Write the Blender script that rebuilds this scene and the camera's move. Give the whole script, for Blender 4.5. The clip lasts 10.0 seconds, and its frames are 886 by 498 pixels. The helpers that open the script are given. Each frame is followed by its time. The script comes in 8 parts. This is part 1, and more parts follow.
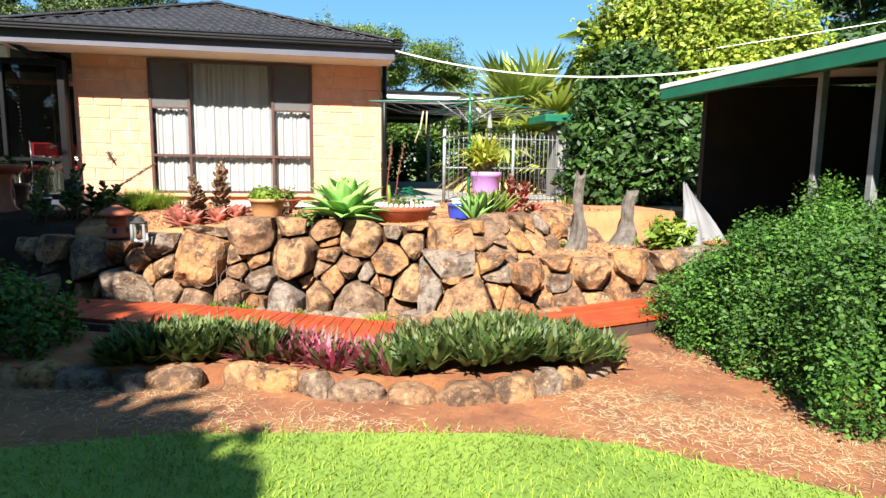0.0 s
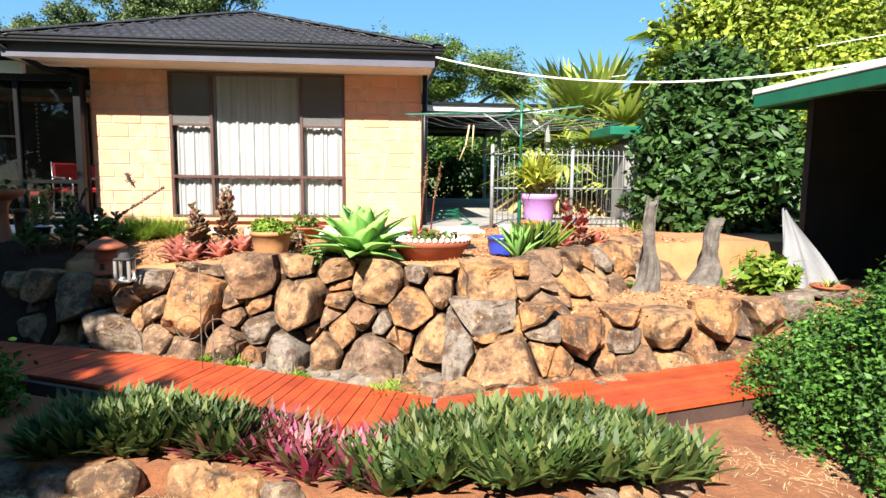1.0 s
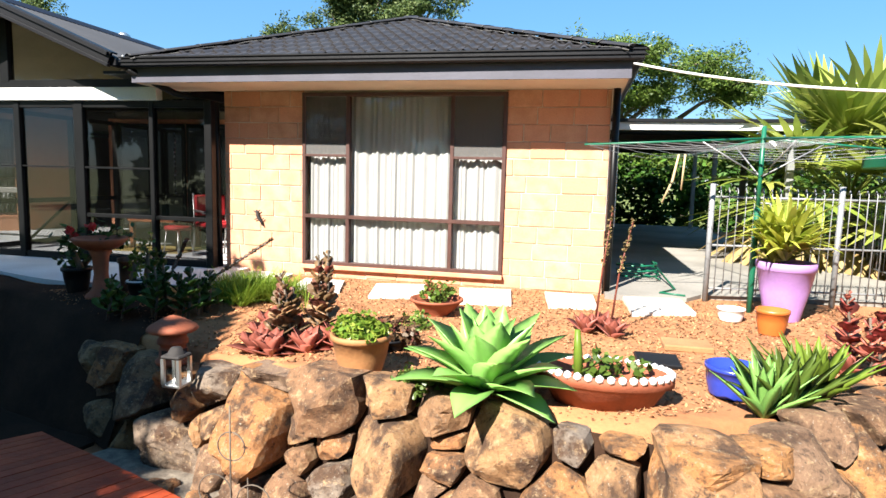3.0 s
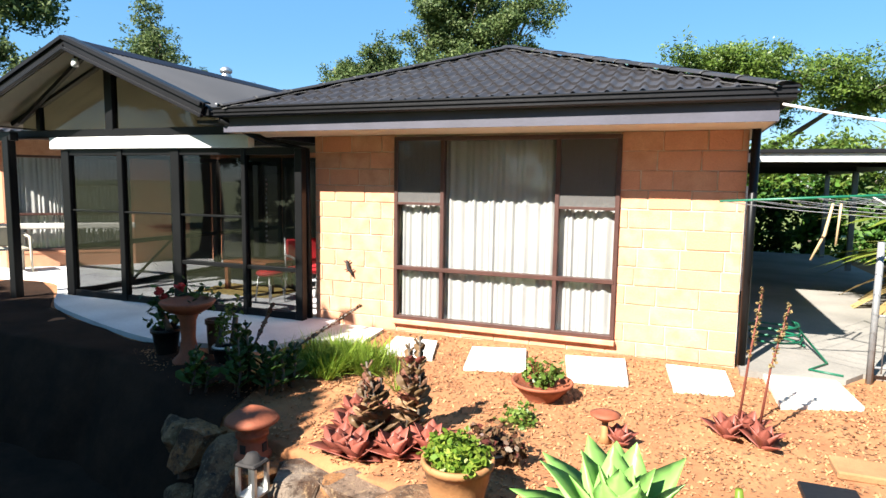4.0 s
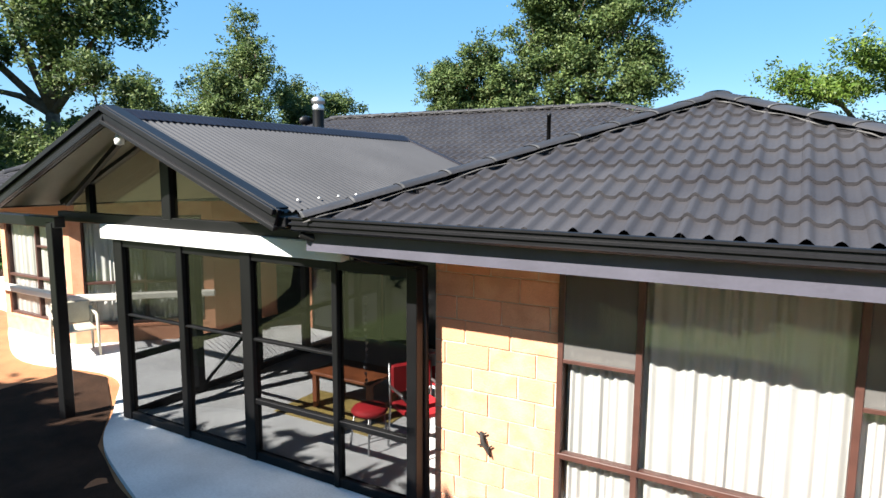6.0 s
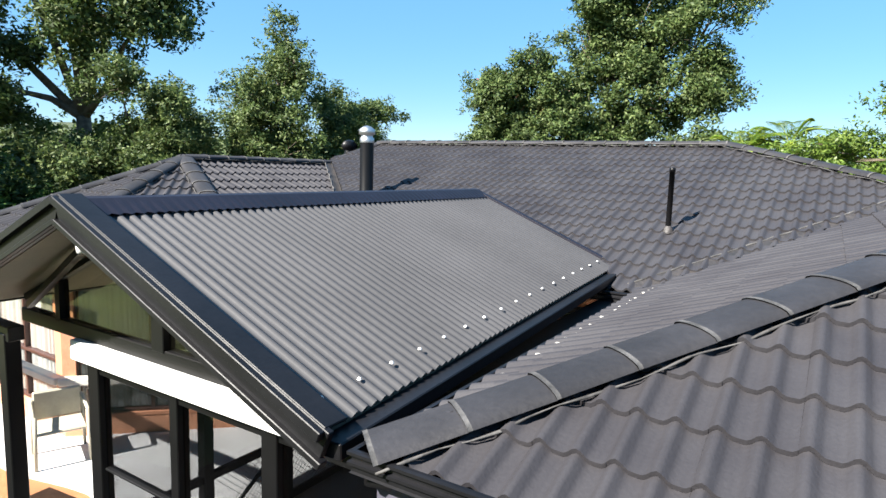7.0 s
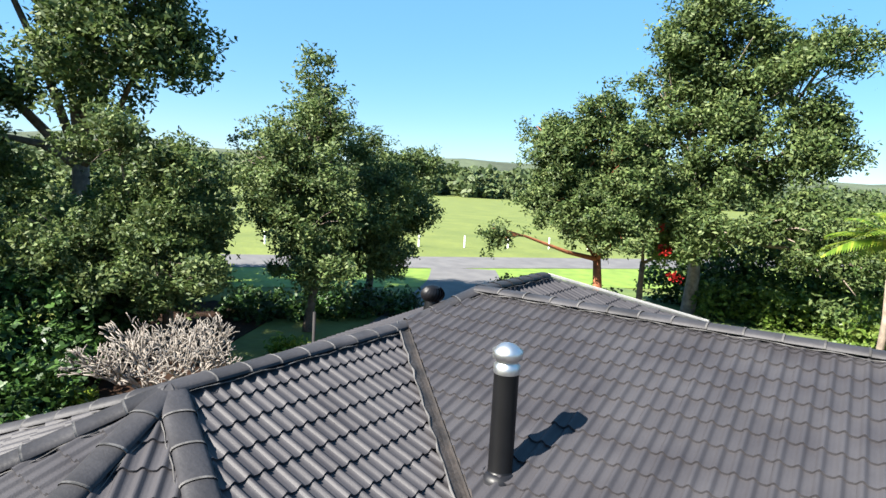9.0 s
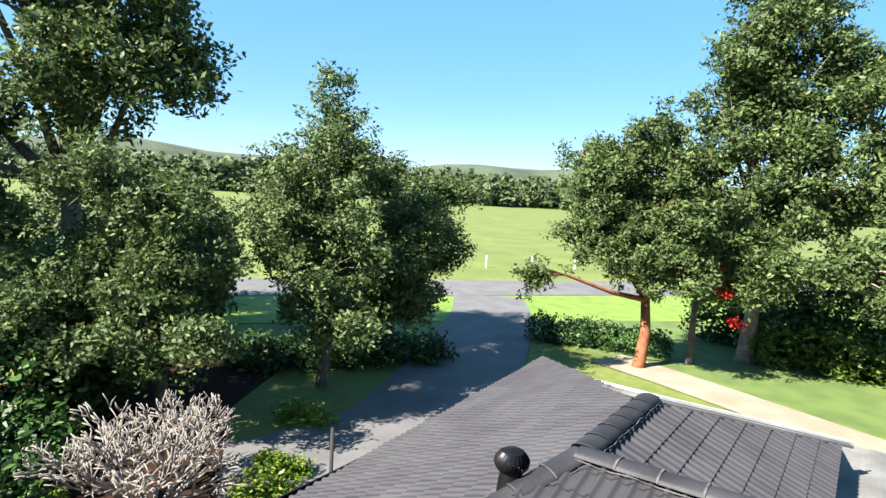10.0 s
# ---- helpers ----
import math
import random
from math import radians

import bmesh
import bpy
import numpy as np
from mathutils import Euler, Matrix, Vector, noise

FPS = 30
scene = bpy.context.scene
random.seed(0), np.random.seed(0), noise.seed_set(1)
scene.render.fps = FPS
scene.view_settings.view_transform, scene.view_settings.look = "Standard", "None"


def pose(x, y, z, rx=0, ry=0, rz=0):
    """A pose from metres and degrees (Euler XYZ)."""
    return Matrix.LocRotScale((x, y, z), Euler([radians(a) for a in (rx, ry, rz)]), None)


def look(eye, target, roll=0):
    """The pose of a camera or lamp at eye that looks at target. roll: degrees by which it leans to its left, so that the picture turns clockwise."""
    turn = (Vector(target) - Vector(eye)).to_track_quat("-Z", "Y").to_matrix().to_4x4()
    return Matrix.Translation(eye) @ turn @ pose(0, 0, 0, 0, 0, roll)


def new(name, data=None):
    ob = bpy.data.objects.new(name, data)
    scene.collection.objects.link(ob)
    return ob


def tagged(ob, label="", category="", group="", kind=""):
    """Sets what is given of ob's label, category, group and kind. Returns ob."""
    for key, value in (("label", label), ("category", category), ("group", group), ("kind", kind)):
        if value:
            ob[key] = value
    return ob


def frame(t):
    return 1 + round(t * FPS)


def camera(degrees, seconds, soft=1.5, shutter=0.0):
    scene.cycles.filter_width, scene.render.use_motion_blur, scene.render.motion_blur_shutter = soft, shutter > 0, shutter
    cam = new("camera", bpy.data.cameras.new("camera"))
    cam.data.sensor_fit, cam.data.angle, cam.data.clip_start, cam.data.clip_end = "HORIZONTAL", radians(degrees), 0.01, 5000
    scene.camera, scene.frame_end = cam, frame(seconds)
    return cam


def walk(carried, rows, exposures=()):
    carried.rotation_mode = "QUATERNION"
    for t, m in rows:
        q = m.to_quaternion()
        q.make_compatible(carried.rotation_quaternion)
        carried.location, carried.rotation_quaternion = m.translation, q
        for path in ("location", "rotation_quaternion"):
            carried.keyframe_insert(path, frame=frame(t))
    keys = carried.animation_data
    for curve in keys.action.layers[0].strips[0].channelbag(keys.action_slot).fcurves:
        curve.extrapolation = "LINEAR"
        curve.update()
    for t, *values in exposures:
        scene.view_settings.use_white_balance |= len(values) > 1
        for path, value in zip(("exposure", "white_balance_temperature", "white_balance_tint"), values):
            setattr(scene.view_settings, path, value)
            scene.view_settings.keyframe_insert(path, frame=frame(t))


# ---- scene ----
cam = camera(72.0, 10.0)
PATH = [
    (0, (1.423, -10.528, 0.641), (1.819, -8.586, 0.372), 0.8),
    (0.5, (1.703, -9.898, 0.713), (2.021, -7.94, 0.46), 0.9),
    (1, (1.929, -9.322, 0.78), (2.118, -7.344, 0.546), 0.6),
    (1.5, (2.041, -8.758, 0.83), (2.097, -6.771, 0.606), 0.1),
    (2, (2.133, -8.21, 0.96), (2.035, -6.226, 0.729), -0.1),
    (2.5, (2.215, -7.651, 1.092), (1.942, -5.682, 0.87), -0.2),
    (2.7, (2.2, -7.37, 1.149), (1.868, -5.411, 0.92), 0.8),
    (3.8, (1.992, -6.541, 1.614), (1.319, -4.669, 1.412), 0.8),
    (4, (1.893, -6.394, 1.72), (1.177, -4.538, 1.51), 0.9),
    (4.5, (1.572, -6.02, 2.032), (0.785, -4.198, 1.786), 0.5),
    (5, (1.287, -5.44, 2.207), (0.403, -3.663, 1.975), 0.05),
    (5.5, (0.934, -4.83, 2.479), (-0.016, -3.088, 2.228), -0.8),
    (5.7, (0.685, -4.663, 2.64), (-0.266, -2.922, 2.389), -0.3),
    (6.8, (-1.091, -2.965, 3.561), (-2.152, -1.289, 3.298), 1.8),
    (7, (-1.47, -2.662, 3.708), (-2.533, -0.988, 3.448), 1.8),
    (7.2, (-1.829, -2.375, 3.867), (-2.892, -0.7, 3.611), 2.0),
    (7.5, (-2.305, -1.981, 4.085), (-3.376, -0.309, 3.846), 2.3),
    (8, (-3.348, -1.176, 4.554), (-4.424, 0.495, 4.331), 3.0),
    (8.2, (-3.651, -0.872, 4.734), (-4.74, 0.792, 4.523), 2.6),
    (8.5, (-4.429, -0.352, 5.106), (-5.521, 1.309, 4.887), 3.2),
    (9, (-5.706, 0.549, 5.794), (-6.809, 2.203, 5.577), 3.2),
    (9.5, (-6.891, 1.669, 6.273), (-8.016, 3.31, 6.071), 3.4),
    (10, (-8.073, 2.661, 6.8), (-9.212, 4.292, 6.597), 3.5),
]
walk(cam, [(t, look(eye, target, roll)) for t, eye, target, roll in PATH], exposures=((0.0, 2.06), (5.5, 2.1), (7.0, 2.19), (8.0, 2.2), (10.0, 2.3)))
SKY_STRENGTH, SUN_STRENGTH = 0.039, 5.0
# ---- world, sun and exposure ----
SUN_FROM = Vector((-0.37, -0.93, 0.86)).normalized()
world = bpy.data.worlds.new("sky")
scene.world = world
world.use_nodes = True
wn = world.node_tree.nodes
sky = wn.new("ShaderNodeTexSky")
sky.sky_type = "NISHITA"
sky.sun_disc = False
sky.sun_elevation = math.asin(SUN_FROM.z)
sky.sun_rotation = math.atan2(SUN_FROM.x, SUN_FROM.y)
sky.air_density, sky.dust_density, sky.ozone_density = 1.0, 0.0, 2.0
tone = wn.new("ShaderNodeHueSaturation")
tone.inputs["Saturation"].default_value = 1.35
tone.inputs["Value"].default_value = 0.95
world.node_tree.links.new(sky.outputs[0], tone.inputs["Color"])
clear = wn.new("ShaderNodeMix")
clear.data_type = "RGBA"
clear.inputs["Factor"].default_value = 0.5
clear.inputs["B"].default_value = (1.95, 4.6, 8.1, 1)
world.node_tree.links.new(tone.outputs[0], clear.inputs["A"])
world.node_tree.links.new(clear.outputs["Result"], wn["Background"].inputs[0])
wn["Background"].inputs[1].default_value = SKY_STRENGTH
sun_data = bpy.data.lights.new("sun", "SUN")
sun_data.energy, sun_data.angle, sun_data.color = SUN_STRENGTH, radians(0.53), (1.0, 0.945, 0.86)
sun_lamp = new("sun", sun_data)
sun_lamp.matrix_world = look(SUN_FROM * 60, (0, 0, 0))



# ---- materials ----
def mat(name, col, rough=0.7, var=0.25, scale=3.0, fine=40.0, bump=0.3, metal=0.0, col2=None, island=0.0, obj=0.0, spec=0.5, tint2=None, t2=(0.35, 0.9)):
    """A surface with a broad and a fine variation of its colour, and relief."""
    m = bpy.data.materials.new(name)
    m.use_nodes = True
    nt = m.node_tree
    N, L = nt.nodes.new, nt.links.new
    bsdf = nt.nodes["Principled BSDF"]
    geo = N("ShaderNodeNewGeometry")
    n1, n2 = N("ShaderNodeTexNoise"), N("ShaderNodeTexNoise")
    n1.inputs["Scale"].default_value, n2.inputs["Scale"].default_value = scale, fine
    n1.inputs["Detail"].default_value = n2.inputs["Detail"].default_value = 5.0
    L(geo.outputs["Position"], n1.inputs["Vector"])
    L(geo.outputs["Position"], n2.inputs["Vector"])
    mix = N("ShaderNodeMix")
    mix.data_type = "RGBA"
    dark = col2 or tuple(c * (1 - var * 1.6) for c in col)
    ramp = N("ShaderNodeMapRange")
    ramp.inputs[1].default_value, ramp.inputs[2].default_value = 0.35, 0.65
    L(n1.outputs["Fac"], ramp.inputs[0])
    L(ramp.outputs[0], mix.inputs["Factor"])
    mix.inputs["A"].default_value = (*dark, 1)
    mix.inputs["B"].default_value = (*col, 1)
    out = mix.outputs["Result"]
    if tint2:
        info = N("ShaderNodeObjectInfo")
        mx = N("ShaderNodeMix")
        mx.data_type = "RGBA"
        r2 = N("ShaderNodeMapRange")
        r2.inputs[1].default_value, r2.inputs[2].default_value = t2
        L(info.outputs["Random"], r2.inputs[0])
        L(r2.outputs[0], mx.inputs["Factor"])
        L(out, mx.inputs["A"])
        mx.inputs["B"].default_value = (*tint2, 1)
        out = mx.outputs["Result"]
    hsv = N("ShaderNodeHueSaturation")
    add = N("ShaderNodeMath")
    add.operation = "MULTIPLY_ADD"
    L(n2.outputs["Fac"], add.inputs[0])
    add.inputs[1].default_value, add.inputs[2].default_value = var * 2.0, 1.0 - var
    val = add.outputs[0]
    for amount, node, sock in ((island, geo, "Random Per Island"), (obj, None, "Random")):
        if amount:
            if node is None:
                node = N("ShaderNodeObjectInfo")
            a2 = N("ShaderNodeMath")
            a2.operation = "MULTIPLY_ADD"
            L(node.outputs[sock], a2.inputs[0])
            a2.inputs[1].default_value, a2.inputs[2].default_value = amount * 2, 1 - amount
            mul = N("ShaderNodeMath")
            mul.operation = "MULTIPLY"
            L(val, mul.inputs[0])
            L(a2.outputs[0], mul.inputs[1])
            val = mul.outputs[0]
    L(val, hsv.inputs["Value"])
    L(out, hsv.inputs["Color"])
    L(hsv.outputs[0], bsdf.inputs["Base Color"])
    bsdf.inputs["Roughness"].default_value = rough
    bsdf.inputs["Metallic"].default_value = metal
    bsdf.inputs["Specular IOR Level"].default_value = spec
    if bump:
        b = N("ShaderNodeBump")
        b.inputs["Strength"].default_value = bump
        b.inputs["Distance"].default_value = 0.4 / fine
        L(n2.outputs["Fac"], b.inputs["Height"])
        L(b.outputs[0], bsdf.inputs["Normal"])
    return m


def leaf_mat(name, a, b, trans=0.35, rough=0.45, mid=None):
    """Leaves whose colour differs from one to the next and that let light through."""
    m = bpy.data.materials.new(name)
    m.use_nodes = True
    nt = m.node_tree
    N, L = nt.nodes.new, nt.links.new
    bsdf = nt.nodes["Principled BSDF"]
    geo = N("ShaderNodeNewGeometry")
    ramp = N("ShaderNodeValToRGB")
    ramp.color_ramp.elements[0].color = (*a, 1)
    ramp.color_ramp.elements[1].color = (*b, 1)
    if mid:
        e = ramp.color_ramp.elements.new(0.5)
        e.color = (*mid, 1)
    L(geo.outputs["Random Per Island"], ramp.inputs[0])
    n = N("ShaderNodeTexNoise")
    n.inputs["Scale"].default_value = 1.3
    L(geo.outputs["Position"], n.inputs["Vector"])
    hsv = N("ShaderNodeHueSaturation")
    r = N("ShaderNodeMapRange")
    r.inputs[1].default_value, r.inputs[2].default_value, r.inputs[3].default_value, r.inputs[4].default_value = 0.3, 0.7, 0.65, 1.3
    L(n.outputs["Fac"], r.inputs[0])
    L(r.outputs[0], hsv.inputs["Value"])
    L(ramp.outputs[0], hsv.inputs["Color"])
    L(hsv.outputs[0], bsdf.inputs["Base Color"])
    bsdf.inputs["Roughness"].default_value = rough
    bsdf.inputs["Specular IOR Level"].default_value = 0.3
    tr = N("ShaderNodeBsdfTranslucent")
    L(hsv.outputs[0], tr.inputs["Color"])
    mixs = N("ShaderNodeMixShader")
    mixs.inputs[0].default_value = trans
    L(bsdf.outputs[0], mixs.inputs[1])
    L(tr.outputs[0], mixs.inputs[2])
    L(mixs.outputs[0], nt.nodes["Material Output"].inputs["Surface"])
    return m


def glass_mat(name, tint=(0.9, 0.93, 0.92), body=0.0, gloss=0.12, dust=(0.03, 0.03, 0.03)):
    """A thin pane: mostly see-through, with a mirror's share."""
    m = bpy.data.materials.new(name)
    m.use_nodes = True
    nt = m.node_tree
    N, L = nt.nodes.new, nt.links.new
    t, g, d = N("ShaderNodeBsdfTransparent"), N("ShaderNodeBsdfGlossy"), N("ShaderNodeBsdfDiffuse")
    t.inputs[0].default_value = (*tint, 1)
    g.inputs["Roughness"].default_value = 0.02
    d.inputs[0].default_value = (*dust, 1)
    lw = N("ShaderNodeLayerWeight")
    pw, mx = N("ShaderNodeMath"), N("ShaderNodeMath")
    pw.operation, mx.operation = "POWER", "MULTIPLY_ADD"
    pw.inputs[1].default_value = 5.0
    mx.inputs[1].default_value, mx.inputs[2].default_value = 0.9, gloss
    L(lw.outputs["Facing"], pw.inputs[0])
    L(pw.outputs[0], mx.inputs[0])
    m1, m2 = N("ShaderNodeMixShader"), N("ShaderNodeMixShader")
    m1.inputs[0].default_value = body
    L(t.outputs[0], m1.inputs[1])
    L(d.outputs[0], m1.inputs[2])
    L(mx.outputs[0], m2.inputs[0])
    L(m1.outputs[0], m2.inputs[1])
    L(g.outputs[0], m2.inputs[2])
    L(m2.outputs[0], nt.nodes["Material Output"].inputs["Surface"])
    return m


def rock_mat(name):
    """Weathered field stone: tan faces, iron stains, grey stones among them, specks of lichen."""
    m = bpy.data.materials.new(name)
    m.use_nodes = True
    nt = m.node_tree
    N, L = nt.nodes.new, nt.links.new
    bsdf = nt.nodes["Principled BSDF"]
    geo, info = N("ShaderNodeNewGeometry"), N("ShaderNodeObjectInfo")

    def noise_of(scale, detail, rough):
        n = N("ShaderNodeTexNoise")
        n.inputs["Scale"].default_value, n.inputs["Detail"].default_value, n.inputs["Roughness"].default_value = scale, detail, rough
        L(geo.outputs["Position"], n.inputs["Vector"])
        return n.outputs["Fac"]

    def span(v, a, b):
        r = N("ShaderNodeMapRange")
        r.inputs[1].default_value, r.inputs[2].default_value = a, b
        L(v, r.inputs[0])
        return r.outputs[0]

    def blend(f, a, b):
        x = N("ShaderNodeMix")
        x.data_type = "RGBA"
        L(f, x.inputs["Factor"])
        for sock, v in (("A", a), ("B", b)):
            if isinstance(v, tuple):
                x.inputs[sock].default_value = (*v, 1)
            else:
                L(v, x.inputs[sock])
        return x.outputs["Result"]

    ramp = N("ShaderNodeValToRGB")
    el = ramp.color_ramp.elements
    el[0].position, el[0].color = 0.0, (0.30, 0.145, 0.052, 1)
    el[1].position, el[1].color = 1.0, (0.15, 0.125, 0.105, 1)
    for p, c in ((0.2, (0.22, 0.095, 0.037)), (0.45, (0.26, 0.145, 0.068)), (0.65, (0.16, 0.085, 0.045)), (0.82, (0.16, 0.12, 0.088))):
        e = el.new(p)
        e.color = (*c, 1)
    L(info.outputs["Random"], ramp.inputs[0])
    broad, mid, fine = noise_of(5, 8, 0.62), noise_of(17, 9, 0.7), noise_of(60, 6, 0.65)
    col = blend(span(broad, 0.47, 0.60), ramp.outputs[0], (0.065, 0.036, 0.021))
    col = blend(span(mid, 0.55, 0.70), col, (0.33, 0.225, 0.125))
    col = blend(span(mid, 0.46, 0.34), col, (0.04, 0.024, 0.016))
    col = blend(span(fine, 0.62, 0.70), col, (0.28, 0.25, 0.20))
    col = blend(span(fine, 0.40, 0.28), col, (0.03, 0.02, 0.015))
    L(col, bsdf.inputs["Base Color"])
    bsdf.inputs["Roughness"].default_value = 0.9
    bsdf.inputs["Specular IOR Level"].default_value = 0.3
    b1, b2 = N("ShaderNodeBump"), N("ShaderNodeBump")
    b1.inputs["Strength"].default_value, b1.inputs["Distance"].default_value = 0.8, 0.03
    b2.inputs["Strength"].default_value, b2.inputs["Distance"].default_value = 0.7, 0.008
    L(mid, b1.inputs["Height"])
    L(fine, b2.inputs["Height"])
    L(b1.outputs[0], b2.inputs["Normal"])
    L(b2.outputs[0], bsdf.inputs["Normal"])
    return m


M = {}
M["grass"] = mat("lawn", (0.135, 0.205, 0.022), 0.85, 0.25, 1.2, 60, 0.6, col2=(0.09, 0.15, 0.015))
M["blade"] = leaf_mat("grass_blades", (0.11, 0.19, 0.016), (0.28, 0.38, 0.045), 0.35, 0.7)
M["field"] = mat("pasture", (0.11, 0.135, 0.022), 0.9, 0.3, 0.2, 2.5, 0.4, col2=(0.078, 0.103, 0.015))
M["soil"] = mat("red_soil_with_straw", (0.25, 0.098, 0.034), 0.95, 0.3, 2.2, 30, 1.2, col2=(0.12, 0.04, 0.015))
M["mulch"] = mat("orange_bark_mulch", (0.33, 0.15, 0.06), 0.95, 0.35, 1.6, 60, 1.0, col2=(0.24, 0.09, 0.034))
M["chip"] = mat("bark_chips", (0.36, 0.18, 0.08), 0.95, 0.3, 6, 50, 0.5, island=0.5)
M["sand"] = mat("sandy_soil", (0.31, 0.165, 0.07), 0.95, 0.3, 2.0, 50, 0.9, col2=(0.23, 0.105, 0.042))
M["straw"] = leaf_mat("dry_straw", (0.30, 0.19, 0.09), (0.56, 0.44, 0.26), 0.1, 0.8)
M["rock"] = rock_mat("brown_basalt")
M["deck"] = mat("red_stained_deck", (0.34, 0.052, 0.013), 0.5, 0.3, 4, 30, 0.4, col2=(0.23, 0.031, 0.009), obj=0.16)
M["deck_dark"] = mat("deck_bearer", (0.05, 0.025, 0.018), 0.8)
M["block"] = mat("sand_coloured_block", (0.56, 0.30, 0.185), 0.92, 0.2, 7, 70, 0.7, col2=(0.45, 0.215, 0.125), obj=0.12, tint2=(0.47, 0.205, 0.115))
M["mortar"] = mat("mortar", (0.56, 0.43, 0.32), 0.95, 0.2, 5, 60, 0.5)
M["frame_brown"] = mat("brown_window_frame", (0.06, 0.024, 0.018), 0.45, 0.15, 8, 60, 0.1)
M["black"] = mat("black_powder_coat", (0.005, 0.005, 0.0055), 0.4, 0.2, 3, 60, 0.05, spec=0.2)
M["gutter"] = mat("charcoal_gutter", (0.008, 0.008, 0.0095), 0.42, 0.25, 2, 30, 0.1, spec=0.22)
M["fascia"] = mat("lilac_grey_fascia", (0.062, 0.06, 0.08), 0.5, 0.12, 3, 40, 0.1)
M["white"] = mat("white_paint", (0.702, 0.702, 0.684), 0.5, 0.08, 2, 40, 0.1)
# darker copy of the soffit cream, with the patio's shade in its colour
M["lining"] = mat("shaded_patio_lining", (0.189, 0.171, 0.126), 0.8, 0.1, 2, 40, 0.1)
M["soffit"] = mat("cream_soffit", (0.558, 0.45, 0.324), 0.7, 0.08, 2, 40, 0.1)
M["tile"] = mat("charcoal_roof_tile", (0.039, 0.0374, 0.0406), 0.55, 0.16, 1.5, 60, 0.3, col2=(0.0281, 0.0265, 0.0296), obj=0.045, spec=0.24)
M["tiles"] = mat("charcoal_roof_tiles", (0.039, 0.0374, 0.0406), 0.55, 0.16, 1.5, 60, 0.3, col2=(0.0281, 0.0265, 0.0296), island=0.045, spec=0.24)
M["cap"] = mat("charcoal_ridge_cap", (0.032, 0.031, 0.034), 0.58, 0.25, 2, 30, 0.3, obj=0.12, spec=0.25)
M["mortarline"] = mat("pale_bedding_mortar", (0.085, 0.082, 0.08), 0.9, 0.45, 8, 50, 0.6)
M["flash"] = mat("dirty_valley_flashing", (0.015, 0.0143, 0.015), 0.6, 0.5, 4, 25, 0.6, col2=(0.034, 0.0292, 0.0272))
M["iron"] = mat("grey_corrugated_steel", (0.0512, 0.0504, 0.0528), 0.5, 0.14, 0.7, 20, 0.05, metal=0.05, spec=0.3)
M["iron_cap"] = mat("navy_black_ridge_flashing", (0.01, 0.01, 0.018), 0.5, 0.2, 2, 30, 0.05, spec=0.3)
M["concrete"] = mat("pale_concrete", (0.60, 0.60, 0.60), 0.85, 0.16, 1.2, 40, 0.3)
# path concrete darkened so its colour carries the side's shade
M["side_concrete"] = mat("shade_darkened_side_concrete", (0.245, 0.228, 0.201), 0.9, 0.22, 0.9, 35, 0.35)
M["gravel"] = mat("grey_brown_gravel", (0.204, 0.17, 0.129), 0.95, 0.4, 12, 55, 1.0, col2=(0.0952, 0.0748, 0.0578))
M["paver"] = mat("white_concrete_paver", (0.561, 0.535, 0.484), 0.85, 0.12, 3, 60, 0.3, obj=0.06)
M["asphalt"] = mat("grey_gravel_asphalt", (0.109, 0.105, 0.102), 0.9, 0.2, 0.8, 40, 0.5, col2=(0.0816, 0.0782, 0.0782))
M["curtain"] = mat("white_net_curtain", (0.33, 0.325, 0.32), 0.9, 0.05, 2, 60, 0.1)
M["screen"] = glass_mat("fly_screen", (0.42, 0.41, 0.40), 0.42, 0.015, (0.17, 0.165, 0.16))
M["dark_glass"] = mat("dark_door_glass", (0.012, 0.013, 0.014), 0.12, 0.1, 2, 30, 0.0)
# bank: soil colour pulled near black to stand in for shade
M["bank"] = mat("shade_darkened_soil", (0.034, 0.018, 0.011), 0.98, 0.35, 2.0, 45, 0.9, col2=(0.016, 0.009, 0.006), spec=0.1)
M["glass"] = glass_mat("clear_glass", (0.94, 0.95, 0.94), 0.0, 0.035)
M["tinted"] = glass_mat("tinted_glass", (0.46, 0.47, 0.48), 0.01, 0.05)
M["olive"] = glass_mat("gable_glass", (0.74, 0.74, 0.64), 0.02, 0.03, (0.06, 0.06, 0.045))
M["bark"] = mat("grey_bark", (0.136, 0.109, 0.0816), 0.95, 0.35, 4, 25, 1.0, col2=(0.068, 0.051, 0.0374))
M["stump"] = mat("weathered_stump", (0.116, 0.0986, 0.0816), 0.95, 0.45, 9, 35, 1.0, col2=(0.0442, 0.034, 0.0272))
M["bark_pale"] = mat("pale_bark", (0.245, 0.197, 0.156), 0.9, 0.3, 4, 25, 0.8)
M["bark_orange"] = mat("orange_paper_bark", (0.258, 0.0884, 0.034), 0.9, 0.35, 5, 20, 1.0, col2=(0.15, 0.0476, 0.0204))
M["terra"] = mat("terracotta", (0.26, 0.068, 0.028), 0.75, 0.2, 5, 50, 0.3)
M["terra_dark"] = mat("brown_glaze", (0.09, 0.045, 0.03), 0.35, 0.3, 9, 60, 0.15)
M["terra_pale"] = mat("pale_terracotta", (0.34, 0.153, 0.0544), 0.75, 0.2, 5, 50, 0.3)
M["purple"] = mat("purple_glaze", (0.34, 0.187, 0.442), 0.4, 0.1, 4, 40, 0.05)
M["blue"] = mat("blue_glaze", (0.0204, 0.0408, 0.286), 0.25, 0.1, 4, 40, 0.05)
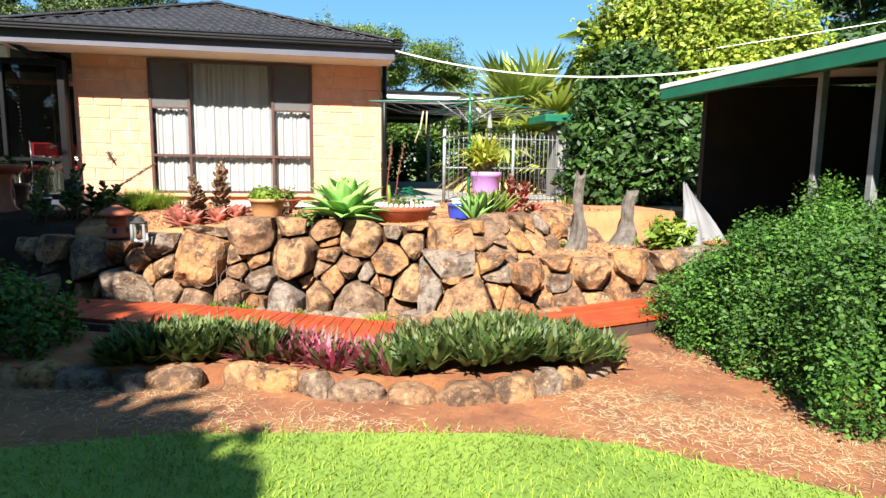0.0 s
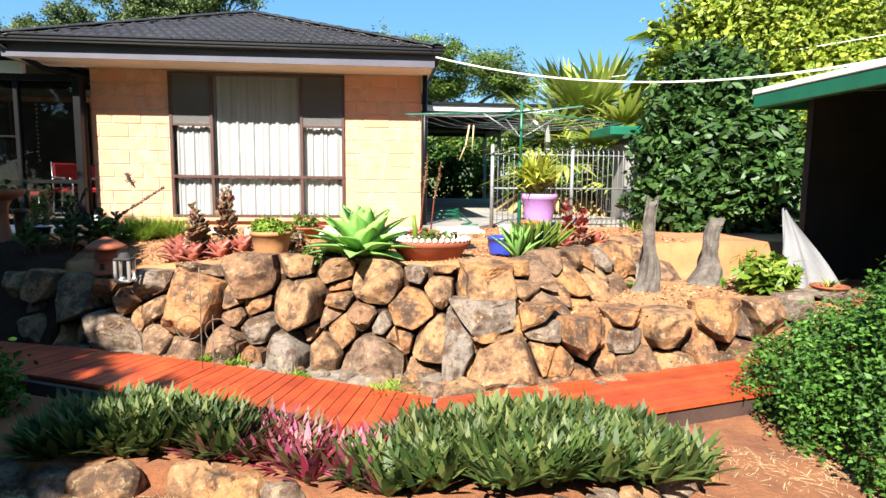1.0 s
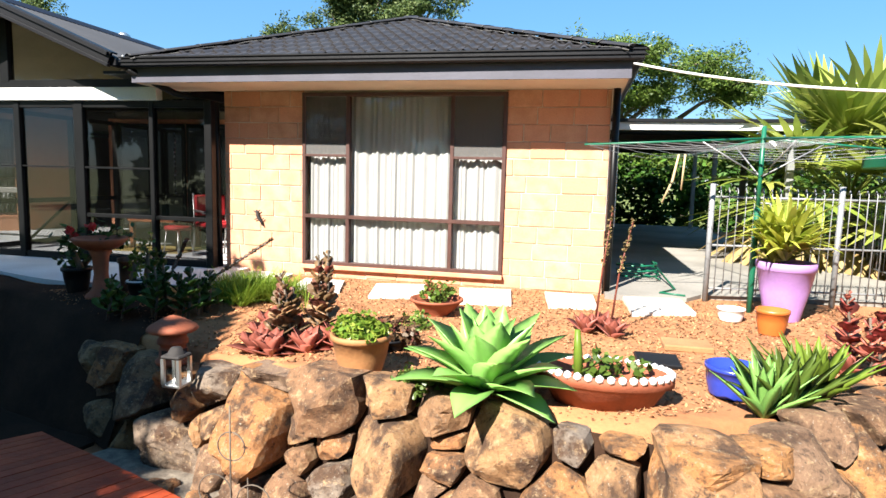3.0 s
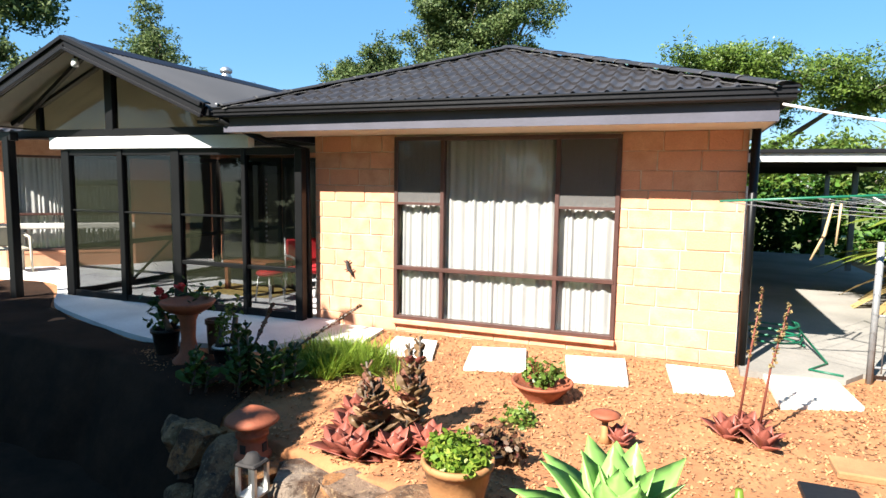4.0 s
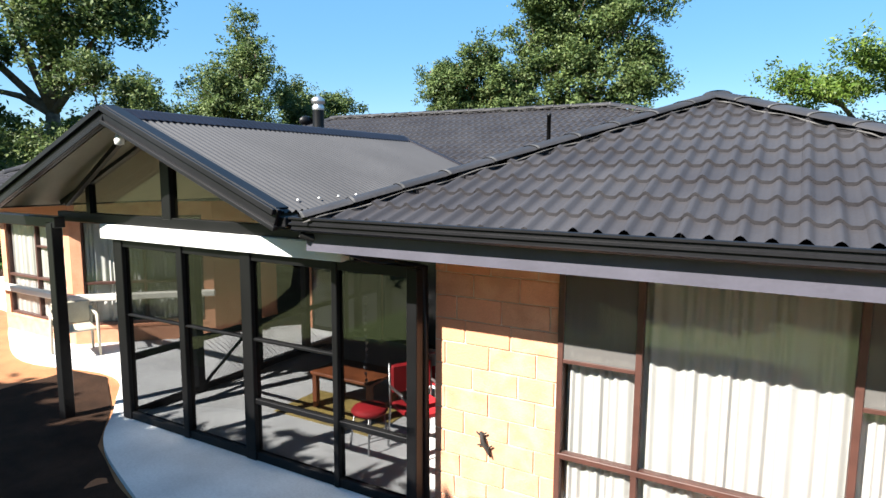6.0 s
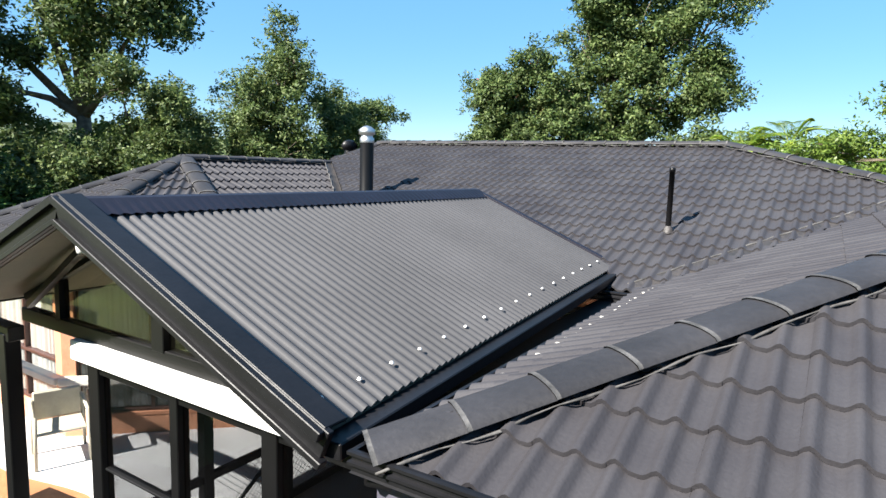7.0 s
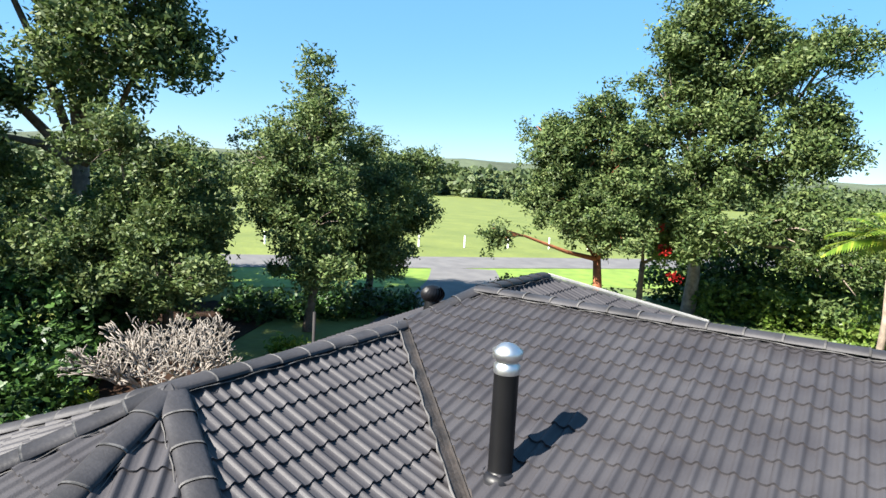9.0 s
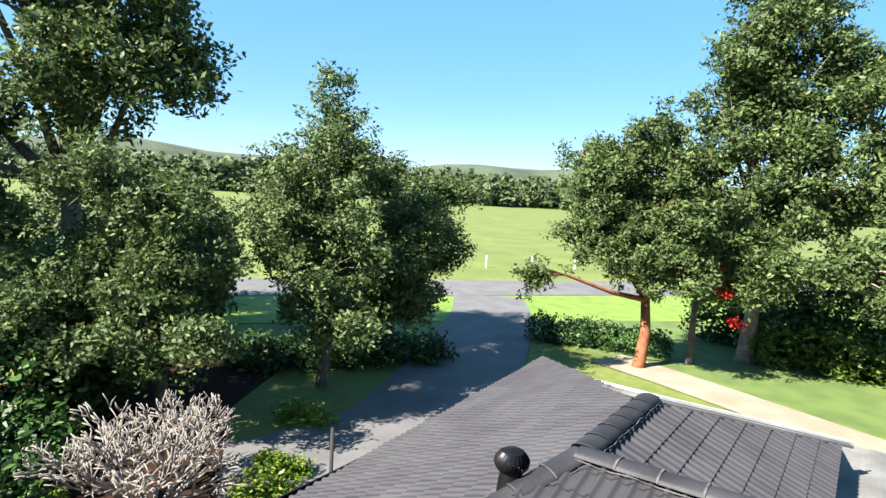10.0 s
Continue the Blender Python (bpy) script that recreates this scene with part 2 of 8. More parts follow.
M["orange"] = mat("orange_glaze", (0.408, 0.109, 0.0204), 0.4, 0.1, 4, 40, 0.05)
M["red"] = mat("red_fabric", (0.425, 0.0102, 0.017), 0.7, 0.2, 4, 60, 0.2)
M["chrome"] = mat("steel", (0.55, 0.55, 0.55), 0.42, 0.05, 4, 40, 0.02, metal=1.0)
M["galv"] = mat("galvanised_steel", (0.26, 0.265, 0.27), 0.5, 0.15, 5, 40, 0.1, metal=0.4)
M["green_paint"] = mat("green_paint", (0.0068, 0.109, 0.0578), 0.4, 0.15, 3, 40, 0.1)
M["dark"] = mat("dark_timber_and_shade", (0.018, 0.015, 0.014), 0.85, 0.3, 3, 40, 0.3)
M["wood"] = mat("red_brown_timber", (0.245, 0.0748, 0.0272), 0.5, 0.25, 5, 40, 0.2)
M["rug"] = mat("yellow_mat", (0.374, 0.272, 0.0816), 0.9, 0.2, 6, 60, 0.4)
M["plastic"] = mat("beige_plastic", (0.4, 0.368, 0.288), 0.5, 0.1, 4, 40, 0.05)
M["leafA"] = leaf_mat("gum_leaves", (0.026, 0.05, 0.013), (0.135, 0.17, 0.058), 0.32, 0.6, (0.065, 0.102, 0.028))
M["leafB"] = leaf_mat("yellow_green_leaves", (0.0544, 0.102, 0.015), (0.15, 0.204, 0.0408), 0.35, 0.4, (0.0884, 0.143, 0.0238))
M["leafD"] = leaf_mat("dark_glossy_leaves", (0.014, 0.036, 0.008), (0.06, 0.12, 0.025), 0.22, 0.45, (0.030, 0.070, 0.015))
M["leafH"] = leaf_mat("hedge_leaves", (0.016, 0.055, 0.007), (0.085, 0.185, 0.024), 0.25, 0.6, (0.038, 0.10, 0.012))
M["leafY"] = leaf_mat("bright_shrub_leaves", (0.08, 0.16, 0.0176), (0.272, 0.32, 0.048), 0.4, 0.4, (0.152, 0.24, 0.028))
M["leafP"] = leaf_mat("palm_leaves", (0.15, 0.21, 0.03), (0.40, 0.42, 0.10), 0.35, 0.4, (0.26, 0.33, 0.06))
M["leafS"] = leaf_mat("strappy_leaves", (0.02, 0.04, 0.009), (0.13, 0.145, 0.042), 0.25, 0.55, (0.055, 0.09, 0.02))
M["leafR"] = leaf_mat("pink_leaves", (0.24, 0.014, 0.045), (0.48, 0.09, 0.18), 0.3, 0.5, (0.085, 0.085, 0.028))
M["leafK"] = leaf_mat("red_succulent", (0.25, 0.022, 0.026), (0.42, 0.12, 0.085), 0.25, 0.45, (0.22, 0.065, 0.045))
M["leafG"] = leaf_mat("agave_leaves", (0.13, 0.32, 0.06), (0.25, 0.44, 0.12), 0.25, 0.38)
M["leafO"] = leaf_mat("olive_succulent", (0.13, 0.03, 0.026), (0.21, 0.12, 0.06), 0.15, 0.45, (0.095, 0.06, 0.03))
M["leafT"] = leaf_mat("lime_green_leaves", (0.12, 0.19, 0.02), (0.36, 0.39, 0.055), 0.4, 0.5, (0.22, 0.29, 0.03))
M["leafN"] = leaf_mat("yellow_green_blades", (0.26, 0.33, 0.04), (0.60, 0.58, 0.12), 0.35, 0.4, (0.42, 0.47, 0.06))
M["yard_grass"] = mat("yard_grass", (0.085, 0.125, 0.024), 0.9, 0.3, 0.9, 30, 0.7, col2=(0.055, 0.09, 0.016))
M["sand_path"] = mat("pale_sandy_path", (0.25, 0.205, 0.15), 0.95, 0.25, 0.8, 30, 0.4, col2=(0.19, 0.15, 0.105))
M["flower"] = leaf_mat("red_flowers", (0.51, 0.017, 0.017), (0.637, 0.051, 0.0425), 0.3)
M["twig"] = mat("pale_twigs", (0.224, 0.197, 0.17), 0.85, 0.25, 4, 30, 0.3)
M["dead"] = leaf_mat("dry_fronds", (0.245, 0.163, 0.0612), (0.394, 0.299, 0.136), 0.2, 0.7)
M["far"] = leaf_mat("far_woods", (0.034, 0.0578, 0.0204), (0.0884, 0.116, 0.0408), 0.2, 0.6)
M["cloth"] = mat("white_sheet", (0.163, 0.163, 0.17), 0.9, 0.15, 2, 50, 0.2)
M["greycol"] = mat("weathered_grey_sheet", (0.17, 0.165, 0.15), 0.8, 0.3, 1, 20, 0.2)

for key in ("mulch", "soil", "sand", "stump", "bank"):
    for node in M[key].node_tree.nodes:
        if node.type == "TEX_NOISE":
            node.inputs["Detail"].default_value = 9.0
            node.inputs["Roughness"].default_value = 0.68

# ---- builders ----
R = random.Random(7)


def raw(name, verts, faces, material, parent=None, label="", smooth=False):
    me = bpy.data.meshes.new(name)
    me.from_pydata([tuple(v) for v in verts], [], faces)
    me.materials.append(material)
    if smooth:
        me.polygons.foreach_set("use_smooth", [True] * len(me.polygons))
    ob = new(name, me)
    if parent:
        ob.parent = parent
    if label:
        tagged(ob, label)
    return ob


def part(name, bm, material, parent=None, label="", smooth=False):
    me = bpy.data.meshes.new(name)
    bmesh.ops.recalc_face_normals(bm, faces=bm.faces)
    bm.to_mesh(me)
    bm.free()
    me.materials.append(material)
    if smooth:
        me.polygons.foreach_set("use_smooth", [True] * len(me.polygons))
    ob = new(name, me)
    if parent:
        ob.parent = parent
    if label:
        tagged(ob, label)
    return ob


def thing(name, label, category, at=(0, 0, 0), group="", kind=""):
    ob = new(name)
    ob.location = at
    ob.empty_display_size = 0.1
    return tagged(ob, label, category, group, kind)


def cards(name, arr, material, parent=None, label=""):
    """Many separate quads or longer faces at once: arr is n x k x 3."""
    n, k, _ = arr.shape
    me = bpy.data.meshes.new(name)
    me.vertices.add(n * k)
    me.vertices.foreach_set("co", arr.astype(np.float32).ravel())
    me.loops.add(n * k)
    me.loops.foreach_set("vertex_index", np.arange(n * k, dtype=np.int32))
    me.polygons.add(n)
    me.polygons.foreach_set("loop_start", np.arange(0, n * k, k, dtype=np.int32))
    me.polygons.foreach_set("loop_total", np.full(n, k, dtype=np.int32))
    me.update()
    me.validate()
    me.materials.append(material)
    ob = new(name, me)
    if parent:
        ob.parent = parent
    if label:
        tagged(ob, label)
    return ob


def box(x0, x1, y0, y1, z0, z1, bevel=0.0):
    bm = bmesh.new()
    bmesh.ops.create_cube(bm, size=1, matrix=Matrix.Translation(((x0 + x1) / 2, (y0 + y1) / 2, (z0 + z1) / 2)) @ Matrix.Diagonal((abs(x1 - x0), abs(y1 - y0), abs(z1 - z0), 1)))
    if bevel:
        bmesh.ops.bevel(bm, geom=bm.edges[:], offset=bevel, segments=1, affect="EDGES", profile=0.5)
    return bm


def beam(a, b, w, h, bevel=0.0):
    """A bar from a to b, w wide and h high."""
    a, b = Vector(a), Vector(b)
    d = b - a
    up = Vector((0, 0, 1)) if abs(d.normalized().z) < 0.95 else Vector((0, 1, 0))
    side = d.cross(up).normalized()
    up = side.cross(d).normalized()
    m = Matrix((( *side, 0), (*d.normalized(), 0), (*up, 0), (0, 0, 0, 1))).transposed()
    m.translation = (a + b) / 2
    bm = bmesh.new()
    bmesh.ops.create_cube(bm, size=1, matrix=m @ Matrix.Diagonal((w, d.length, h, 1)))
    if bevel:
        bmesh.ops.bevel(bm, geom=bm.edges[:], offset=bevel, segments=1, affect="EDGES")
    return bm


def tube_data(pts, radii, seg=8, cap=True):
    pts = [Vector(p) for p in pts]
    verts, faces = [], []
    for i, p in enumerate(pts):
        d = (pts[min(i + 1, len(pts) - 1)] - pts[max(i - 1, 0)]).normalized()
        s = d.cross(Vector((0.3, 0.2, 1)) if abs(d.z) < 0.9 else Vector((1, 0.1, 0))).normalized()
        u = d.cross(s)
        for k in range(seg):
            a = 2 * math.pi * k / seg
            verts.append(p + (s * math.cos(a) + u * math.sin(a)) * radii[i])
    for i in range(len(pts) - 1):
        for k in range(seg):
            k2 = (k + 1) % seg
            faces.append((i * seg + k, i * seg + k2, (i + 1) * seg + k2, (i + 1) * seg + k))
    if cap:
        faces.append(tuple(range(seg))[::-1])
        faces.append(tuple((len(pts) - 1) * seg + k for k in range(seg)))
    return verts, faces


def tubes(name, list_of, material, parent=None, label="", seg=8):
    V, F = [], []
    for pts, radii in list_of:
        v, f = tube_data(pts, radii, seg)
        o = len(V)
        V += v
        F += [tuple(i + o for i in q) for q in f]
    return raw(name, V, F, material, parent, label, True)


def lathe(profile, at=(0, 0, 0), seg=24):
    verts, faces = [], []
    for r, z in profile:
        for k in range(seg):
            a = 2 * math.pi * k / seg
            verts.append((at[0] + r * math.cos(a), at[1] + r * math.sin(a), at[2] + z))
    for i in range(len(profile) - 1):
        for k in range(seg):
            k2 = (k + 1) % seg
            faces.append((i * seg + k, i * seg + k2, (i + 1) * seg + k2, (i + 1) * seg + k))
    return verts, faces


def turned(name, profile, material, parent=None, at=(0, 0, 0), seg=24, label=""):
    v, f = lathe(profile, at, seg)
    return raw(name, v, f, material, parent, label, True)


def sheet(name, outline, z, material, thick=0.1, parent=None, label="", cat="", kind="structure", bevel=0.0):
    """A flat slab with the given outline, its top at z."""
    bm = bmesh.new()
    vs = [bm.verts.new((x, y, z)) for x, y in outline]
    f = bm.faces.new(vs)
    r = bmesh.ops.extrude_face_region(bm, geom=[f])
    bmesh.ops.translate(bm, vec=(0, 0, -thick), verts=[g for g in r["geom"] if isinstance(g, bmesh.types.BMVert)])
    bmesh.ops.triangulate(bm, faces=[q for q in bm.faces if len(q.verts) > 4])
    ob = part(name, bm, material, parent)
    if parent:
        return ob
    return tagged(ob, label, cat, kind=kind)


def smooth_line(pts, n=8):
    """A rounded line through the points."""
    out = []
    P = [Vector(p) for p in pts]
    for i in range(len(P) - 1):
        p0, p1, p2, p3 = P[max(i - 1, 0)], P[i], P[i + 1], P[min(i + 2, len(P) - 1)]
        for k in range(n):
            t = k / n
            out.append(0.5 * (2 * p1 + (p2 - p0) * t + (2 * p0 - 5 * p1 + 4 * p2 - p3) * t * t + (3 * p1 - p0 - 3 * p2 + p3) * t ** 3))
    return out + [P[-1]]


def leaves(rng, centres, normals_out, count, size, long=2.2, droop=0.3):
    """count leaves of about size round the centres (n x 3), as 6-sided blades."""
    idx = rng.integers(0, len(centres), count)
    c = centres[idx]
    d = rng.normal(size=(count, 3))
    d[:, 2] = d[:, 2] * 0.6 - droop
    d /= np.linalg.norm(d, axis=1, keepdims=True)
    o = normals_out[idx] + rng.normal(size=(count, 3)) * 0.7
    o[:, 2] += 0.35
    s = np.cross(d, o)
    s /= np.linalg.norm(s, axis=1, keepdims=True) + 1e-9
    L = size * rng.uniform(0.6, 1.35, (count, 1)) * long / 2
    W = size * rng.uniform(0.6, 1.2, (count, 1)) / 2
    nrm = np.cross(s, d)
    arr = np.stack([c - d * L, c - d * L * 0.2 + s * W + nrm * W * 0.25, c + d * L * 0.5 + s * W * 0.7, c + d * L, c + d * L * 0.5 - s * W * 0.7, c - d * L * 0.2 - s * W + nrm * W * 0.25], axis=1)
    return arr


def blob_points(rng, blobs, n, shell=0.55):
    """Points in the outer part of ellipsoids (x, y, z, rx, ry, rz), with their outward ways."""
    w = np.array([b[3] * b[4] + b[4] * b[5] + b[3] * b[5] for b in blobs])
    pick = rng.choice(len(blobs), n, p=w / w.sum())
    B = np.array(blobs)[pick]
    v = rng.normal(size=(n, 3))
    v /= np.linalg.norm(v, axis=1, keepdims=True)
    r = rng.uniform(shell, 1.0, (n, 1)) ** 0.6
    lump = 1 + 0.18 * np.sin(v[:, :1] * 7 + B[:, :1]) * np.cos(v[:, 1:2] * 6 + B[:, 1:2])
    return B[:, :3] + v * B[:, 3:] * r * lump, v


def split_blobs(rng, blobs, k=9, f=0.46, reach=1.12):
    """Breaks each leaf mass into smaller uneven ones."""
    out = []
    for b in blobs:
        for _ in range(k):
            v = rng.normal(size=3)
            v /= np.linalg.norm(v)
            r = rng.uniform(0.35, reach)
            s = rng.uniform(0.55, 1.25) * f
            out.append((b[0] + v[0] * b[3] * r, b[1] + v[1] * b[4] * r, b[2] + v[2] * b[5] * r, b[3] * s, b[4] * s, b[5] * s * 0.85))
    return out


def small_leaves(rng, c, o, size, long=2.2, droop=0.45):
    """One rhombic leaf at each point of c."""
    count = len(c)
    d = rng.normal(size=(count, 3))
    d[:, 2] = d[:, 2] * 0.6 - droop
    d /= np.linalg.norm(d, axis=1, keepdims=True)
    o = o + rng.normal(size=(count, 3)) * 0.6
    o[:, 2] += 0.4
    s = np.cross(d, o)
    s /= np.linalg.norm(s, axis=1, keepdims=True) + 1e-9
    L = size * rng.uniform(0.6, 1.35, (count, 1)) * long / 2
    W = size * rng.uniform(0.6, 1.2, (count, 1)) / 2
    return np.stack([c - d * L, c + s * W - d * L * 0.1, c + d * L, c - s * W - d * L * 0.1], axis=1)


# ---- ground ----
LAWN, DECK, BACK = -1.0, -0.82, -0.3


def ground_height(x, y):
    h = LAWN + (BACK - LAWN) * min(1, max(0, (y + 1.5) / 3.5))
    if x < -9:
        h = max(h, LAWN + (BACK - LAWN) * min(1, (-9 - x) / 4))
    d = -0.809 * x + 0.588 * y
    if d > 52:
        h += min(1.0, (d - 52) * 0.004)
    return h


def build_ground():
    xs = [-1500, -700, -350, -200, -140, -100, -75] + [-60 + 3 * i for i in range(28)] + [27, 40, 70, 140, 350, 800, 1500]
    ys = [-1500, -500, -150, -60, -30, -20] + [-14 + 1.0 * i for i in range(20)] + [6 + 3 * i for i in range(22)] + [80, 110, 150, 200, 260, 350, 600, 1000, 1500]
    V, F = [], []
    for y in ys:
        for x in xs:
            V.append((x, y, ground_height(x, y) + 0.03 * noise.noise((x * 0.4, y * 0.4, 0)) * (1 if y > 14 else 0)))
    n = len(xs)
    for j in range(len(ys) - 1):
        for i in range(n - 1):
            F.append((j * n + i, j * n + i + 1, (j + 1) * n + i + 1, (j + 1) * n + i))
    tagged(raw("ground", V, F, M["field"], smooth=True), "green grass ground that reaches the far pasture", "ground", kind="structure")


build_ground()
# the lawn in front, and the bare strip of red soil between it and the garden bed
tagged(sheet("lawn", [(-9, -13.5), (9, -13.5), (5.2, -9.2), (3.9, -8.0), (3.2, -7.42), (2.55, -7.14), (1.52, -6.96), (0.5, -6.8), (-0.4, -6.86), (-2, -7.0), (-9, -7.0)], LAWN + 0.03, M["grass"], 0.2), "bright mown lawn with long tree shade", "lawn", kind="structure")
tagged(sheet("bare_soil", [(-9, -7.2), (-0.4, -7.1), (1.5, -7.2), (2.6, -7.4), (3.9, -8.4), (5.5, -10), (9, -14), (14, -14), (14, -3.4), (-9, -2.4)], LAWN + 0.012, M["soil"], 0.3), "bare red soil strewn with dry straw", "soil", kind="structure")

# the raised garden in front of the house
WALL = [(-2.1, -2.55, 0), (-1.5, -2.85, 0), (-0.9, -3.14, 0), (0.04, -3.55, 0), (1.1, -3.92, 0), (1.7, -4.12, 0), (2.3, -4.28, 0), (2.9, -4.42, 0)]
UPPER = [(2.7, -4.40, 0), (3.2, -4.30, 0), (3.62, -3.98, 0), (4.1, -3.45, 0), (4.5, -2.98, 0), (4.85, -2.62, 0), (5.4, -2.3, 0)]
LOWER = [(2.5, -4.46, 0), (3.3, -4.60, 0), (4.0, -4.38, 0), (4.85, -4.14, 0), (6.2, -3.8, 0), (7.4, -3.5, 0)]
terrace = [(-30, 3.2), (-30, -1.4), (-6.0, -1.8), (-3.4, -2.05), (-0.9, -2.8), (0.1, -3.22), (1.25, -3.62), (2.0, -3.86), (2.6, -3.95), (3.15, -3.62), (3.7, -3.12), (4.6, -2.45), (5.4, -2.2), (9, -1.6), (9, 11), (-13, 11), (-13, 3.2)]


def terrace_top(x, y):
    lo = -0.28 * max(0.0, min(1.0, (0.6 - x) / 1.6)) * max(0.0, min(1.0, (-2.0 - y) / 1.2))
    return lo + 0.025 * noise.noise((x * 1.7, y * 1.7, 3))


def build_terrace():
    bm = bmesh.new()
    f = bm.faces.new([bm.verts.new((x, y, 0)) for x, y in terrace])
    for axis, a, b in (("x", -9, 8), ("y", -5, 2)):
        n = int((b - a) / 0.35)
        for i in range(n):
            c = a + (b - a) * i / n
            bmesh.ops.bisect_plane(bm, geom=bm.verts[:] + bm.edges[:] + bm.faces[:], plane_co=(c, c, 0), plane_no=(1, 0, 0) if axis == "x" else (0, 1, 0))
    for v in bm.verts:
        v.co.z = terrace_top(v.co.x, v.co.y)
    r = bmesh.ops.extrude_edge_only(bm, edges=[e for e in bm.edges if e.is_boundary])
    for g in r["geom"]:
        if isinstance(g, bmesh.types.BMVert):
            g.co.z = LAWN - 0.1
    tagged(part("garden_terrace", bm, M["mulch"], smooth=True), "raised garden bed covered in orange bark mulch", "garden bed", kind="structure")


build_terrace()
tagged(sheet("sandy_terrace", [(3.3, -4.42), (3.6, -4.40), (4.1, -4.24), (5.0, -4.0), (6.2, -3.6), (9.5, -3.2), (9.5, -1.5), (5.3, -2.1), (4.4, -2.7), (3.5, -3.7)], -0.42, M["sand"], 0.7), "low terrace of pale sandy soil", "terrace", kind="structure")
path_edge = smooth_line([(-1.92, -0.02, 0), (-1.9, -1.26, 0), (-2.7, -1.55, 0), (-3.45, -1.58, 0), (-4.95, -1.12, 0), (-5.9, -0.72, 0), (-6.75, -0.05, 0), (-7.9, 0.62, 0), (-9.7, 0.35, 0), (-11.4, 0.95, 0), (-13.5, 1.9, 0), (-18, 2.2, 0)], 6)
tagged(sheet("concrete_path", [(p.x, p.y) for p in path_edge] + [(-18, 3.5), (-13, 9), (-2.3, 9), (-2.3, 0.0)], 0.055, M["concrete"], 0.2), "pale curved concrete path and patio floor", "path", kind="structure")
tagged(sheet("side_path", [(2.5, -0.25), (3.35, -0.2), (3.55, 0.1), (6.6, 0.4), (6.6, 1.3), (5.6, 3.4), (5.6, 12), (2.5, 12)], 0.05, M["side_concrete"], 0.2), "pale concrete path beside the house, darkened for shade", "path", kind="structure")
# the ground behind the house: yard, drive, road, footpath


def strip(name, pts, w, z, material, label, cat):
    P = smooth_line([(*p, 0) for p in pts], 6)
    V, F = [], []
    for i, p in enumerate(P):
        d = (P[min(i + 1, len(P) - 1)] - P[max(i - 1, 0)]).normalized()
        s = Vector((-d.y, d.x, 0))
        for k in (-1, 1):
            q = p + s * w * k / 2
            V.append((q.x, q.y, ground_height(q.x, q.y) + z))
    for i in range(len(P) - 1):
        F.append((2 * i, 2 * i + 1, 2 * i + 3, 2 * i + 2))
    tagged(raw(name, V, F, material), label, cat, kind="structure")


strip("driveway", [(-15.5, 9), (-17.6, 13.5), (-18.9, 18), (-21.5, 24.5), (-25, 32), (-28.5, 37.5)], 4.6, 0.045, M["asphalt"], "grey driveway that runs out to the road", "driveway")
strip("parking_yard", [(-19.5, 8.5), (-18.0, 12), (-17.5, 16)], 6.5, 0.03, M["asphalt"], "grey gravel yard beside the house", "yard")
strip("road", [(-110, -66), (-75, -18), (-39.9, 27.4), (-22.3, 51.6), (20, 110)], 6.2, 0.05, M["asphalt"], "grey country road along the pasture", "road")
strip("footpath", [(-17.0, 28.6), (-14.0, 27.6), (-10.5, 26.2), (-6, 24.4), (2, 21.6)], 2.3, 0.04, M["sand_path"], "pale sandy footpath", "path")
strip("north_lawn", [(-45, 12), (-31, 31), (-20, 44), (2, 62)], 10.5, 0.025, M["grass"], "bright green grass verge", "verge")
strip("yard_lawn", [(-22, 36), (-10, 31), (4, 27)], 9.5, 0.02, M["yard_grass"], "green lawn behind the house", "lawn")

# ---- the house ----
house = thing("house", "low brick house with a charcoal tiled hip roof", "house")
TW, TL = 0.30, 0.305


def tile_mesh():
    """One interlocking tile with two rolls, lying along +y, its lower edge thick."""
    n = 19
    V, F = [], []
    prof = []
    for i in range(n):
        u = i / (n - 1)
        w = abs(((u * 2 + 0.28) % 1.0) - 0.5)
        prof.append((u * TW, 0.036 * (0.5 + 0.5 * math.cos(math.pi * min(1.0, w / 0.32))) ** 0.8 + 0.003 * math.sin(u * 2 * math.pi)))
    for x, h in prof:
        V.append((x, 0.004 * math.sin(x * 40), h + 0.004))
        V.append((x, 0.004 * math.sin(x * 40), h + 0.027))
        V.append((x, 0.004 * math.sin(x * 40), h + 0.027))
        V.append((x, TL + 0.03, h))
    for i in range(n - 1):
        a, b = 4 * i, 4 * i + 4
        F.append((a + 2, b + 2, b + 3, a + 3))
        F.append((a, b, b + 1, a + 1))
    return V, F


TILE_V, TILE_F = tile_mesh()
tile_data = bpy.data.meshes.new("roof_tile")
tile_data.from_pydata(TILE_V, [], TILE_F)
tile_data.materials.append(M["tile"])
TILE_SMOOTH = [i % 2 == 0 for i in range(len(TILE_F))]
tile_data.polygons.foreach_set("use_smooth", TILE_SMOOTH)
tile_jobs = []


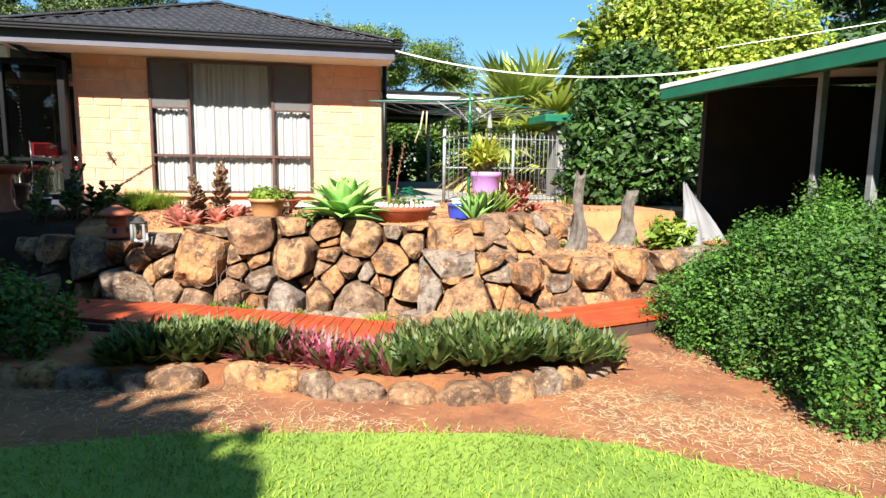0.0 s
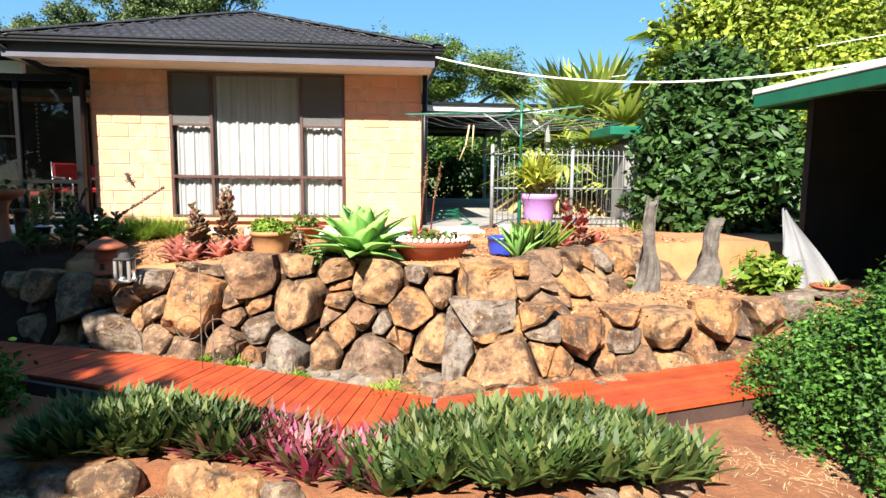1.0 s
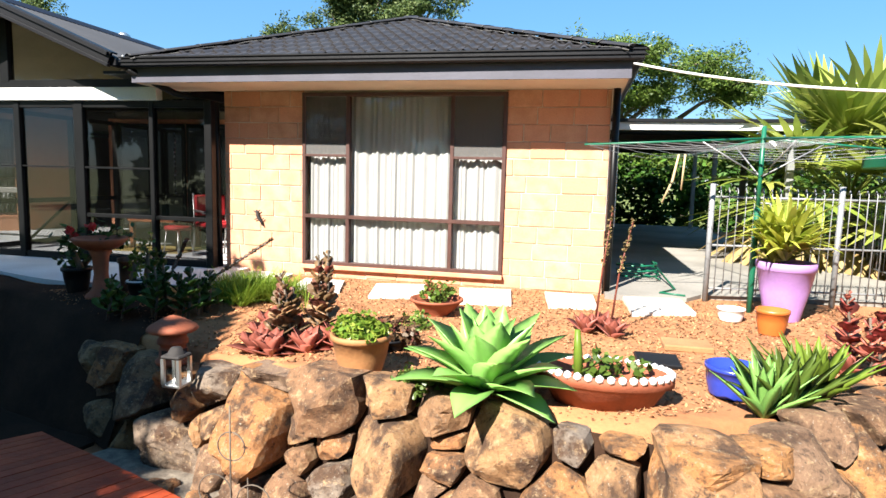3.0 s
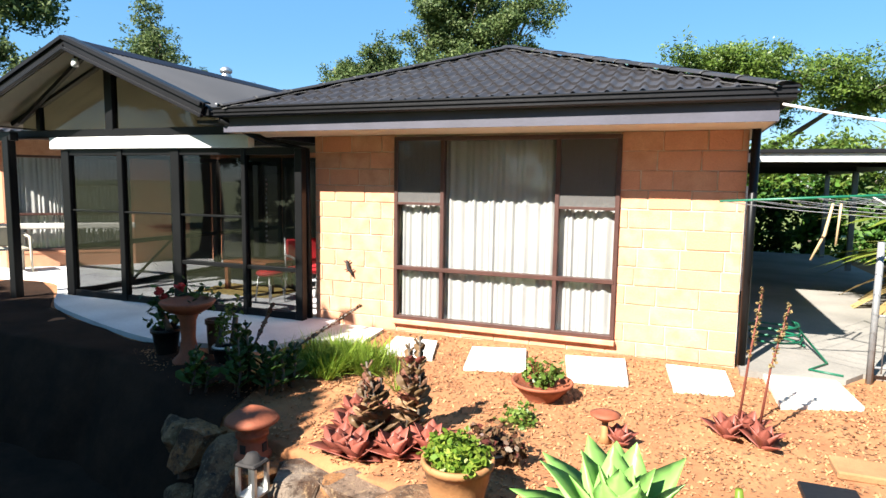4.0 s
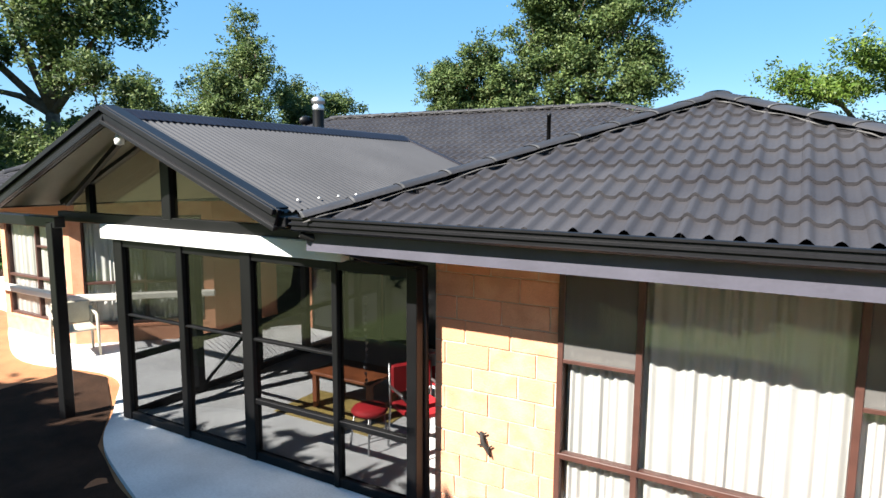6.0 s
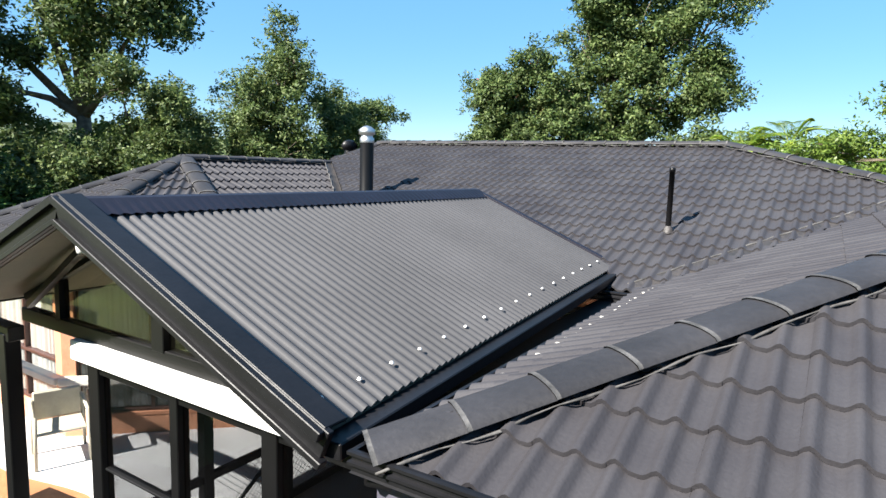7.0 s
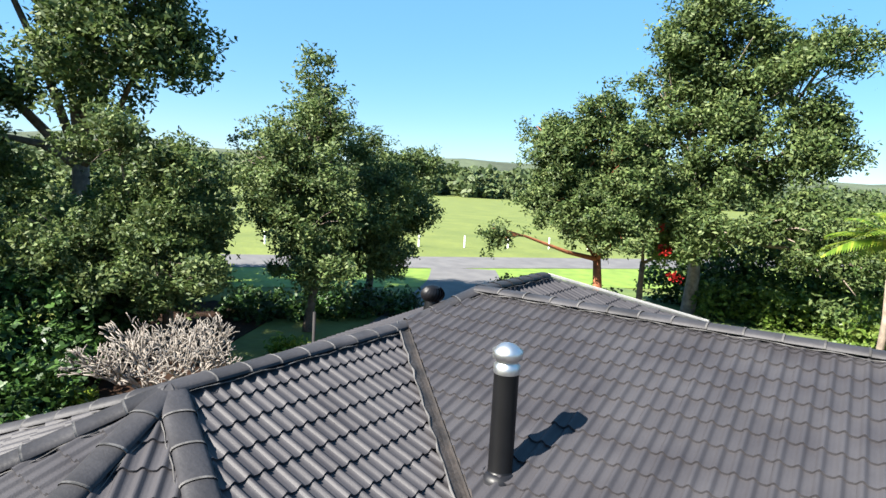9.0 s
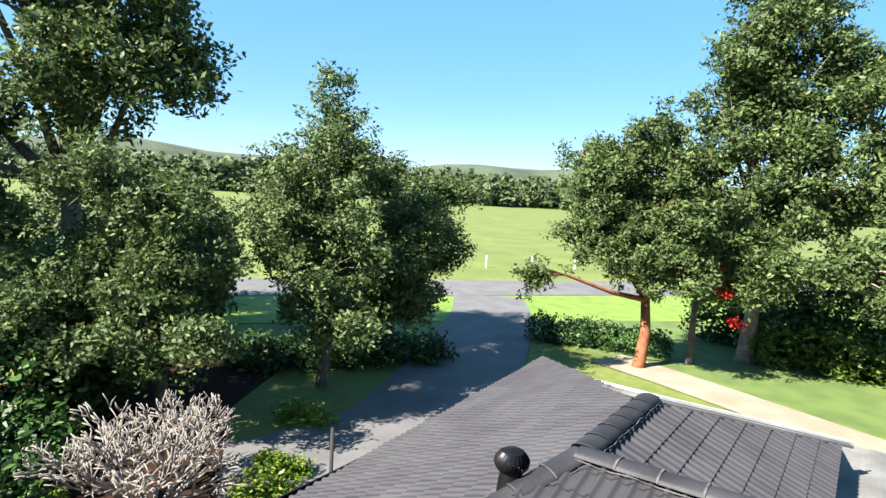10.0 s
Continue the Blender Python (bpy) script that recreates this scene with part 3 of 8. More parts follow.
def roof_face(plan, up, z0, slope, single=0, plain=False, roof=None):
    """A tiled slope over a convex plan; up: the way of its rise in the plan; z0: the height at its lowest corner."""
    up = Vector((*up, 0)).normalized()
    across = Vector((up.y, -up.x, 0))
    low = min(plan, key=lambda p: p[0] * up.x + p[1] * up.y)
    o = Vector((*low, z0))
    ln = math.sqrt(1 + slope * slope)
    vdir = (up + Vector((0, 0, slope))) / ln
    nrm = across.cross(vdir).normalized()

    def lift(p):
        s = (Vector((*p, 0)) - Vector((*low, 0))).dot(up)
        return Vector((p[0], p[1], z0 + s * slope))
    under = [lift(p) - Vector((0, 0, 0.03)) for p in plan]
    V = under + [p - Vector((0, 0, 0.05)) for p in under]
    n = len(plan)
    raw("roof_deck", V, [tuple(range(n)), tuple(range(2 * n - 1, n - 1, -1))] + [(i, (i + 1) % n, n + (i + 1) % n, n + i) for i in range(n)], M["flash"], roof)
    if plain:
        return
    tile_jobs.append((plan, o, across, vdir, nrm, ln, up, single, roof))


def lay_tiles():
    for plan, o, across, vdir, nrm, ln, up, single, roof in tile_jobs:
        cx, cy = sum(p[0] for p in plan) / len(plan), sum(p[1] for p in plan) / len(plan)
        cut = []
        for i in range(len(plan)):
            a, b = plan[i], plan[(i + 1) % len(plan)]
            nx, ny = b[1] - a[1], a[0] - b[0]
            if (cx - a[0]) * nx + (cy - a[1]) * ny > 0:
                nx, ny = -nx, -ny
            m = math.hypot(nx, ny)
            cut.append((a, nx / m, ny / m))
        us = [(Vector((*p, 0)) - Vector((o.x, o.y, 0))).dot(across) for p in plan]
        vs = [(Vector((*p, 0)) - Vector((o.x, o.y, 0))).dot(up) * ln for p in plan]
        m = Matrix(((*across, 0), (*vdir, 0), (*nrm, 0), (0, 0, 0, 1))).transposed()
        V, F = [], []
        used = 0
        for r in range(int(max(vs) / TL) + 1):
            for c in range(int(math.floor(min(us) / TW)), int(max(us) / TW) + 1):
                q = o + across * (c * TW) + vdir * (r * TL)
                pts = [q, q + across * TW, q + across * TW + vdir * TL, q + vdir * TL]
                out = [max((p.x - a[0]) * nx + (p.y - a[1]) * ny for p in pts) for a, nx, ny in cut]
                inn = [min((p.x - a[0]) * nx + (p.y - a[1]) * ny for p in pts) for a, nx, ny in cut]
                if max(inn) > -0.02:
                    continue
                mm = Matrix.Translation(q + nrm * 0.001) @ m @ Matrix.Rotation(R.uniform(-0.004, 0.004), 4, "Z")
                if max(out) <= 0.012:
                    if used < single:
                        ob = new("roof_tile", tile_data)
                        ob.parent = roof
                        ob.matrix_basis = mm
                        used += 1
                        continue
                    b = len(V)
                    V += [mm @ Vector(v) for v in TILE_V]
                    F += [tuple(i + b for i in f) for f in TILE_F]
                else:
                    bm = bmesh.new()
                    vv = [bm.verts.new(mm @ Vector(v)) for v in TILE_V]
                    for f in TILE_F:
                        bm.faces.new([vv[i] for i in f])
                    for (a, nx, ny), e in zip(cut, out):
                        if e > 0.012:
                            bmesh.ops.bisect_plane(bm, geom=bm.verts[:] + bm.edges[:] + bm.faces[:], plane_co=(a[0], a[1], 0), plane_no=(nx, ny, 0), clear_outer=True)
                    bm.verts.index_update()
                    b = len(V)
                    V += [v.co.copy() for v in bm.verts]
                    F += [tuple(v.index + b for v in f.verts) for f in bm.faces]
                    bm.free()
        if V:
            ob = raw("roof_tiles", V, F, M["tiles"], roof, smooth=True)
            ob["kind"] = "stuff"


cap_cache = {}


def cap_mesh(length):
    key = round(length, 2)
    if key not in cap_cache:
        V, F = [], []
        n = 9
        for j, (y, s, lift) in enumerate(((0, 1.02, 0.006), (0.022, 1.02, 0.006), (0.03, 1.0, 0.002), (length + 0.02, 0.97, -0.003))):
            for i in range(n):
                a = math.pi * i / (n - 1)
                V.append((math.cos(a) * 0.14 * s, y, math.sin(a) ** 0.9 * 0.062 * s + lift - 0.028))
        for j in range(3):
            for i in range(n - 1):
                F.append((j * n + i, j * n + i + 1, (j + 1) * n + i + 1, (j + 1) * n + i))
        F.append(tuple(range(n)))
        me = bpy.data.meshes.new("ridge_cap")
        me.from_pydata(V, [], F)
        me.materials.append(M["cap"])
        me.materials.append(M["mortarline"])
        me.polygons.foreach_set("use_smooth", [True] * len(me.polygons))
        for i in range(n - 1):
            me.polygons[i].material_index = 1
        cap_cache[key] = me
    return cap_cache[key]


def ridge(a, b, roof, bed=True, tall=1.0):
    """Overlapping caps from the low end a up to b, on a bed of mortar."""
    a, b = Vector(a), Vector(b)
    d = b - a
    n = max(1, round(d.length / 0.40))
    L = d.length / n
    y = d.normalized()
    x = y.cross(Vector((0, 0, 1))).normalized()
    z = x.cross(y)
    m = Matrix(((*x, 0), (*y, 0), (*z, 0), (0, 0, 0, 1))).transposed()
    for i in range(n):
        ob = new("ridge_cap", cap_mesh(L))
        ob.parent = roof
        ob.matrix_basis = Matrix.Translation(a + y * (i * L) + z * 0.062) @ m @ Matrix.Rotation(R.uniform(-0.012, 0.012), 4, "Z") @ Matrix.Diagonal((1.1 if tall < 1 else 1, 1, tall, 1))
    if bed:
        for s in (-1, 1):
            pts = [a + y * (d.length * i / (n * 3)) + x * s * (0.15 + 0.008 * math.sin(i * 2.1)) + z * (0.012 + 0.010 * math.sin(i * 1.3)) for i in range(n * 3 + 1)]
            tubes("bedding_mortar", [(pts, [0.006 + 0.003 * math.sin(i * 1.9) for i in range(len(pts))])], M["mortarline"], roof, "pale mortar", 5)


def valley(a, b, roof, w=0.2):
    """A dirty metal gutter in an inner corner of the roof."""
    a, b = Vector(a), Vector(b)
    d = (b - a).normalized()
    s = d.cross(Vector((0, 0, 1))).normalized()
    n = 24
    V, F = [], []
    for i in range(n + 1):
        p = a + (b - a) * i / n
        for k, (o, h) in enumerate(((-w, 0.075), (-w * 0.45, 0.035), (0, 0.02), (w * 0.45, 0.035), (w, 0.075))):
            V.append(p + s * (o + (0.014 * math.sin(i * 2.7 + k) if k in (0, 4) else 0)) + Vector((0, 0, h)))
    for i in range(n):
        for k in range(4):
            F.append((i * 5 + k, i * 5 + k + 1, i * 5 + 6 + k, i * 5 + 5 + k))
    raw("valley_gutter", V, F, M["flash"], roof, "dirty metal valley gutter")
    for k in (0, 4):
        pts = [V[i * 5 + k] for i in range(n + 1)]
        tubes("valley_edge", [(pts, [0.011 + 0.004 * math.sin(i * 2.3) for i in range(n + 1)])], M["mortarline"], roof, "", 5)


AX = (-10.76, 3.74)
AH = 3.73
OCT = [(AX[0] + 3.42 * math.cos(math.radians(a)), AX[1] + 3.42 * math.sin(math.radians(a))) for a in (-22.5, -67.5, -112.5, -157.5)]
roof1 = tagged(new("front_roof"), "charcoal tiled hip roof over the front room")
roof1.parent = house
roof2 = tagged(new("main_roof"), "long charcoal tiled main roof")
roof2.parent = house
roof3 = tagged(new("bay_roof"), "charcoal tiled roof with an eight-sided end")
roof3.parent = house
FA = (-0.40, 2.08)
roof_face([(-2.99, -0.78), (2.66, -0.75), FA], (0, 1), 2.5, 0.3816, 120, roof=roof1)
roof_face([(-2.99, -0.78), FA, (-0.40, 6.58), (-3.05, 3.56)], (1, 0), 2.5, 0.4075, 60, roof=roof1)
roof_face([(2.66, -0.75), FA, (-0.40, 6.58), (2.66, 6.58)], (-1, 0), 2.5, 0.353, 0, roof=roof1)
roof_face([(-10.2, 8.32), (-3.0, 8.32), (-0.40, 6.58), (-3.05, 3.56), (-6.6, 3.56), (-7.3, 4.18), (-10.76, 7.3)], (0, 1), 2.5, 0.357, 60, roof=roof2)
roof_face([(-3.0, 8.32), (-0.40, 6.58), (2.66, 6.58), (2.66, 14.0)], (-1, 0), 2.5, 0.30, plain=True, roof=roof2)
roof_face([(-10.2, 8.32), (-3.0, 8.32), (2.66, 13.2), (-8.1, 13.2), (-8.1, 10.5)], (0, -1), 2.46, 0.357, roof=roof2)
roof_face([(-10.2, 8.32), (-10.2, 10.6), (-8.1, 13.5), (-8.1, 10.5)], (-1, 0), 3.27, 0.443, 60, roof=roof2)
roof_face([(-10.2, 10.6), (-14.2, 15.9), (-8.1, 15.9), (-8.1, 13.5)], (0, -1), 2.5, 0.32, plain=True, roof=roof2)
roof_face([(-10.2, 8.32), (-10.2, 10.6), (-14.2, 15.9), (-14.0, 7.25), (-10.76, 7.25)], (0.386, 0.05), 2.5, 0.389, roof=roof2)
roof_face([AX, (-10.76, 7.25), (-14.0, 7.25), OCT[3]], (1, 0), 2.5, 0.385, roof=roof3)
roof_face([AX, OCT[0], OCT[1]], (-1, 1), 2.5, 0.389, 60, roof=roof3)
roof_face([AX, OCT[1], OCT[2]], (0, 1), 2.5, 0.389, roof=roof3)
roof_face([AX, OCT[2], OCT[3]], (1, 1), 2.5, 0.389, roof=roof3)
roof_face([AX, OCT[0], (-7.6, 4.55), (-10.76, 7.35)], (-1, 0), 2.5, 0.389, 90, roof=roof3)
ridge((-2.99, -0.78, 2.5), (*FA, 3.58), roof1, tall=0.6)
ridge((2.66, -0.75, 2.5), (*FA, 3.58), roof1, tall=0.6)
ridge((-0.40, 6.58, 3.58), (*FA, 3.58), roof1)
ridge((-3.0, 8.32, 4.21), (-10.2, 8.32, 4.21), roof2)
ridge((-0.40, 6.58, 3.58), (-3.0, 8.32, 4.21), roof2)
ridge((-10.2, 8.4, 4.2), (-10.2, 10.6, 4.2), roof2)
ridge((-10.76, 7.35, 3.76), (-10.2, 8.32, 4.2), roof2)
ridge((-10.76, 7.35, 3.73), (*AX, 3.73), roof3)
for q in OCT:
    ridge((*q, 2.5), (*AX, 3.73), roof3)
for a, b in (((-14.2, 15.9, 2.56), (-10.2, 10.6, 4.22)), ((-8.0, 13.7, 3.25), (-10.2, 10.6, 4.22))):
    part("rear_edging", beam(a, b, 0.16, 0.05, 0.008), M["greycol"], roof2, "weathered pale metal edging")
    part("rear_edging_lip", beam(Vector(a) + Vector((0.07, 0.06, 0.035)), Vector(b) + Vector((0.07, 0.06, 0.035)), 0.03, 0.05, 0.006), M["paver"], roof2, "pale metal lip")
valley((-3.05, 3.56, 2.5), (-0.40, 6.58, 3.58), roof2)
valley((-7.55, 4.45, 2.68), (-10.72, 7.3, 3.76), roof3, 0.17)
raw('valley_skirt', [(-7.6, 4.55, 2.45), (-10.76, 7.35, 3.68), (-10.76, 7.3, 3.84), (-7.3, 4.18, 2.7)], [(0, 1, 2, 3)], M['flash'], roof3)


vl = np.array([(-7.62 - 0.22 * t + 0.10 * math.sin(i * 1.7), 4.52 + 0.2 * t + 0.10 * math.cos(i * 2.3), 2.76 + 0.08 * t) for i, t in enumerate(np.linspace(0, 1, 60) ** 2 * 2.2)])
vl = vl + np.random.default_rng(4).normal(size=vl.shape) * np.array([0.06, 0.06, 0.012])
tagged(cards("valley_litter", leaves(np.random.default_rng(9), vl, np.tile([[0, 0, 2.0]], (60, 1)), 150, 0.035, 2.4, 0.0), M["bark"]), "dry leaves and bark caught in the roof valley", "leaf litter", kind="stuff")
dab_v, dab_f = lathe([(0.0, 0.012), (0.014, 0.009), (0.018, 0.0)], (0, 0, 0), 8)
dab_data = bpy.data.meshes.new("mortar_dab")
dab_data.from_pydata(dab_v, [], dab_f)
dab_data.materials.append(M["paver"])
for i in range(24):
    ob = new("mortar_dab", dab_data)
    ob.parent = roof1
    ob.location = (-2.90 + 0.012 * math.sin(i * 2.3), -0.05 + i * 0.155, 2.5 + 0.09 * 0.4075 + 0.055)
    ob.scale = (1, R.uniform(0.8, 1.9), 1)


def gutter(pts, z, parent, h=0.115, d=0.11):
    """A square-fronted eaves gutter with ribs along its face, outside the line of pts (going round the house)."""
    prof = [(-0.004, 0.0), (0.010, -0.004), (0.010, -0.018), (-0.006, -0.024), (-0.006, -0.042), (0.010, -0.048), (0.010, -0.062), (-0.006, -0.068), (-0.006, -0.092), (0.004, -0.098), (-0.02, -h), (-d, -h), (-d, -0.01), (-d + 0.01, -0.01), (-d + 0.01, -h + 0.012), (-0.02, -h + 0.012), (-0.02, 0.0)]
    P = [Vector((*p, 0)) for p in pts]
    V, F = [], []
    k = len(prof)
    for i, p in enumerate(P):
        d0 = (P[i] - P[i - 1]).normalized() if i else (P[1] - P[0]).normalized()
        d1 = (P[i + 1] - P[i]).normalized() if i + 1 < len(P) else d0
        n0, n1 = Vector((d0.y, -d0.x, 0)), Vector((d1.y, -d1.x, 0))
        n = (n0 + n1).normalized()
        n /= max(0.4, n.dot(n0))
        for o, h2 in prof:
            V.append(p + n * (o + 0.06) + Vector((0, 0, z + h2)))
    for i in range(len(P) - 1):
        for j in range(k):
            F.append((i * k + j, i * k + (j + 1) % k, (i + 1) * k + (j + 1) % k, (i + 1) * k + j))
    F.append(tuple(range(k)))
    F.append(tuple((len(P) - 1) * k + j for j in range(k))[::-1])
    return raw("gutter", V, F, M["gutter"], parent, "black ribbed metal gutter")


gutter([(-2.99, 3.4), (-2.99, -0.78), (2.66, -0.75), (2.66, 6.5)], 2.548, house)
gutter([(-14.0, 6), OCT[3], OCT[2], OCT[1], OCT[0], (-7.6, 3.5), (-3.1, 3.5)], 2.52, house)
gutter([(-14.2, 15.9), (-14.1, 5.4)], 2.52, house)
# fascia board and soffit of the front room
for x0, x1, y0, y1 in ((-3.0, 2.61, -0.72, -0.70), (2.59, 2.61, -0.70, 6.4), (-3.0, -2.98, -0.70, 3.3)):
    part("fascia_board", box(x0, x1, y0, y1, 2.275, 2.44), M["fascia"], house, "pale lilac-grey fascia board")
part("soffit", box(-2.98, 2.59, -0.70, 0.0, 2.275, 2.30), M["soffit"], house, "cream eaves lining")
part("soffit", box(2.47, 2.59, 0.0, 6.4, 2.275, 2.30), M["soffit"], house, "cream eaves lining")

# walls of the front room: a core, and blocks laid on it one by one
WX0, WX1, WT = -2.25, 2.47, 2.275
OX0, OX1, OZ0, OZ1 = -1.156, 1.31, 0.15, 2.25
wall_south = thing("wall_south", "sand-coloured block wall of the front room", "wall", kind="structure")
for x0, x1, z0, z1 in ((WX0, OX0, -0.2, WT), (OX1, WX1, -0.2, WT), (OX0, OX1, -0.2, OZ0), (OX0, OX1, OZ1, WT)):
    part("wall_core", box(x0, x1, 0.006, 0.20, z0, z1), M["mortar"], wall_south)
tagged(part("wall_east", box(2.27, WX1 - 0.01, 0.20, 9.0, -0.2, WT), M["block"]), "side wall of the front room in sand-coloured block", "wall", kind="structure")
tagged(part("wall_west", box(WX0, WX0 + 0.2, 0.20, 9.0, -0.2, WT), M["block"]), "inner patio wall in sand-coloured block", "wall", kind="structure")
tagged(part("wall_back_room", box(WX0 + 0.2, 2.27, 3.0, 3.1, -0.2, WT), M["block"]), "plain wall inside the front room", "wall", kind="structure")
tagged(part("ceiling", box(WX0 + 0.2, 2.27, 0.2, 3.0, WT, WT + 0.05), M["white"]), "white ceiling of the front room", "ceiling", kind="structure")
tagged(part("floor", box(WX0 + 0.2, 2.27, 0.2, 3.0, -0.1, 0.12), M["wood"]), "timber floor of the front room", "floor", kind="structure")


def block_mesh(w, h):
    bm = box(0, w, -0.002, 0.03, 0, h, 0.006)
    for v in bm.verts:
        v.co += Vector((R.uniform(-0.004, 0.004), R.uniform(-0.004, 0.002), R.uniform(-0.004, 0.004)))
    me = bpy.data.meshes.new("block")
    bm.to_mesh(me)
    bm.free()
    me.materials.append(M["block"])
    return me


block_cache = {}


def block_row(x0, x1, z, h, off, wall, m=None):
    x = x0 - off
    while x < x1 - 0.03:
        w = 0.40 if R.random() < 0.75 else 0.30
        a, b = max(x, x0), min(x + w, x1)
        if b - a > 0.04:
            key = (round(b - a - 0.008, 2), round(h - 0.008, 3), R.randrange(3))
            if key not in block_cache:
                block_cache[key] = block_mesh(key[0], key[1])
            ob = new("block", block_cache[key])
            ob.parent = wall
            ob.matrix_basis = (m or Matrix()) @ Matrix.Translation((a + 0.005, R.uniform(-0.003, 0.003), z + 0.005))
        x += w


rows = 12
ch = (WT - 0.0) / rows
for r in range(rows):
    z = r * ch
    off = (0, 0.2, 0.1, 0.3)[r % 4]
    if z < OZ0 - 0.05:
        block_row(WX0, WX1, z, OZ0 - z if r == 0 else ch, off, wall_south)
    else:
        pass
for r in range(rows):
    z0 = OZ0 + (WT - OZ0) / (rows - 1) * r
    if r == rows - 1:
        break
    hh = (WT - OZ0) / (rows - 1)
    off = (0.2, 0.05, 0.3, 0.12)[r % 4]
    block_row(WX0, OX0 - 0.01, z0, hh, off, wall_south)
    block_row(OX1 + 0.01, WX1, z0, hh, off, wall_south)


def window_unit(name, x0, x1, z0, z1, y, cols, low, high, m=None, screens=True):
    """A framed window: cols are its upright bars, low and high the heights of its cross bars."""
    w = thing(name, "large brown-framed window with white curtains behind", "window", kind="structure")
    f = 0.045
    edges = [x0, *cols, x1]
    for x in edges:
        part("window_frame", box(x - f / 2, x + f / 2, y - 0.03, y + 0.05, z0, z1, 0.004), M["frame_brown"], w)
    for z in (z0 + f / 2, z1 - f / 2, low):
        part("window_frame", box(x0, x1, y - 0.035, y + 0.045, z - f / 2, z + f / 2, 0.004), M["frame_brown"], w)
    for i in range(len(edges) - 1):
        a, b = edges[i] + f / 2, edges[i + 1] - f / 2
        side = i != len(edges) // 2 - 1
        cuts = [z0 + f, low - f / 2, low + f / 2, z1 - f]
        if side:
            part("sash_bar", box(a, b, y - 0.03, y + 0.03, high - 0.015, high + 0.015, 0.003), M["frame_brown"], w)
            if screens:
                part("fly_screen", box(a, b, y - 0.018, y - 0.014, high + 0.015, z1 - f), M["screen"], w, "dark fly screen").visible_shadow = False
        for a0, a1 in ((cuts[0], cuts[1]), (cuts[2], cuts[3])):
            part("pane", box(a, b, y + 0.004, y + 0.009, a0, a1), M["glass"], w).visible_shadow = False
    part("window_sill", box(x0 - 0.03, x1 + 0.03, y - 0.07, y + 0.06, z0 - 0.05, z0 + 0.002, 0.006), M["block"], w, "sand-coloured sill")
    if m:
        w.matrix_basis = m
    return w


def curtain(x0, x1, z0, z1, y, m=None, label="white pleated net curtain behind glass"):
    n = int((x1 - x0) / 0.009)
    V, F = [], []
    ph = 0.0
    rows_ = 10
    for j in range(rows_ + 1):
        z = z0 + (z1 - z0) * j / rows_
        for i in range(n + 1):
            x = x0 + (x1 - x0) * i / n
            a = x * 80 + 2.6 * math.sin(x * 7.0) + 1.1 * math.sin(x * 23.0) + 0.25 * math.sin(z * 2 + x * 5)
            V.append((x, y + 0.012 * math.sin(a) * (1.15 - 0.3 * j / rows_) + 0.012 * math.sin(a * 0.37), z + (0.006 * math.sin(a) if j == 0 else 0)))
    for j in range(rows_):
        for i in range(n):
            F.append((j * (n + 1) + i, j * (n + 1) + i + 1, (j + 1) * (n + 1) + i + 1, (j + 1) * (n + 1) + i))
    ob = tagged(raw("curtain", V, F, M["curtain"], smooth=True), label, "curtain")
    if m:
        ob.matrix_basis = m
    return ob


window_unit("window_1", OX0, OX1, OZ0, OZ1, 0.0, [-0.585, 0.70], 0.755, 1.5)
curtain(OX0 + 0.03, OX1 - 0.03, OZ0 + 0.03, OZ1 - 0.02, 0.075)
# wall lizard ornament
tubes_l = [([(-1.80, -0.03, 0.80), (-1.78, -0.035, 0.72), (-1.74, -0.03, 0.66), (-1.71, -0.03, 0.60)], [0.012, 0.022, 0.02, 0.006]), ([(-1.79, -0.03, 0.76), (-1.84, -0.03, 0.79)], [0.008, 0.006]), ([(-1.77, -0.03, 0.70), (-1.83, -0.03, 0.68)], [0.008, 0.006]), ([(-1.74, -0.03, 0.67), (-1.70, -0.03, 0.70)], [0.008, 0.006]), ([(-1.79, -0.03, 0.77), (-1.75, -0.03, 0.80)], [0.008, 0.006])]
tagged(tubes("wall_ornament", tubes_l, M["dark"], seg=6), "small dark metal lizard ornament on the block wall", "ornament")
tagged(tubes("downpipe", [([(2.52, -0.05, 2.3), (2.52, -0.05, 0.05)], [0.04, 0.04])], M["black"]), "black downpipe at the wall corner", "pipe")
tagged(tubes("downpipe", [([(-3.0, -0.78, 2.42), (-2.7, -0.35, 2.20), (-2.33, -0.06, 2.12), (-2.31, -0.05, 0.05)], [0.04, 0.04, 0.04, 0.04])], M["black"]), "black downpipe bending under the eaves", "pipe")
meter = thing("meter_box", "small white meter box beside the wall corner", "meter box")
part("cabinet", box(2.475, 2.58, 0.35, 0.75, 0.7, 1.75, 0.01), M["white"], meter)
part("door", box(2.58, 2.592, 0.38, 0.72, 0.74, 1.71, 0.004), M["white"], meter)

# plain walls under the main roof and the bay
for nm, a, b in (("wall_main", (-13.4, 5.0), (-13.4, 15.3)), ("wall_north", (-13.4, 15.3), (-8.6, 15.3)), ("wall_north_east", (-8.6, 15.3), (-8.6, 10.0)), ("wall_patio_back", (-7.4, 4.05), (-2.25, 4.05)), ("wall_rear", (-8.6, 12.2), (2.3, 12.2))):
    d = Vector((b[0] - a[0], b[1] - a[1], 0)).normalized()
    tagged(part(nm, beam((*a, 1.05), (*b, 1.05), 0.2, 2.5), M["block"]), "plain block wall of the house", "wall", kind="structure")

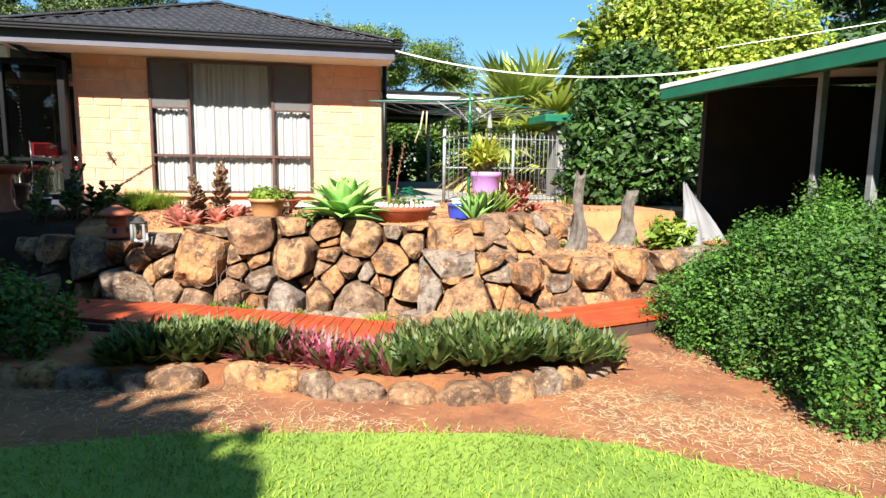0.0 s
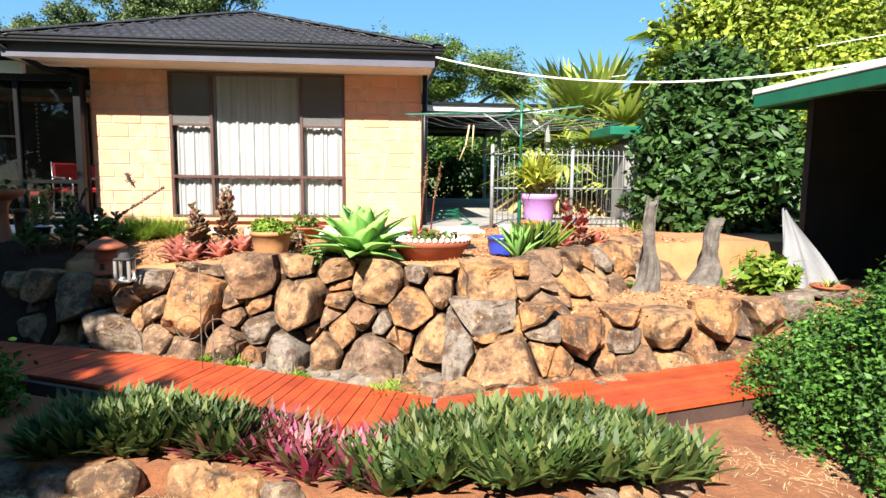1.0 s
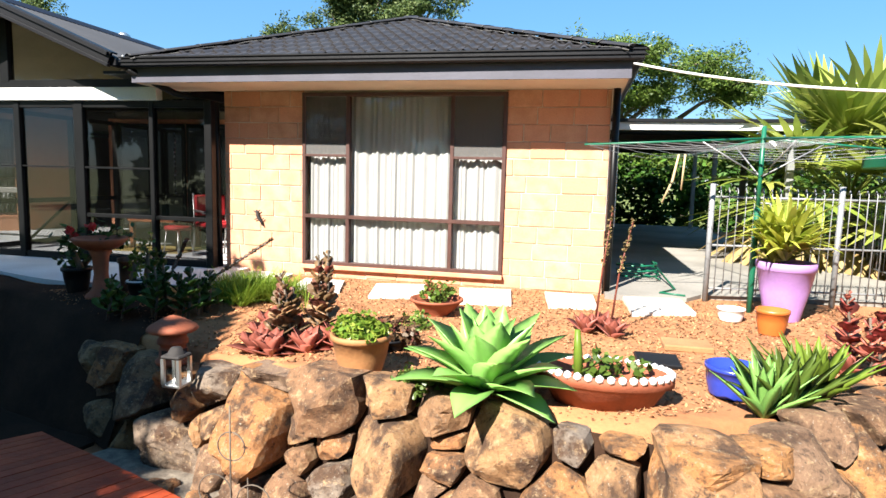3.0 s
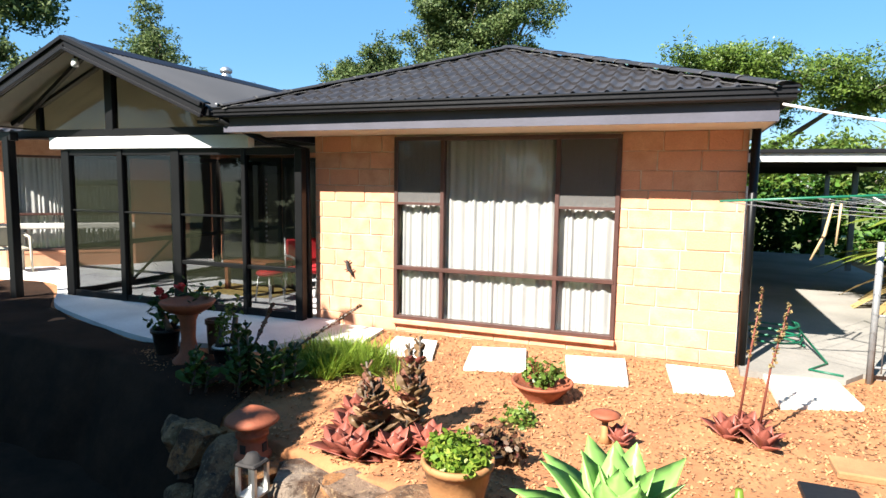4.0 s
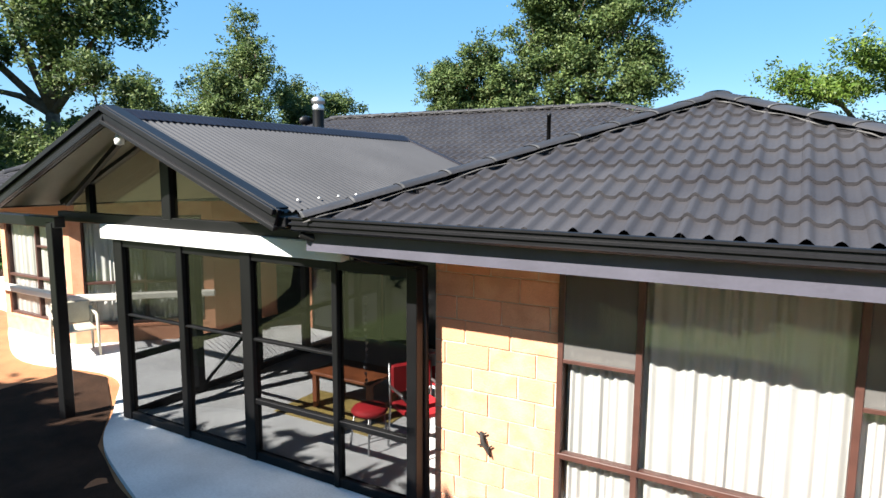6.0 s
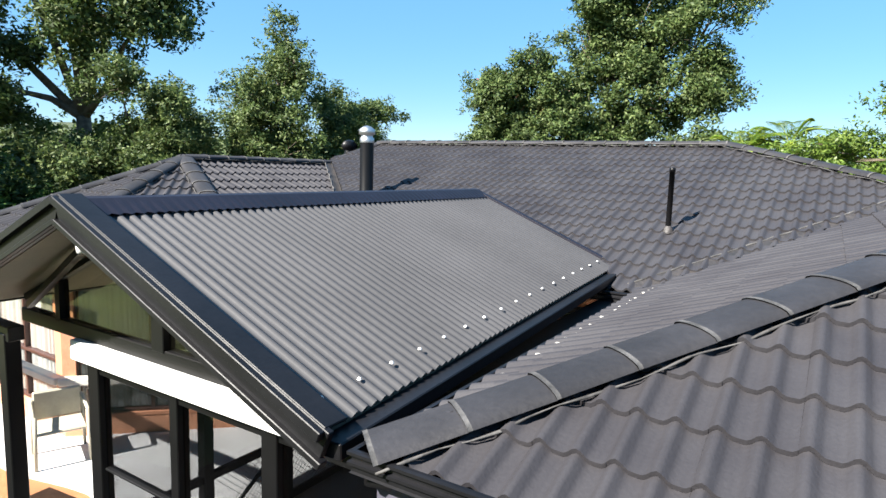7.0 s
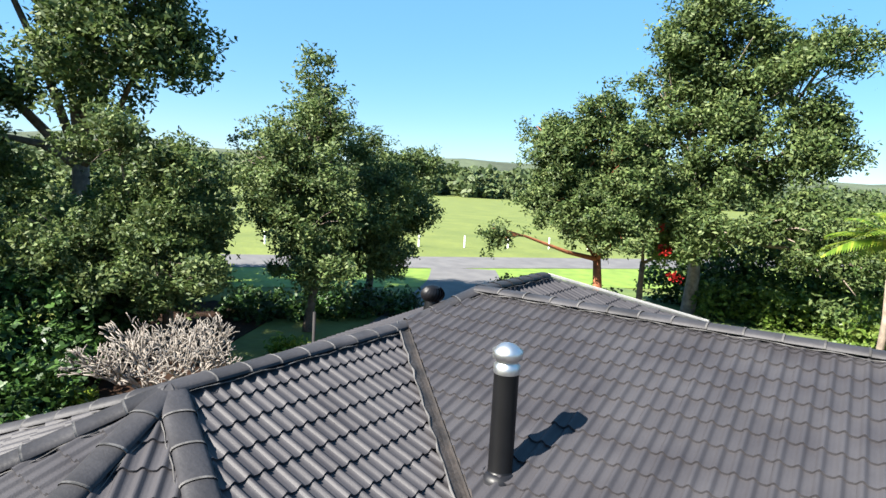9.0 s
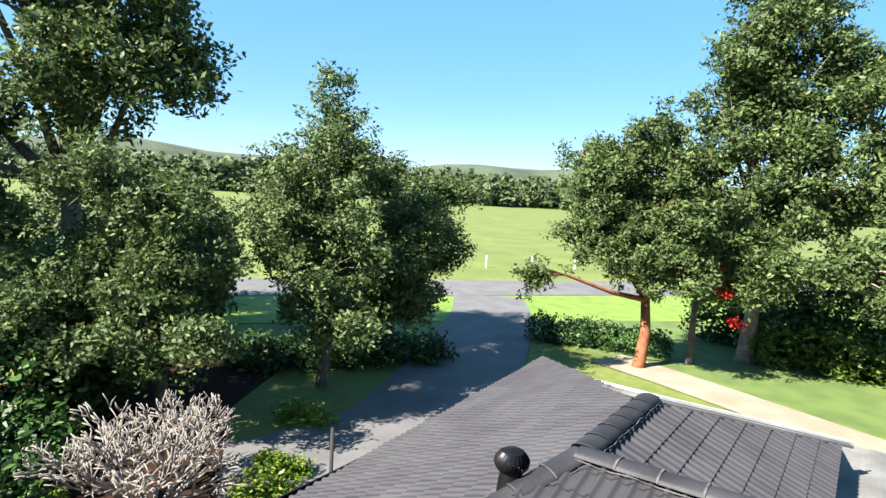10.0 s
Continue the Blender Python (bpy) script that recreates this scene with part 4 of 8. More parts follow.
# ---- the glazed patio with its iron gable roof ----
PX, PZ, PE = -5.33, 3.43, 2.565
PW, PY0, PY1 = 2.10, -0.83, 4.15
PB = 1.84  # the eastern sheets are cut shorter towards the back


def corrugated(name, x0, z0, x1, z1, y0, y1, material, parent, pitch=0.076, amp=0.011, label="", cut=1.0):
    """Corrugated sheet whose ribs run from (x0, z0) to (x1, z1)."""
    n = int((y1 - y0) / pitch * 8)
    d = Vector((x1 - x0, 0, z1 - z0)).normalized()
    up = Vector((-d.z, 0, d.x)) if d.x > 0 else Vector((d.z, 0, -d.x))
    V, F = [], []
    for i in range(n + 1):
        y = y0 + (y1 - y0) * i / n
        o = up * (amp * math.cos(2 * math.pi * (y - y0) / pitch))
        f = 1 + (cut - 1) * i / n
        V.append(Vector((x0, y, z0)) + o)
        V.append(Vector((x0 + (x1 - x0) * f, y, z0 + (z1 - z0) * f)) + o)
    for i in range(n):
        F.append((2 * i, 2 * i + 1, 2 * i + 3, 2 * i + 2))
    return raw(name, V, F, material, parent, label, True)


patio = thing("patio_enclosure", "black-framed glass patio room with a grey iron gable roof", "patio room")
for s in (-1, 1):
    roofing = corrugated("roof_sheet", PX, PZ, PX + s * PW, PE, PY0 + 0.03, PY1, M["iron"], patio, label="grey corrugated steel sheet", cut=PB / PW if s > 0 else 1.0)
    part("roof_lining", beam((PX + s * PW / 2, PY0 + 0.1, (PZ + PE) / 2 - 0.07), (PX + s * PW / 2, PY1, (PZ + PE) / 2 - 0.07), 0.02, 0.02), M["white"], patio)
    # ceiling lining under the sheet
    bw = PB if s > 0 else PW
    bz = PZ - (PZ - PE) * bw / PW
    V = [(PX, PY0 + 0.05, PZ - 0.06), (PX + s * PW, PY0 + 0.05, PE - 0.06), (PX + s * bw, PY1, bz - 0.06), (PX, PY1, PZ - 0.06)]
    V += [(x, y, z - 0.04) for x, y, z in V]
    raw("ceiling_lining", V, [(0, 1, 2, 3), (7, 6, 5, 4), (0, 1, 5, 4), (1, 2, 6, 5), (2, 3, 7, 6), (3, 0, 4, 7)], M["lining"], patio, "sloping ceiling lining, cream darkened for shade")
    # verge: stepped barge board along the gable
    a, b = Vector((PX, PY0, PZ)), Vector((PX + s * PW, PY0, PE))
    dv = (b - a).normalized()
    for off, w, h, y in ((-0.03, 0.035, 0.17, -0.01), (0.03, 0.05, 0.05, -0.035), (-0.10, 0.05, 0.035, -0.03), (0.055, 0.14, 0.02, 0.05)):
        o = Vector((0, y, off))
        part("barge_board", beam(a + o, b + o + dv * 0.05, w, h, 0.004), M["gutter"], patio, "black barge board")
    # ridge flashing with a toothed lower edge
    n = int((PY1 - PY0) / 0.076 * 2)
    V, F = [], []
    for i in range(n + 1):
        y = PY0 - 0.02 + (PY1 - PY0 + 0.03) * i / n
        wd = 0.17 + (0.02 if i % 2 else 0.0)
        sl = (PZ - PE) / PW
        V += [(PX, y, PZ + 0.045), (PX + s * 0.05, y, PZ + 0.035), (PX + s * wd, y, PZ + 0.018 - wd * sl)]
    for i in range(n):
        for k in range(2):
            F.append((3 * i + k, 3 * i + k + 1, 3 * i + 4 + k, 3 * i + 3 + k))
    raw("ridge_flashing", V, F, M["iron_cap"], patio, "navy-black ridge flashing")
    # back flashing against the tiles, and the box gutter along the eave
    part("back_flashing", beam((PX, PY1 + 0.02, PZ + 0.02), (PX + s * bw, PY1 + 0.02, bz + 0.02), 0.08, 0.03), M["iron_cap"], patio)
    part("eaves_gutter", beam((PX + s * (PW + 0.04), PY0 + 0.02, PE - 0.07), (PX + s * (bw + 0.04), PY1, bz - 0.07), 0.12, 0.08, 0.006), M["gutter"], patio, "black box gutter")
# white screw heads and pale laps on the sheet
for i in range(17):
    y = PY0 + 0.16 + i * 0.288
    x = PX + PW * 0.93 + (PB - PW) * i / 17
    turned("roof_screw", [(0.0, 0.012), (0.009, 0.010), (0.012, 0.0)], M["white"], patio, (x, y, PZ - (x - PX) * (PZ - PE) / PW + 0.014), 8, "white screw head")
GY = -0.2
# posts, rails and panes of the glass front
fronts = [(-6.20, 0.15), (-5.17, 0.09), (-4.21, 0.14), (-3.13, 0.06), (-2.33, 0.10)]
for x, w in fronts:
    part("post", box(x - w / 2, x + w / 2, GY - 0.05, GY + 0.05, 0.05, 2.12, 0.006), M["black"], patio, "black steel post")
for z, h, x0, x1 in ((0.09, 0.10, -6.2, -2.3), (2.09, 0.09, -6.2, -2.3), (0.66, 0.05, -4.2, -2.3), (1.28, 0.025, -4.2, -3.1), (1.28, 0.02, -6.1, -4.3)):
    part("rail", box(x0, x1, GY - 0.035, GY + 0.035, z - h / 2, z + h / 2, 0.004), M["black"], patio, "black rail")
for (xa, wa), (xb, wb) in zip(fronts, fronts[1:]):
    part("pane", box(xa + wa / 2, xb - wb / 2, GY - 0.003, GY + 0.003, 0.12, 2.05), M["tinted"], patio, "tinted glass pane").visible_shadow = False
part("beam", box(-6.42, -3.0, GY - 0.10, GY + 0.02, 2.13, 2.29, 0.006), M["white"], patio, "white painted beam")
part("beam", box(-7.35, -2.35, GY - 0.04, GY + 0.05, 2.28, 2.40, 0.006), M["black"], patio, "black beam")
part("king_post", box(PX - 0.07, PX + 0.07, GY - 0.05, GY + 0.05, 2.38, 3.33, 0.006), M["black"], patio)
part("gable_stile", box(-6.75, -6.68, GY - 0.04, GY + 0.04, 2.38, 2.78), M["black"], patio)
for s in (-1, 1):
    V = [(PX + s * 0.07, GY, 2.4), (PX + s * 1.75, GY, 2.4), (PX + s * 1.75, GY, 2.60), (PX + s * 0.07, GY, 3.30)]
    V += [(x, y + 0.008, z) for x, y, z in V]
    raw("gable_glass", V, [(0, 1, 2, 3), (7, 6, 5, 4), (0, 1, 5, 4), (1, 2, 6, 5), (2, 3, 7, 6), (3, 0, 4, 7)], M["olive"], patio, "smoky gable glass").visible_shadow = False
    part("rafter", beam((PX, GY, 3.34), (PX + s * 1.95, GY, 2.50), 0.08, 0.07), M["black"], patio)
part("rafter", beam((PX - 0.05, -0.55, 3.28), (PX - 1.6, -0.35, 2.50), 0.05, 0.05), M["black"], patio)
# the side of the glass room towards the bay, with a mesh door
for y in (0.75, 1.75, 2.75, 3.7):
    part("post", box(-6.25, -6.15, y - 0.05, y + 0.05, 0.05, 2.12), M["black"], patio)
for z in (0.10, 0.75, 2.09):
    part("rail", box(-6.23, -6.17, GY, 3.9, z - 0.035, z + 0.035), M["black"], patio)
part("brace", beam((-6.2, 0.8, 0.12), (-6.2, 1.7, 0.75), 0.03, 0.03), M["black"], patio)
mesh_list = []
for i in range(26):
    y = 0.82 + i * 0.07
    mesh_list.append(([(-6.2, y, 0.14), (-6.2, y + 0.6, 0.72)], [0.003, 0.003]))
    mesh_list.append(([(-6.2, y + 0.6, 0.14), (-6.2, y, 0.72)], [0.003, 0.003]))
tubes("security_mesh", mesh_list, M["galv"], patio, "pale diamond security mesh", 4)
# outer post and beam on the left
part("post", box(-7.02, -6.90, -0.56, -0.44, 0.0, 2.30, 0.006), M["black"], patio, "black corner post")
part("beam", box(-12.0, -6.85, -0.55, -0.43, 2.24, 2.36, 0.006), M["black"], patio, "black beam")
lamp = thing("gable_light", "small white outdoor lamp under the gable", "lamp", (PX + 0.02, -0.72, 3.17))
turned("shade", [(0.0, 0.06), (0.03, 0.055), (0.045, 0.0), (0.04, -0.04), (0.0, -0.05)], M["white"], lamp, (0, 0, 0), 12)
turned("neck", [(0.012, 0.12), (0.012, 0.05)], M["black"], lamp, (0, 0, 0), 8)

part("flashing_tray", box(-3.42, -2.98, -0.68, 4.1, 2.385, 2.42), M["gutter"], patio, "dark flashing tray between the two roofs")
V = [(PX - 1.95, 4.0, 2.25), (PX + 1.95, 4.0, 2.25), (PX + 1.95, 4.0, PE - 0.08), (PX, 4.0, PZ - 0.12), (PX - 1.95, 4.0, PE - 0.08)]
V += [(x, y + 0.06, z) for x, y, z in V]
raw("gable_infill", V, [(0, 1, 2, 3, 4), (9, 8, 7, 6, 5)] + [(i, (i + 1) % 5, 5 + (i + 1) % 5, 5 + i) for i in range(5)], M["lining"], patio, "lining board at the back of the gable, cream darkened for shade")

for x0, x1 in ((-7.1, -5.6), (-5.55, -4.05), (-4.0, -2.5)):
    door = thing("sliding_door", "dark glazed sliding door in a black frame", "door", kind="structure")
    part("door_frame", box(x0, x1, 3.90, 3.945, 0.06, 2.2, 0.004), M["black"], door)
    part("pane", box(x0 + 0.06, x1 - 0.06, 3.89, 3.899, 0.14, 2.12), M["dark_glass"], door, "dark glass")
for y0, y1 in ((0.35, 1.5), (1.55, 2.7)):
    door = thing("screen_door", "dark screen door in a black frame", "door", kind="structure")
    part("door_frame", box(-2.295, -2.255, y0, y1, 0.06, 2.2, 0.004), M["black"], door)
    part("pane", box(-2.304, -2.296, y0 + 0.06, y1 - 0.06, 0.14, 2.12), M["dark_glass"], door, "dark mesh panel")

# furniture in the patio


def metal_chair(at, turn, label):
    c = thing("patio_chair", label, "chair", group="red patio chairs")
    part("seat", box(-0.23, 0.23, -0.23, 0.23, 0.43, 0.50, 0.02), M["red"], c, "red cushion")
    part("backrest", box(-0.23, 0.23, 0.20, 0.26, 0.58, 0.88, 0.02), M["red"], c, "red cushion back")
    for sx in (-1, 1):
        tubes("leg", [([(sx * 0.24, -0.24, 0.0), (sx * 0.24, -0.23, 0.60), (sx * 0.24, 0.0, 0.64)], [0.012] * 3)], M["chrome"], c)
        tubes("leg", [([(sx * 0.24, 0.28, 0.0), (sx * 0.24, 0.22, 0.45), (sx * 0.24, 0.24, 0.9)], [0.012] * 3)], M["chrome"], c)
        tubes("armrest", [([(sx * 0.24, -0.22, 0.64), (sx * 0.24, 0.23, 0.66)], [0.016] * 2)], M["chrome"], c)
    c.matrix_basis = pose(*at, 0, 0, turn)
    return c


metal_chair((-2.85, 0.75, 0.055), 60, "chrome patio chair with red cushions")
metal_chair((-3.2, 1.7, 0.055), -20, "chrome patio chair with red cushions")
stool = thing("stool", "small chrome stool with a red seat", "stool", (-3.35, 0.55, 0.055))
turned("seat", [(0.0, 0.44), (0.17, 0.44), (0.19, 0.41), (0.17, 0.38), (0.0, 0.38)], M["red"], stool)
for i in range(4):
    a = i * math.pi / 2 + 0.6
    tubes("leg", [([(0.15 * math.cos(a), 0.15 * math.sin(a), 0.38), (0.2 * math.cos(a), 0.2 * math.sin(a), 0)], [0.011, 0.011])], M["chrome"], stool)
ptable = thing("coffee_table", "low red-brown timber coffee table", "table", (-4.15, 1.35, 0.055))
part("tabletop", box(-0.45, 0.45, -0.3, 0.3, 0.42, 0.46, 0.008), M["wood"], ptable)
for sx in (-1, 1):
    for sy in (-1, 1):
        part("leg", box(sx * 0.4 - 0.03, sx * 0.4 + 0.03, sy * 0.25 - 0.03, sy * 0.25 + 0.03, 0, 0.42), M["wood"], ptable)
tagged(part("floor_mat", box(-4.9, -3.5, 0.75, 1.55, 0.056, 0.068, 0.003), M["rug"]), "yellow woven mat on the patio floor", "rug")
chime = thing("wind_chime", "hanging chain of pale shell beads", "wind chime", (-3.05, 0.1, 2.1))
for i in range(14):
    turned("bead", [(0.0, 0.018), (0.014, 0.008), (0.014, -0.008), (0.0, -0.018)], M["white"], chime, (0.006 * math.sin(i), 0, -0.35 - 0.06 * i), 8)
tubes("cord", [([(0, 0, 0), (0, 0, -1.2)], [0.003, 0.003])], M["dark"], chime, seg=4)

# the bay's walls, with curtained windows and a stone ledge
BW = [(AX[0] + 2.80 * math.cos(math.radians(a)), AX[1] + 2.80 * math.sin(math.radians(a))) for a in (-22.5, -67.5, -112.5, -157.5)]
bay = [(-8.05, 4.0), *BW, (-13.4, 5.2)]
for k, (a, b) in enumerate(zip(bay, bay[1:])):
    a, b = Vector((*a, 0)), Vector((*b, 0))
    L = (b - a).length
    ang = math.degrees(math.atan2((b - a).y, (b - a).x))
    mt = pose(b.x, b.y, 0, 0, 0, ang + 180)
    w = thing("wall_bay", "pale block wall of the bay with a stone base", "wall", kind="structure")
    w.matrix_basis = mt
    opening = 0.35 < L - 1.0
    if opening:
        for x0, x1, z0, z1 in ((0, 0.16, 0, 2.5), (L - 0.16, L, 0, 2.5), (0.16, L - 0.16, 0, 0.35), (0.16, L - 0.16, 2.15, 2.5)):
            part("wall_core", box(x0, x1, 0.0, 0.2, z0, z1), M["block"], w)
        part("ledge", box(-0.02, L + 0.02, -0.12, 0.02, 0.78, 0.88, 0.015), M["paver"], w, "pale stone ledge")
        z0 = 0.35
        wd = window_unit("window_bay", 0.16, L - 0.16, z0, 2.15, 0.06, [L / 2], 1.05, 1.6, mt, False)
        curtain(0.20, L - 0.20, z0 + 0.03, 2.1, 0.10, mt)
    else:
        part("wall_core", box(0, L, 0.0, 0.2, 0, 2.5), M["block"], w)
chair = thing("garden_chair", "beige plastic garden armchair beside the bay", "chair", (-9.15, 0.85, 0.055))
part("seat", box(-0.26, 0.26, -0.25, 0.25, 0.40, 0.44, 0.015), M["plastic"], chair)
bmk = box(-0.26, 0.26, 0.22, 0.27, 0.44, 0.80, 0.02)
part("backrest", bmk, M["plastic"], chair)
for sx in (-1, 1):
    tubes("armrest", [([(sx * 0.28, -0.22, 0.62), (sx * 0.28, 0.24, 0.66)], [0.025, 0.025])], M["plastic"], chair)
    for y in (-0.24, 0.24):
        tubes("leg", [([(sx * 0.27, y, 0.64 if y < 0 else 0.7), (sx * 0.28, y * 1.1, 0.0)], [0.025, 0.02])], M["plastic"], chair)
chair.rotation_euler.z = radians(70)

# ---- on the roof ----
flue = thing("flue", "black stove flue with a bright steel cap", "chimney", (-8.17, 5.40, 3.12))
flue.scale = (1, 1, 1.06)
turned("pipe", [(0.17, -0.25), (0.165, 0.02), (0.12, 0.06), (0.115, 0.07), (0.115, 0.95)], M["black"], flue, label="black round pipe")
turned("flashing_collar", [(0.20, -0.12), (0.19, 0.0), (0.15, 0.05), (0.12, 0.055)], M["gutter"], flue)
turned("cap", [(0.118, 0.93), (0.122, 0.95), (0.122, 1.00), (0.10, 1.02), (0.10, 1.05), (0.135, 1.06), (0.14, 1.13), (0.07, 1.18), (0.0, 1.20)], M["chrome"], flue, label="bright steel rain cap")
vent = thing("vent_pipe", "thin black vent pipe on the tiles", "pipe", (-3.13, 5.03, 3.04))
turned("pipe", [(0.033, -0.1), (0.033, 0.72), (0.037, 0.72), (0.037, 0.77), (0.0, 0.77)], M["black"], vent, seg=12)
turned("collar", [(0.07, -0.02), (0.06, 0.04), (0.036, 0.07)], M["flash"], vent, seg=12)
whirl = thing("roof_ventilator", "black spinning roof ventilator at rest", "ventilator", (-10.72, 7.86, 3.97))
whirl.scale = (0.72, 0.72, 0.72)
turned("base", [(0.19, -0.20), (0.17, 0.0), (0.15, 0.12)], M["black"], whirl)
for i in range(20):
    a0 = 2 * math.pi * i / 20
    V, F = [], []
    for j in range(7):
        t = j / 6
        r = 0.12 + 0.12 * math.sin(math.pi * (0.12 + 0.80 * t))
        z = 0.12 + 0.28 * t
        for da, dr in ((0, 0.012), (0.30, -0.012)):
            V.append(((r + dr) * math.cos(a0 + da + t * 0.5), (r + dr) * math.sin(a0 + da + t * 0.5), z))
    for j in range(6):
        F.append((2 * j, 2 * j + 1, 2 * j + 3, 2 * j + 2))
    raw("vane", V, F, M["gutter"], whirl, smooth=True)
turned("crown", [(0.16, 0.39), (0.10, 0.43), (0.0, 0.445)], M["black"], whirl)
antenna = tagged(tubes("pole", [([(-14.35, 9.05, -0.3), (-14.35, 9.05, 3.1)], [0.03, 0.03])], M["dark"]), "thin dark pole beside the west eave", "pole")
# pale flat carport roof beyond the north wing
lean = thing("rear_carport", "weathered grey flat carport roof", "carport")
V, F = [], []
n = 60
for i in range(n + 1):
    x = -8.22 + 8.2 * i / n
    for y in (9.6, 15.5):
        V.append((x, y, 2.68 + (0.02 if i % 4 < 2 else 0)))
for i in range(n):
    F.append((2 * i, 2 * i + 1, 2 * i + 3, 2 * i + 2))
raw("roof_sheet", V, F, M["greycol"], lean)
part("fascia_board", box(-8.05, -0.05, 15.45, 15.55, 2.40, 2.60), M["greycol"], lean)
for x in (-7.8, -4.0, -0.3):
    part("post", box(x - 0.05, x + 0.05, 15.3, 15.4, -0.3, 2.5), M["galv"], lean)

# ---- side carport, fence and clothes hoist ----
cp = thing("carport", "low carport with a white fascia and dark underside", "carport")
part("roof_sheet", box(2.5, 5.3, 3.2, 11.5, 2.24, 2.28), M["gutter"], cp)
part("fascia_board", box(2.5, 5.35, 3.10, 3.2, 2.10, 2.22, 0.006), M["white"], cp, "white fascia board")
part("fascia_board", box(5.27, 5.35, 3.2, 11.5, 2.10, 2.22, 0.006), M["white"], cp)
part("roof_edge", box(2.5, 5.38, 3.05, 3.15, 2.222, 2.27), M["gutter"], cp)
for y in (3.2, 5.9, 8.6, 11.2):
    part("post", box(5.22, 5.32, y - 0.05, y + 0.05, 0.05, 2.12, 0.005), M["galv"], cp)
    part("rafter", box(2.5, 5.3, y - 0.04, y + 0.04, 2.13, 2.235), M["dark"], cp)
part("brace", beam((5.27, 3.25, 1.7), (4.8, 3.25, 2.12), 0.05, 0.05), M["white"], cp)
fence = thing("pool_fence", "grey metal picket fence with hooped tops", "fence")
f0, f1 = Vector((3.56, -0.05, 0.0)), Vector((6.15, 0.25, 0.0))
nf = 30
for i in range(nf + 1):
    p = f0.lerp(f1, i / nf)
    if i in (0, 15, 30):
        tubes("post", [([p, p + Vector((0, 0, 1.28))], [0.03, 0.03])], M["galv"], fence)
    else:
        tubes("picket", [([p + Vector((0, 0, 0.1)), p + Vector((0, 0, 1.2)), p + Vector((0, 0.03, 1.24)), p + Vector((0, 0.07, 1.2))], [0.0055] * 4)], M["galv"], fence, seg=6)
for z in (0.15, 0.62, 1.14):
    tubes("rail", [([f0 + Vector((0, 0.02, z)), f1 + Vector((0, 0.02, z))], [0.013, 0.013])], M["galv"], fence, seg=6)
f2 = Vector((6.3, 3.2, 0.0))
for i in range(1, 26):
    p = f1.lerp(f2, i / 25)
    tubes("picket", [([p + Vector((0, 0, 0.1)), p + Vector((0, 0, 1.22))], [0.0055] * 2)], M["galv"], fence, seg=6)
for z in (0.15, 1.14):
    tubes("rail", [([f1 + Vector((0, 0, z)), f2 + Vector((0, 0, z))], [0.013, 0.013])], M["galv"], fence, seg=6)
hoist = thing("clothes_hoist", "green rotary clothes line with sagging wires", "clothes line", (3.88, -0.55, 0.0))
tubes("post", [([(0, 0, 0), (0, 0, 1.05)], [0.03, 0.03]), ([(0, 0, 1.0), (0, 0, 1.84)], [0.022, 0.022])], M["green_paint"], hoist, "green steel post")
tubes("crank_handle", [([(0, 0, 1.1), (0.1, -0.03, 1.1), (0.12, -0.03, 1.0)], [0.008] * 3)], M["galv"], hoist, seg=6)
tips = []
for i in range(4):
    a = math.radians(12 + 90 * i)
    tip = Vector((1.72 * math.cos(a), 1.72 * math.sin(a), 1.62))
    tips.append(tip)
    tubes("arm", [([(0, 0, 1.72), tip], [0.014, 0.010])], M["green_paint"], hoist, seg=6)
    tubes("stay", [([(0, 0, 1.35), tip * 0.35 + Vector((0, 0, 1.12))], [0.008, 0.008])], M["galv"], hoist, seg=6)
for f in (0.3, 0.44, 0.58, 0.72, 0.86, 0.99):
    for i in range(4):
        a, b = Vector((0, 0, 1.72)).lerp(tips[i], f), Vector((0, 0, 1.72)).lerp(tips[(i + 1) % 4], f)
        mid = (a + b) / 2 - Vector((0, 0, 0.03 + 0.05 * f))
        tubes("wire", [([a, (a + mid) / 2 - Vector((0, 0, 0.01)), mid, (b + mid) / 2 - Vector((0, 0, 0.01)), b], [0.0025] * 5)], M["galv"], hoist, seg=4)
rag = tagged(tubes("hanging_ropes", [([(3.25, 0.35, 1.6), (3.2, 0.35, 1.3), (3.1, 0.36, 1.05)], [0.012, 0.016, 0.01]), ([(3.32, 0.36, 1.6), (3.3, 0.36, 1.2)], [0.012, 0.01])], M["straw"], seg=6), "pale ropes hanging from the clothes line", "rope")
hose_pts = [Vector((2.95 + 0.26 * math.cos(t * 0.5), 0.9 + 0.24 * math.sin(t * 0.5) + 0.01 * t, 0.075 + 0.004 * t)) for t in range(40)] + [Vector((3.3, 0.3, 0.06)), Vector((3.1, 0.0, 0.06)), Vector((3.35, -0.1, 0.06))]
tagged(tubes("garden_hose", [(hose_pts, [0.012] * len(hose_pts))], M["green_paint"], seg=6), "dark green garden hose coiled on concrete", "hose")
cable_pts = [Vector((2.62, -0.8, 2.40)).lerp(Vector((7.6, -3.4, 2.15)), t / 24) - Vector((0, 0, 4 * 0.34 * (t / 24) * (1 - t / 24))) for t in range(25)]
tagged(tubes("overhead_cable", [(cable_pts, [0.011] * 25)], M["white"], seg=6), "thick white cable sagging from the eaves", "cable")
cable2 = [Vector((5.3, 5.0, 2.9)).lerp(Vector((12, -3.0, 3.3)), t / 12) - Vector((0, 0, 0.5 * (t / 12) * (1 - t / 12))) for t in range(13)]
tagged(tubes("overhead_cable", [(cable2, [0.008] * 13)], M["white"], seg=5), "thin white cable across the yard", "cable")

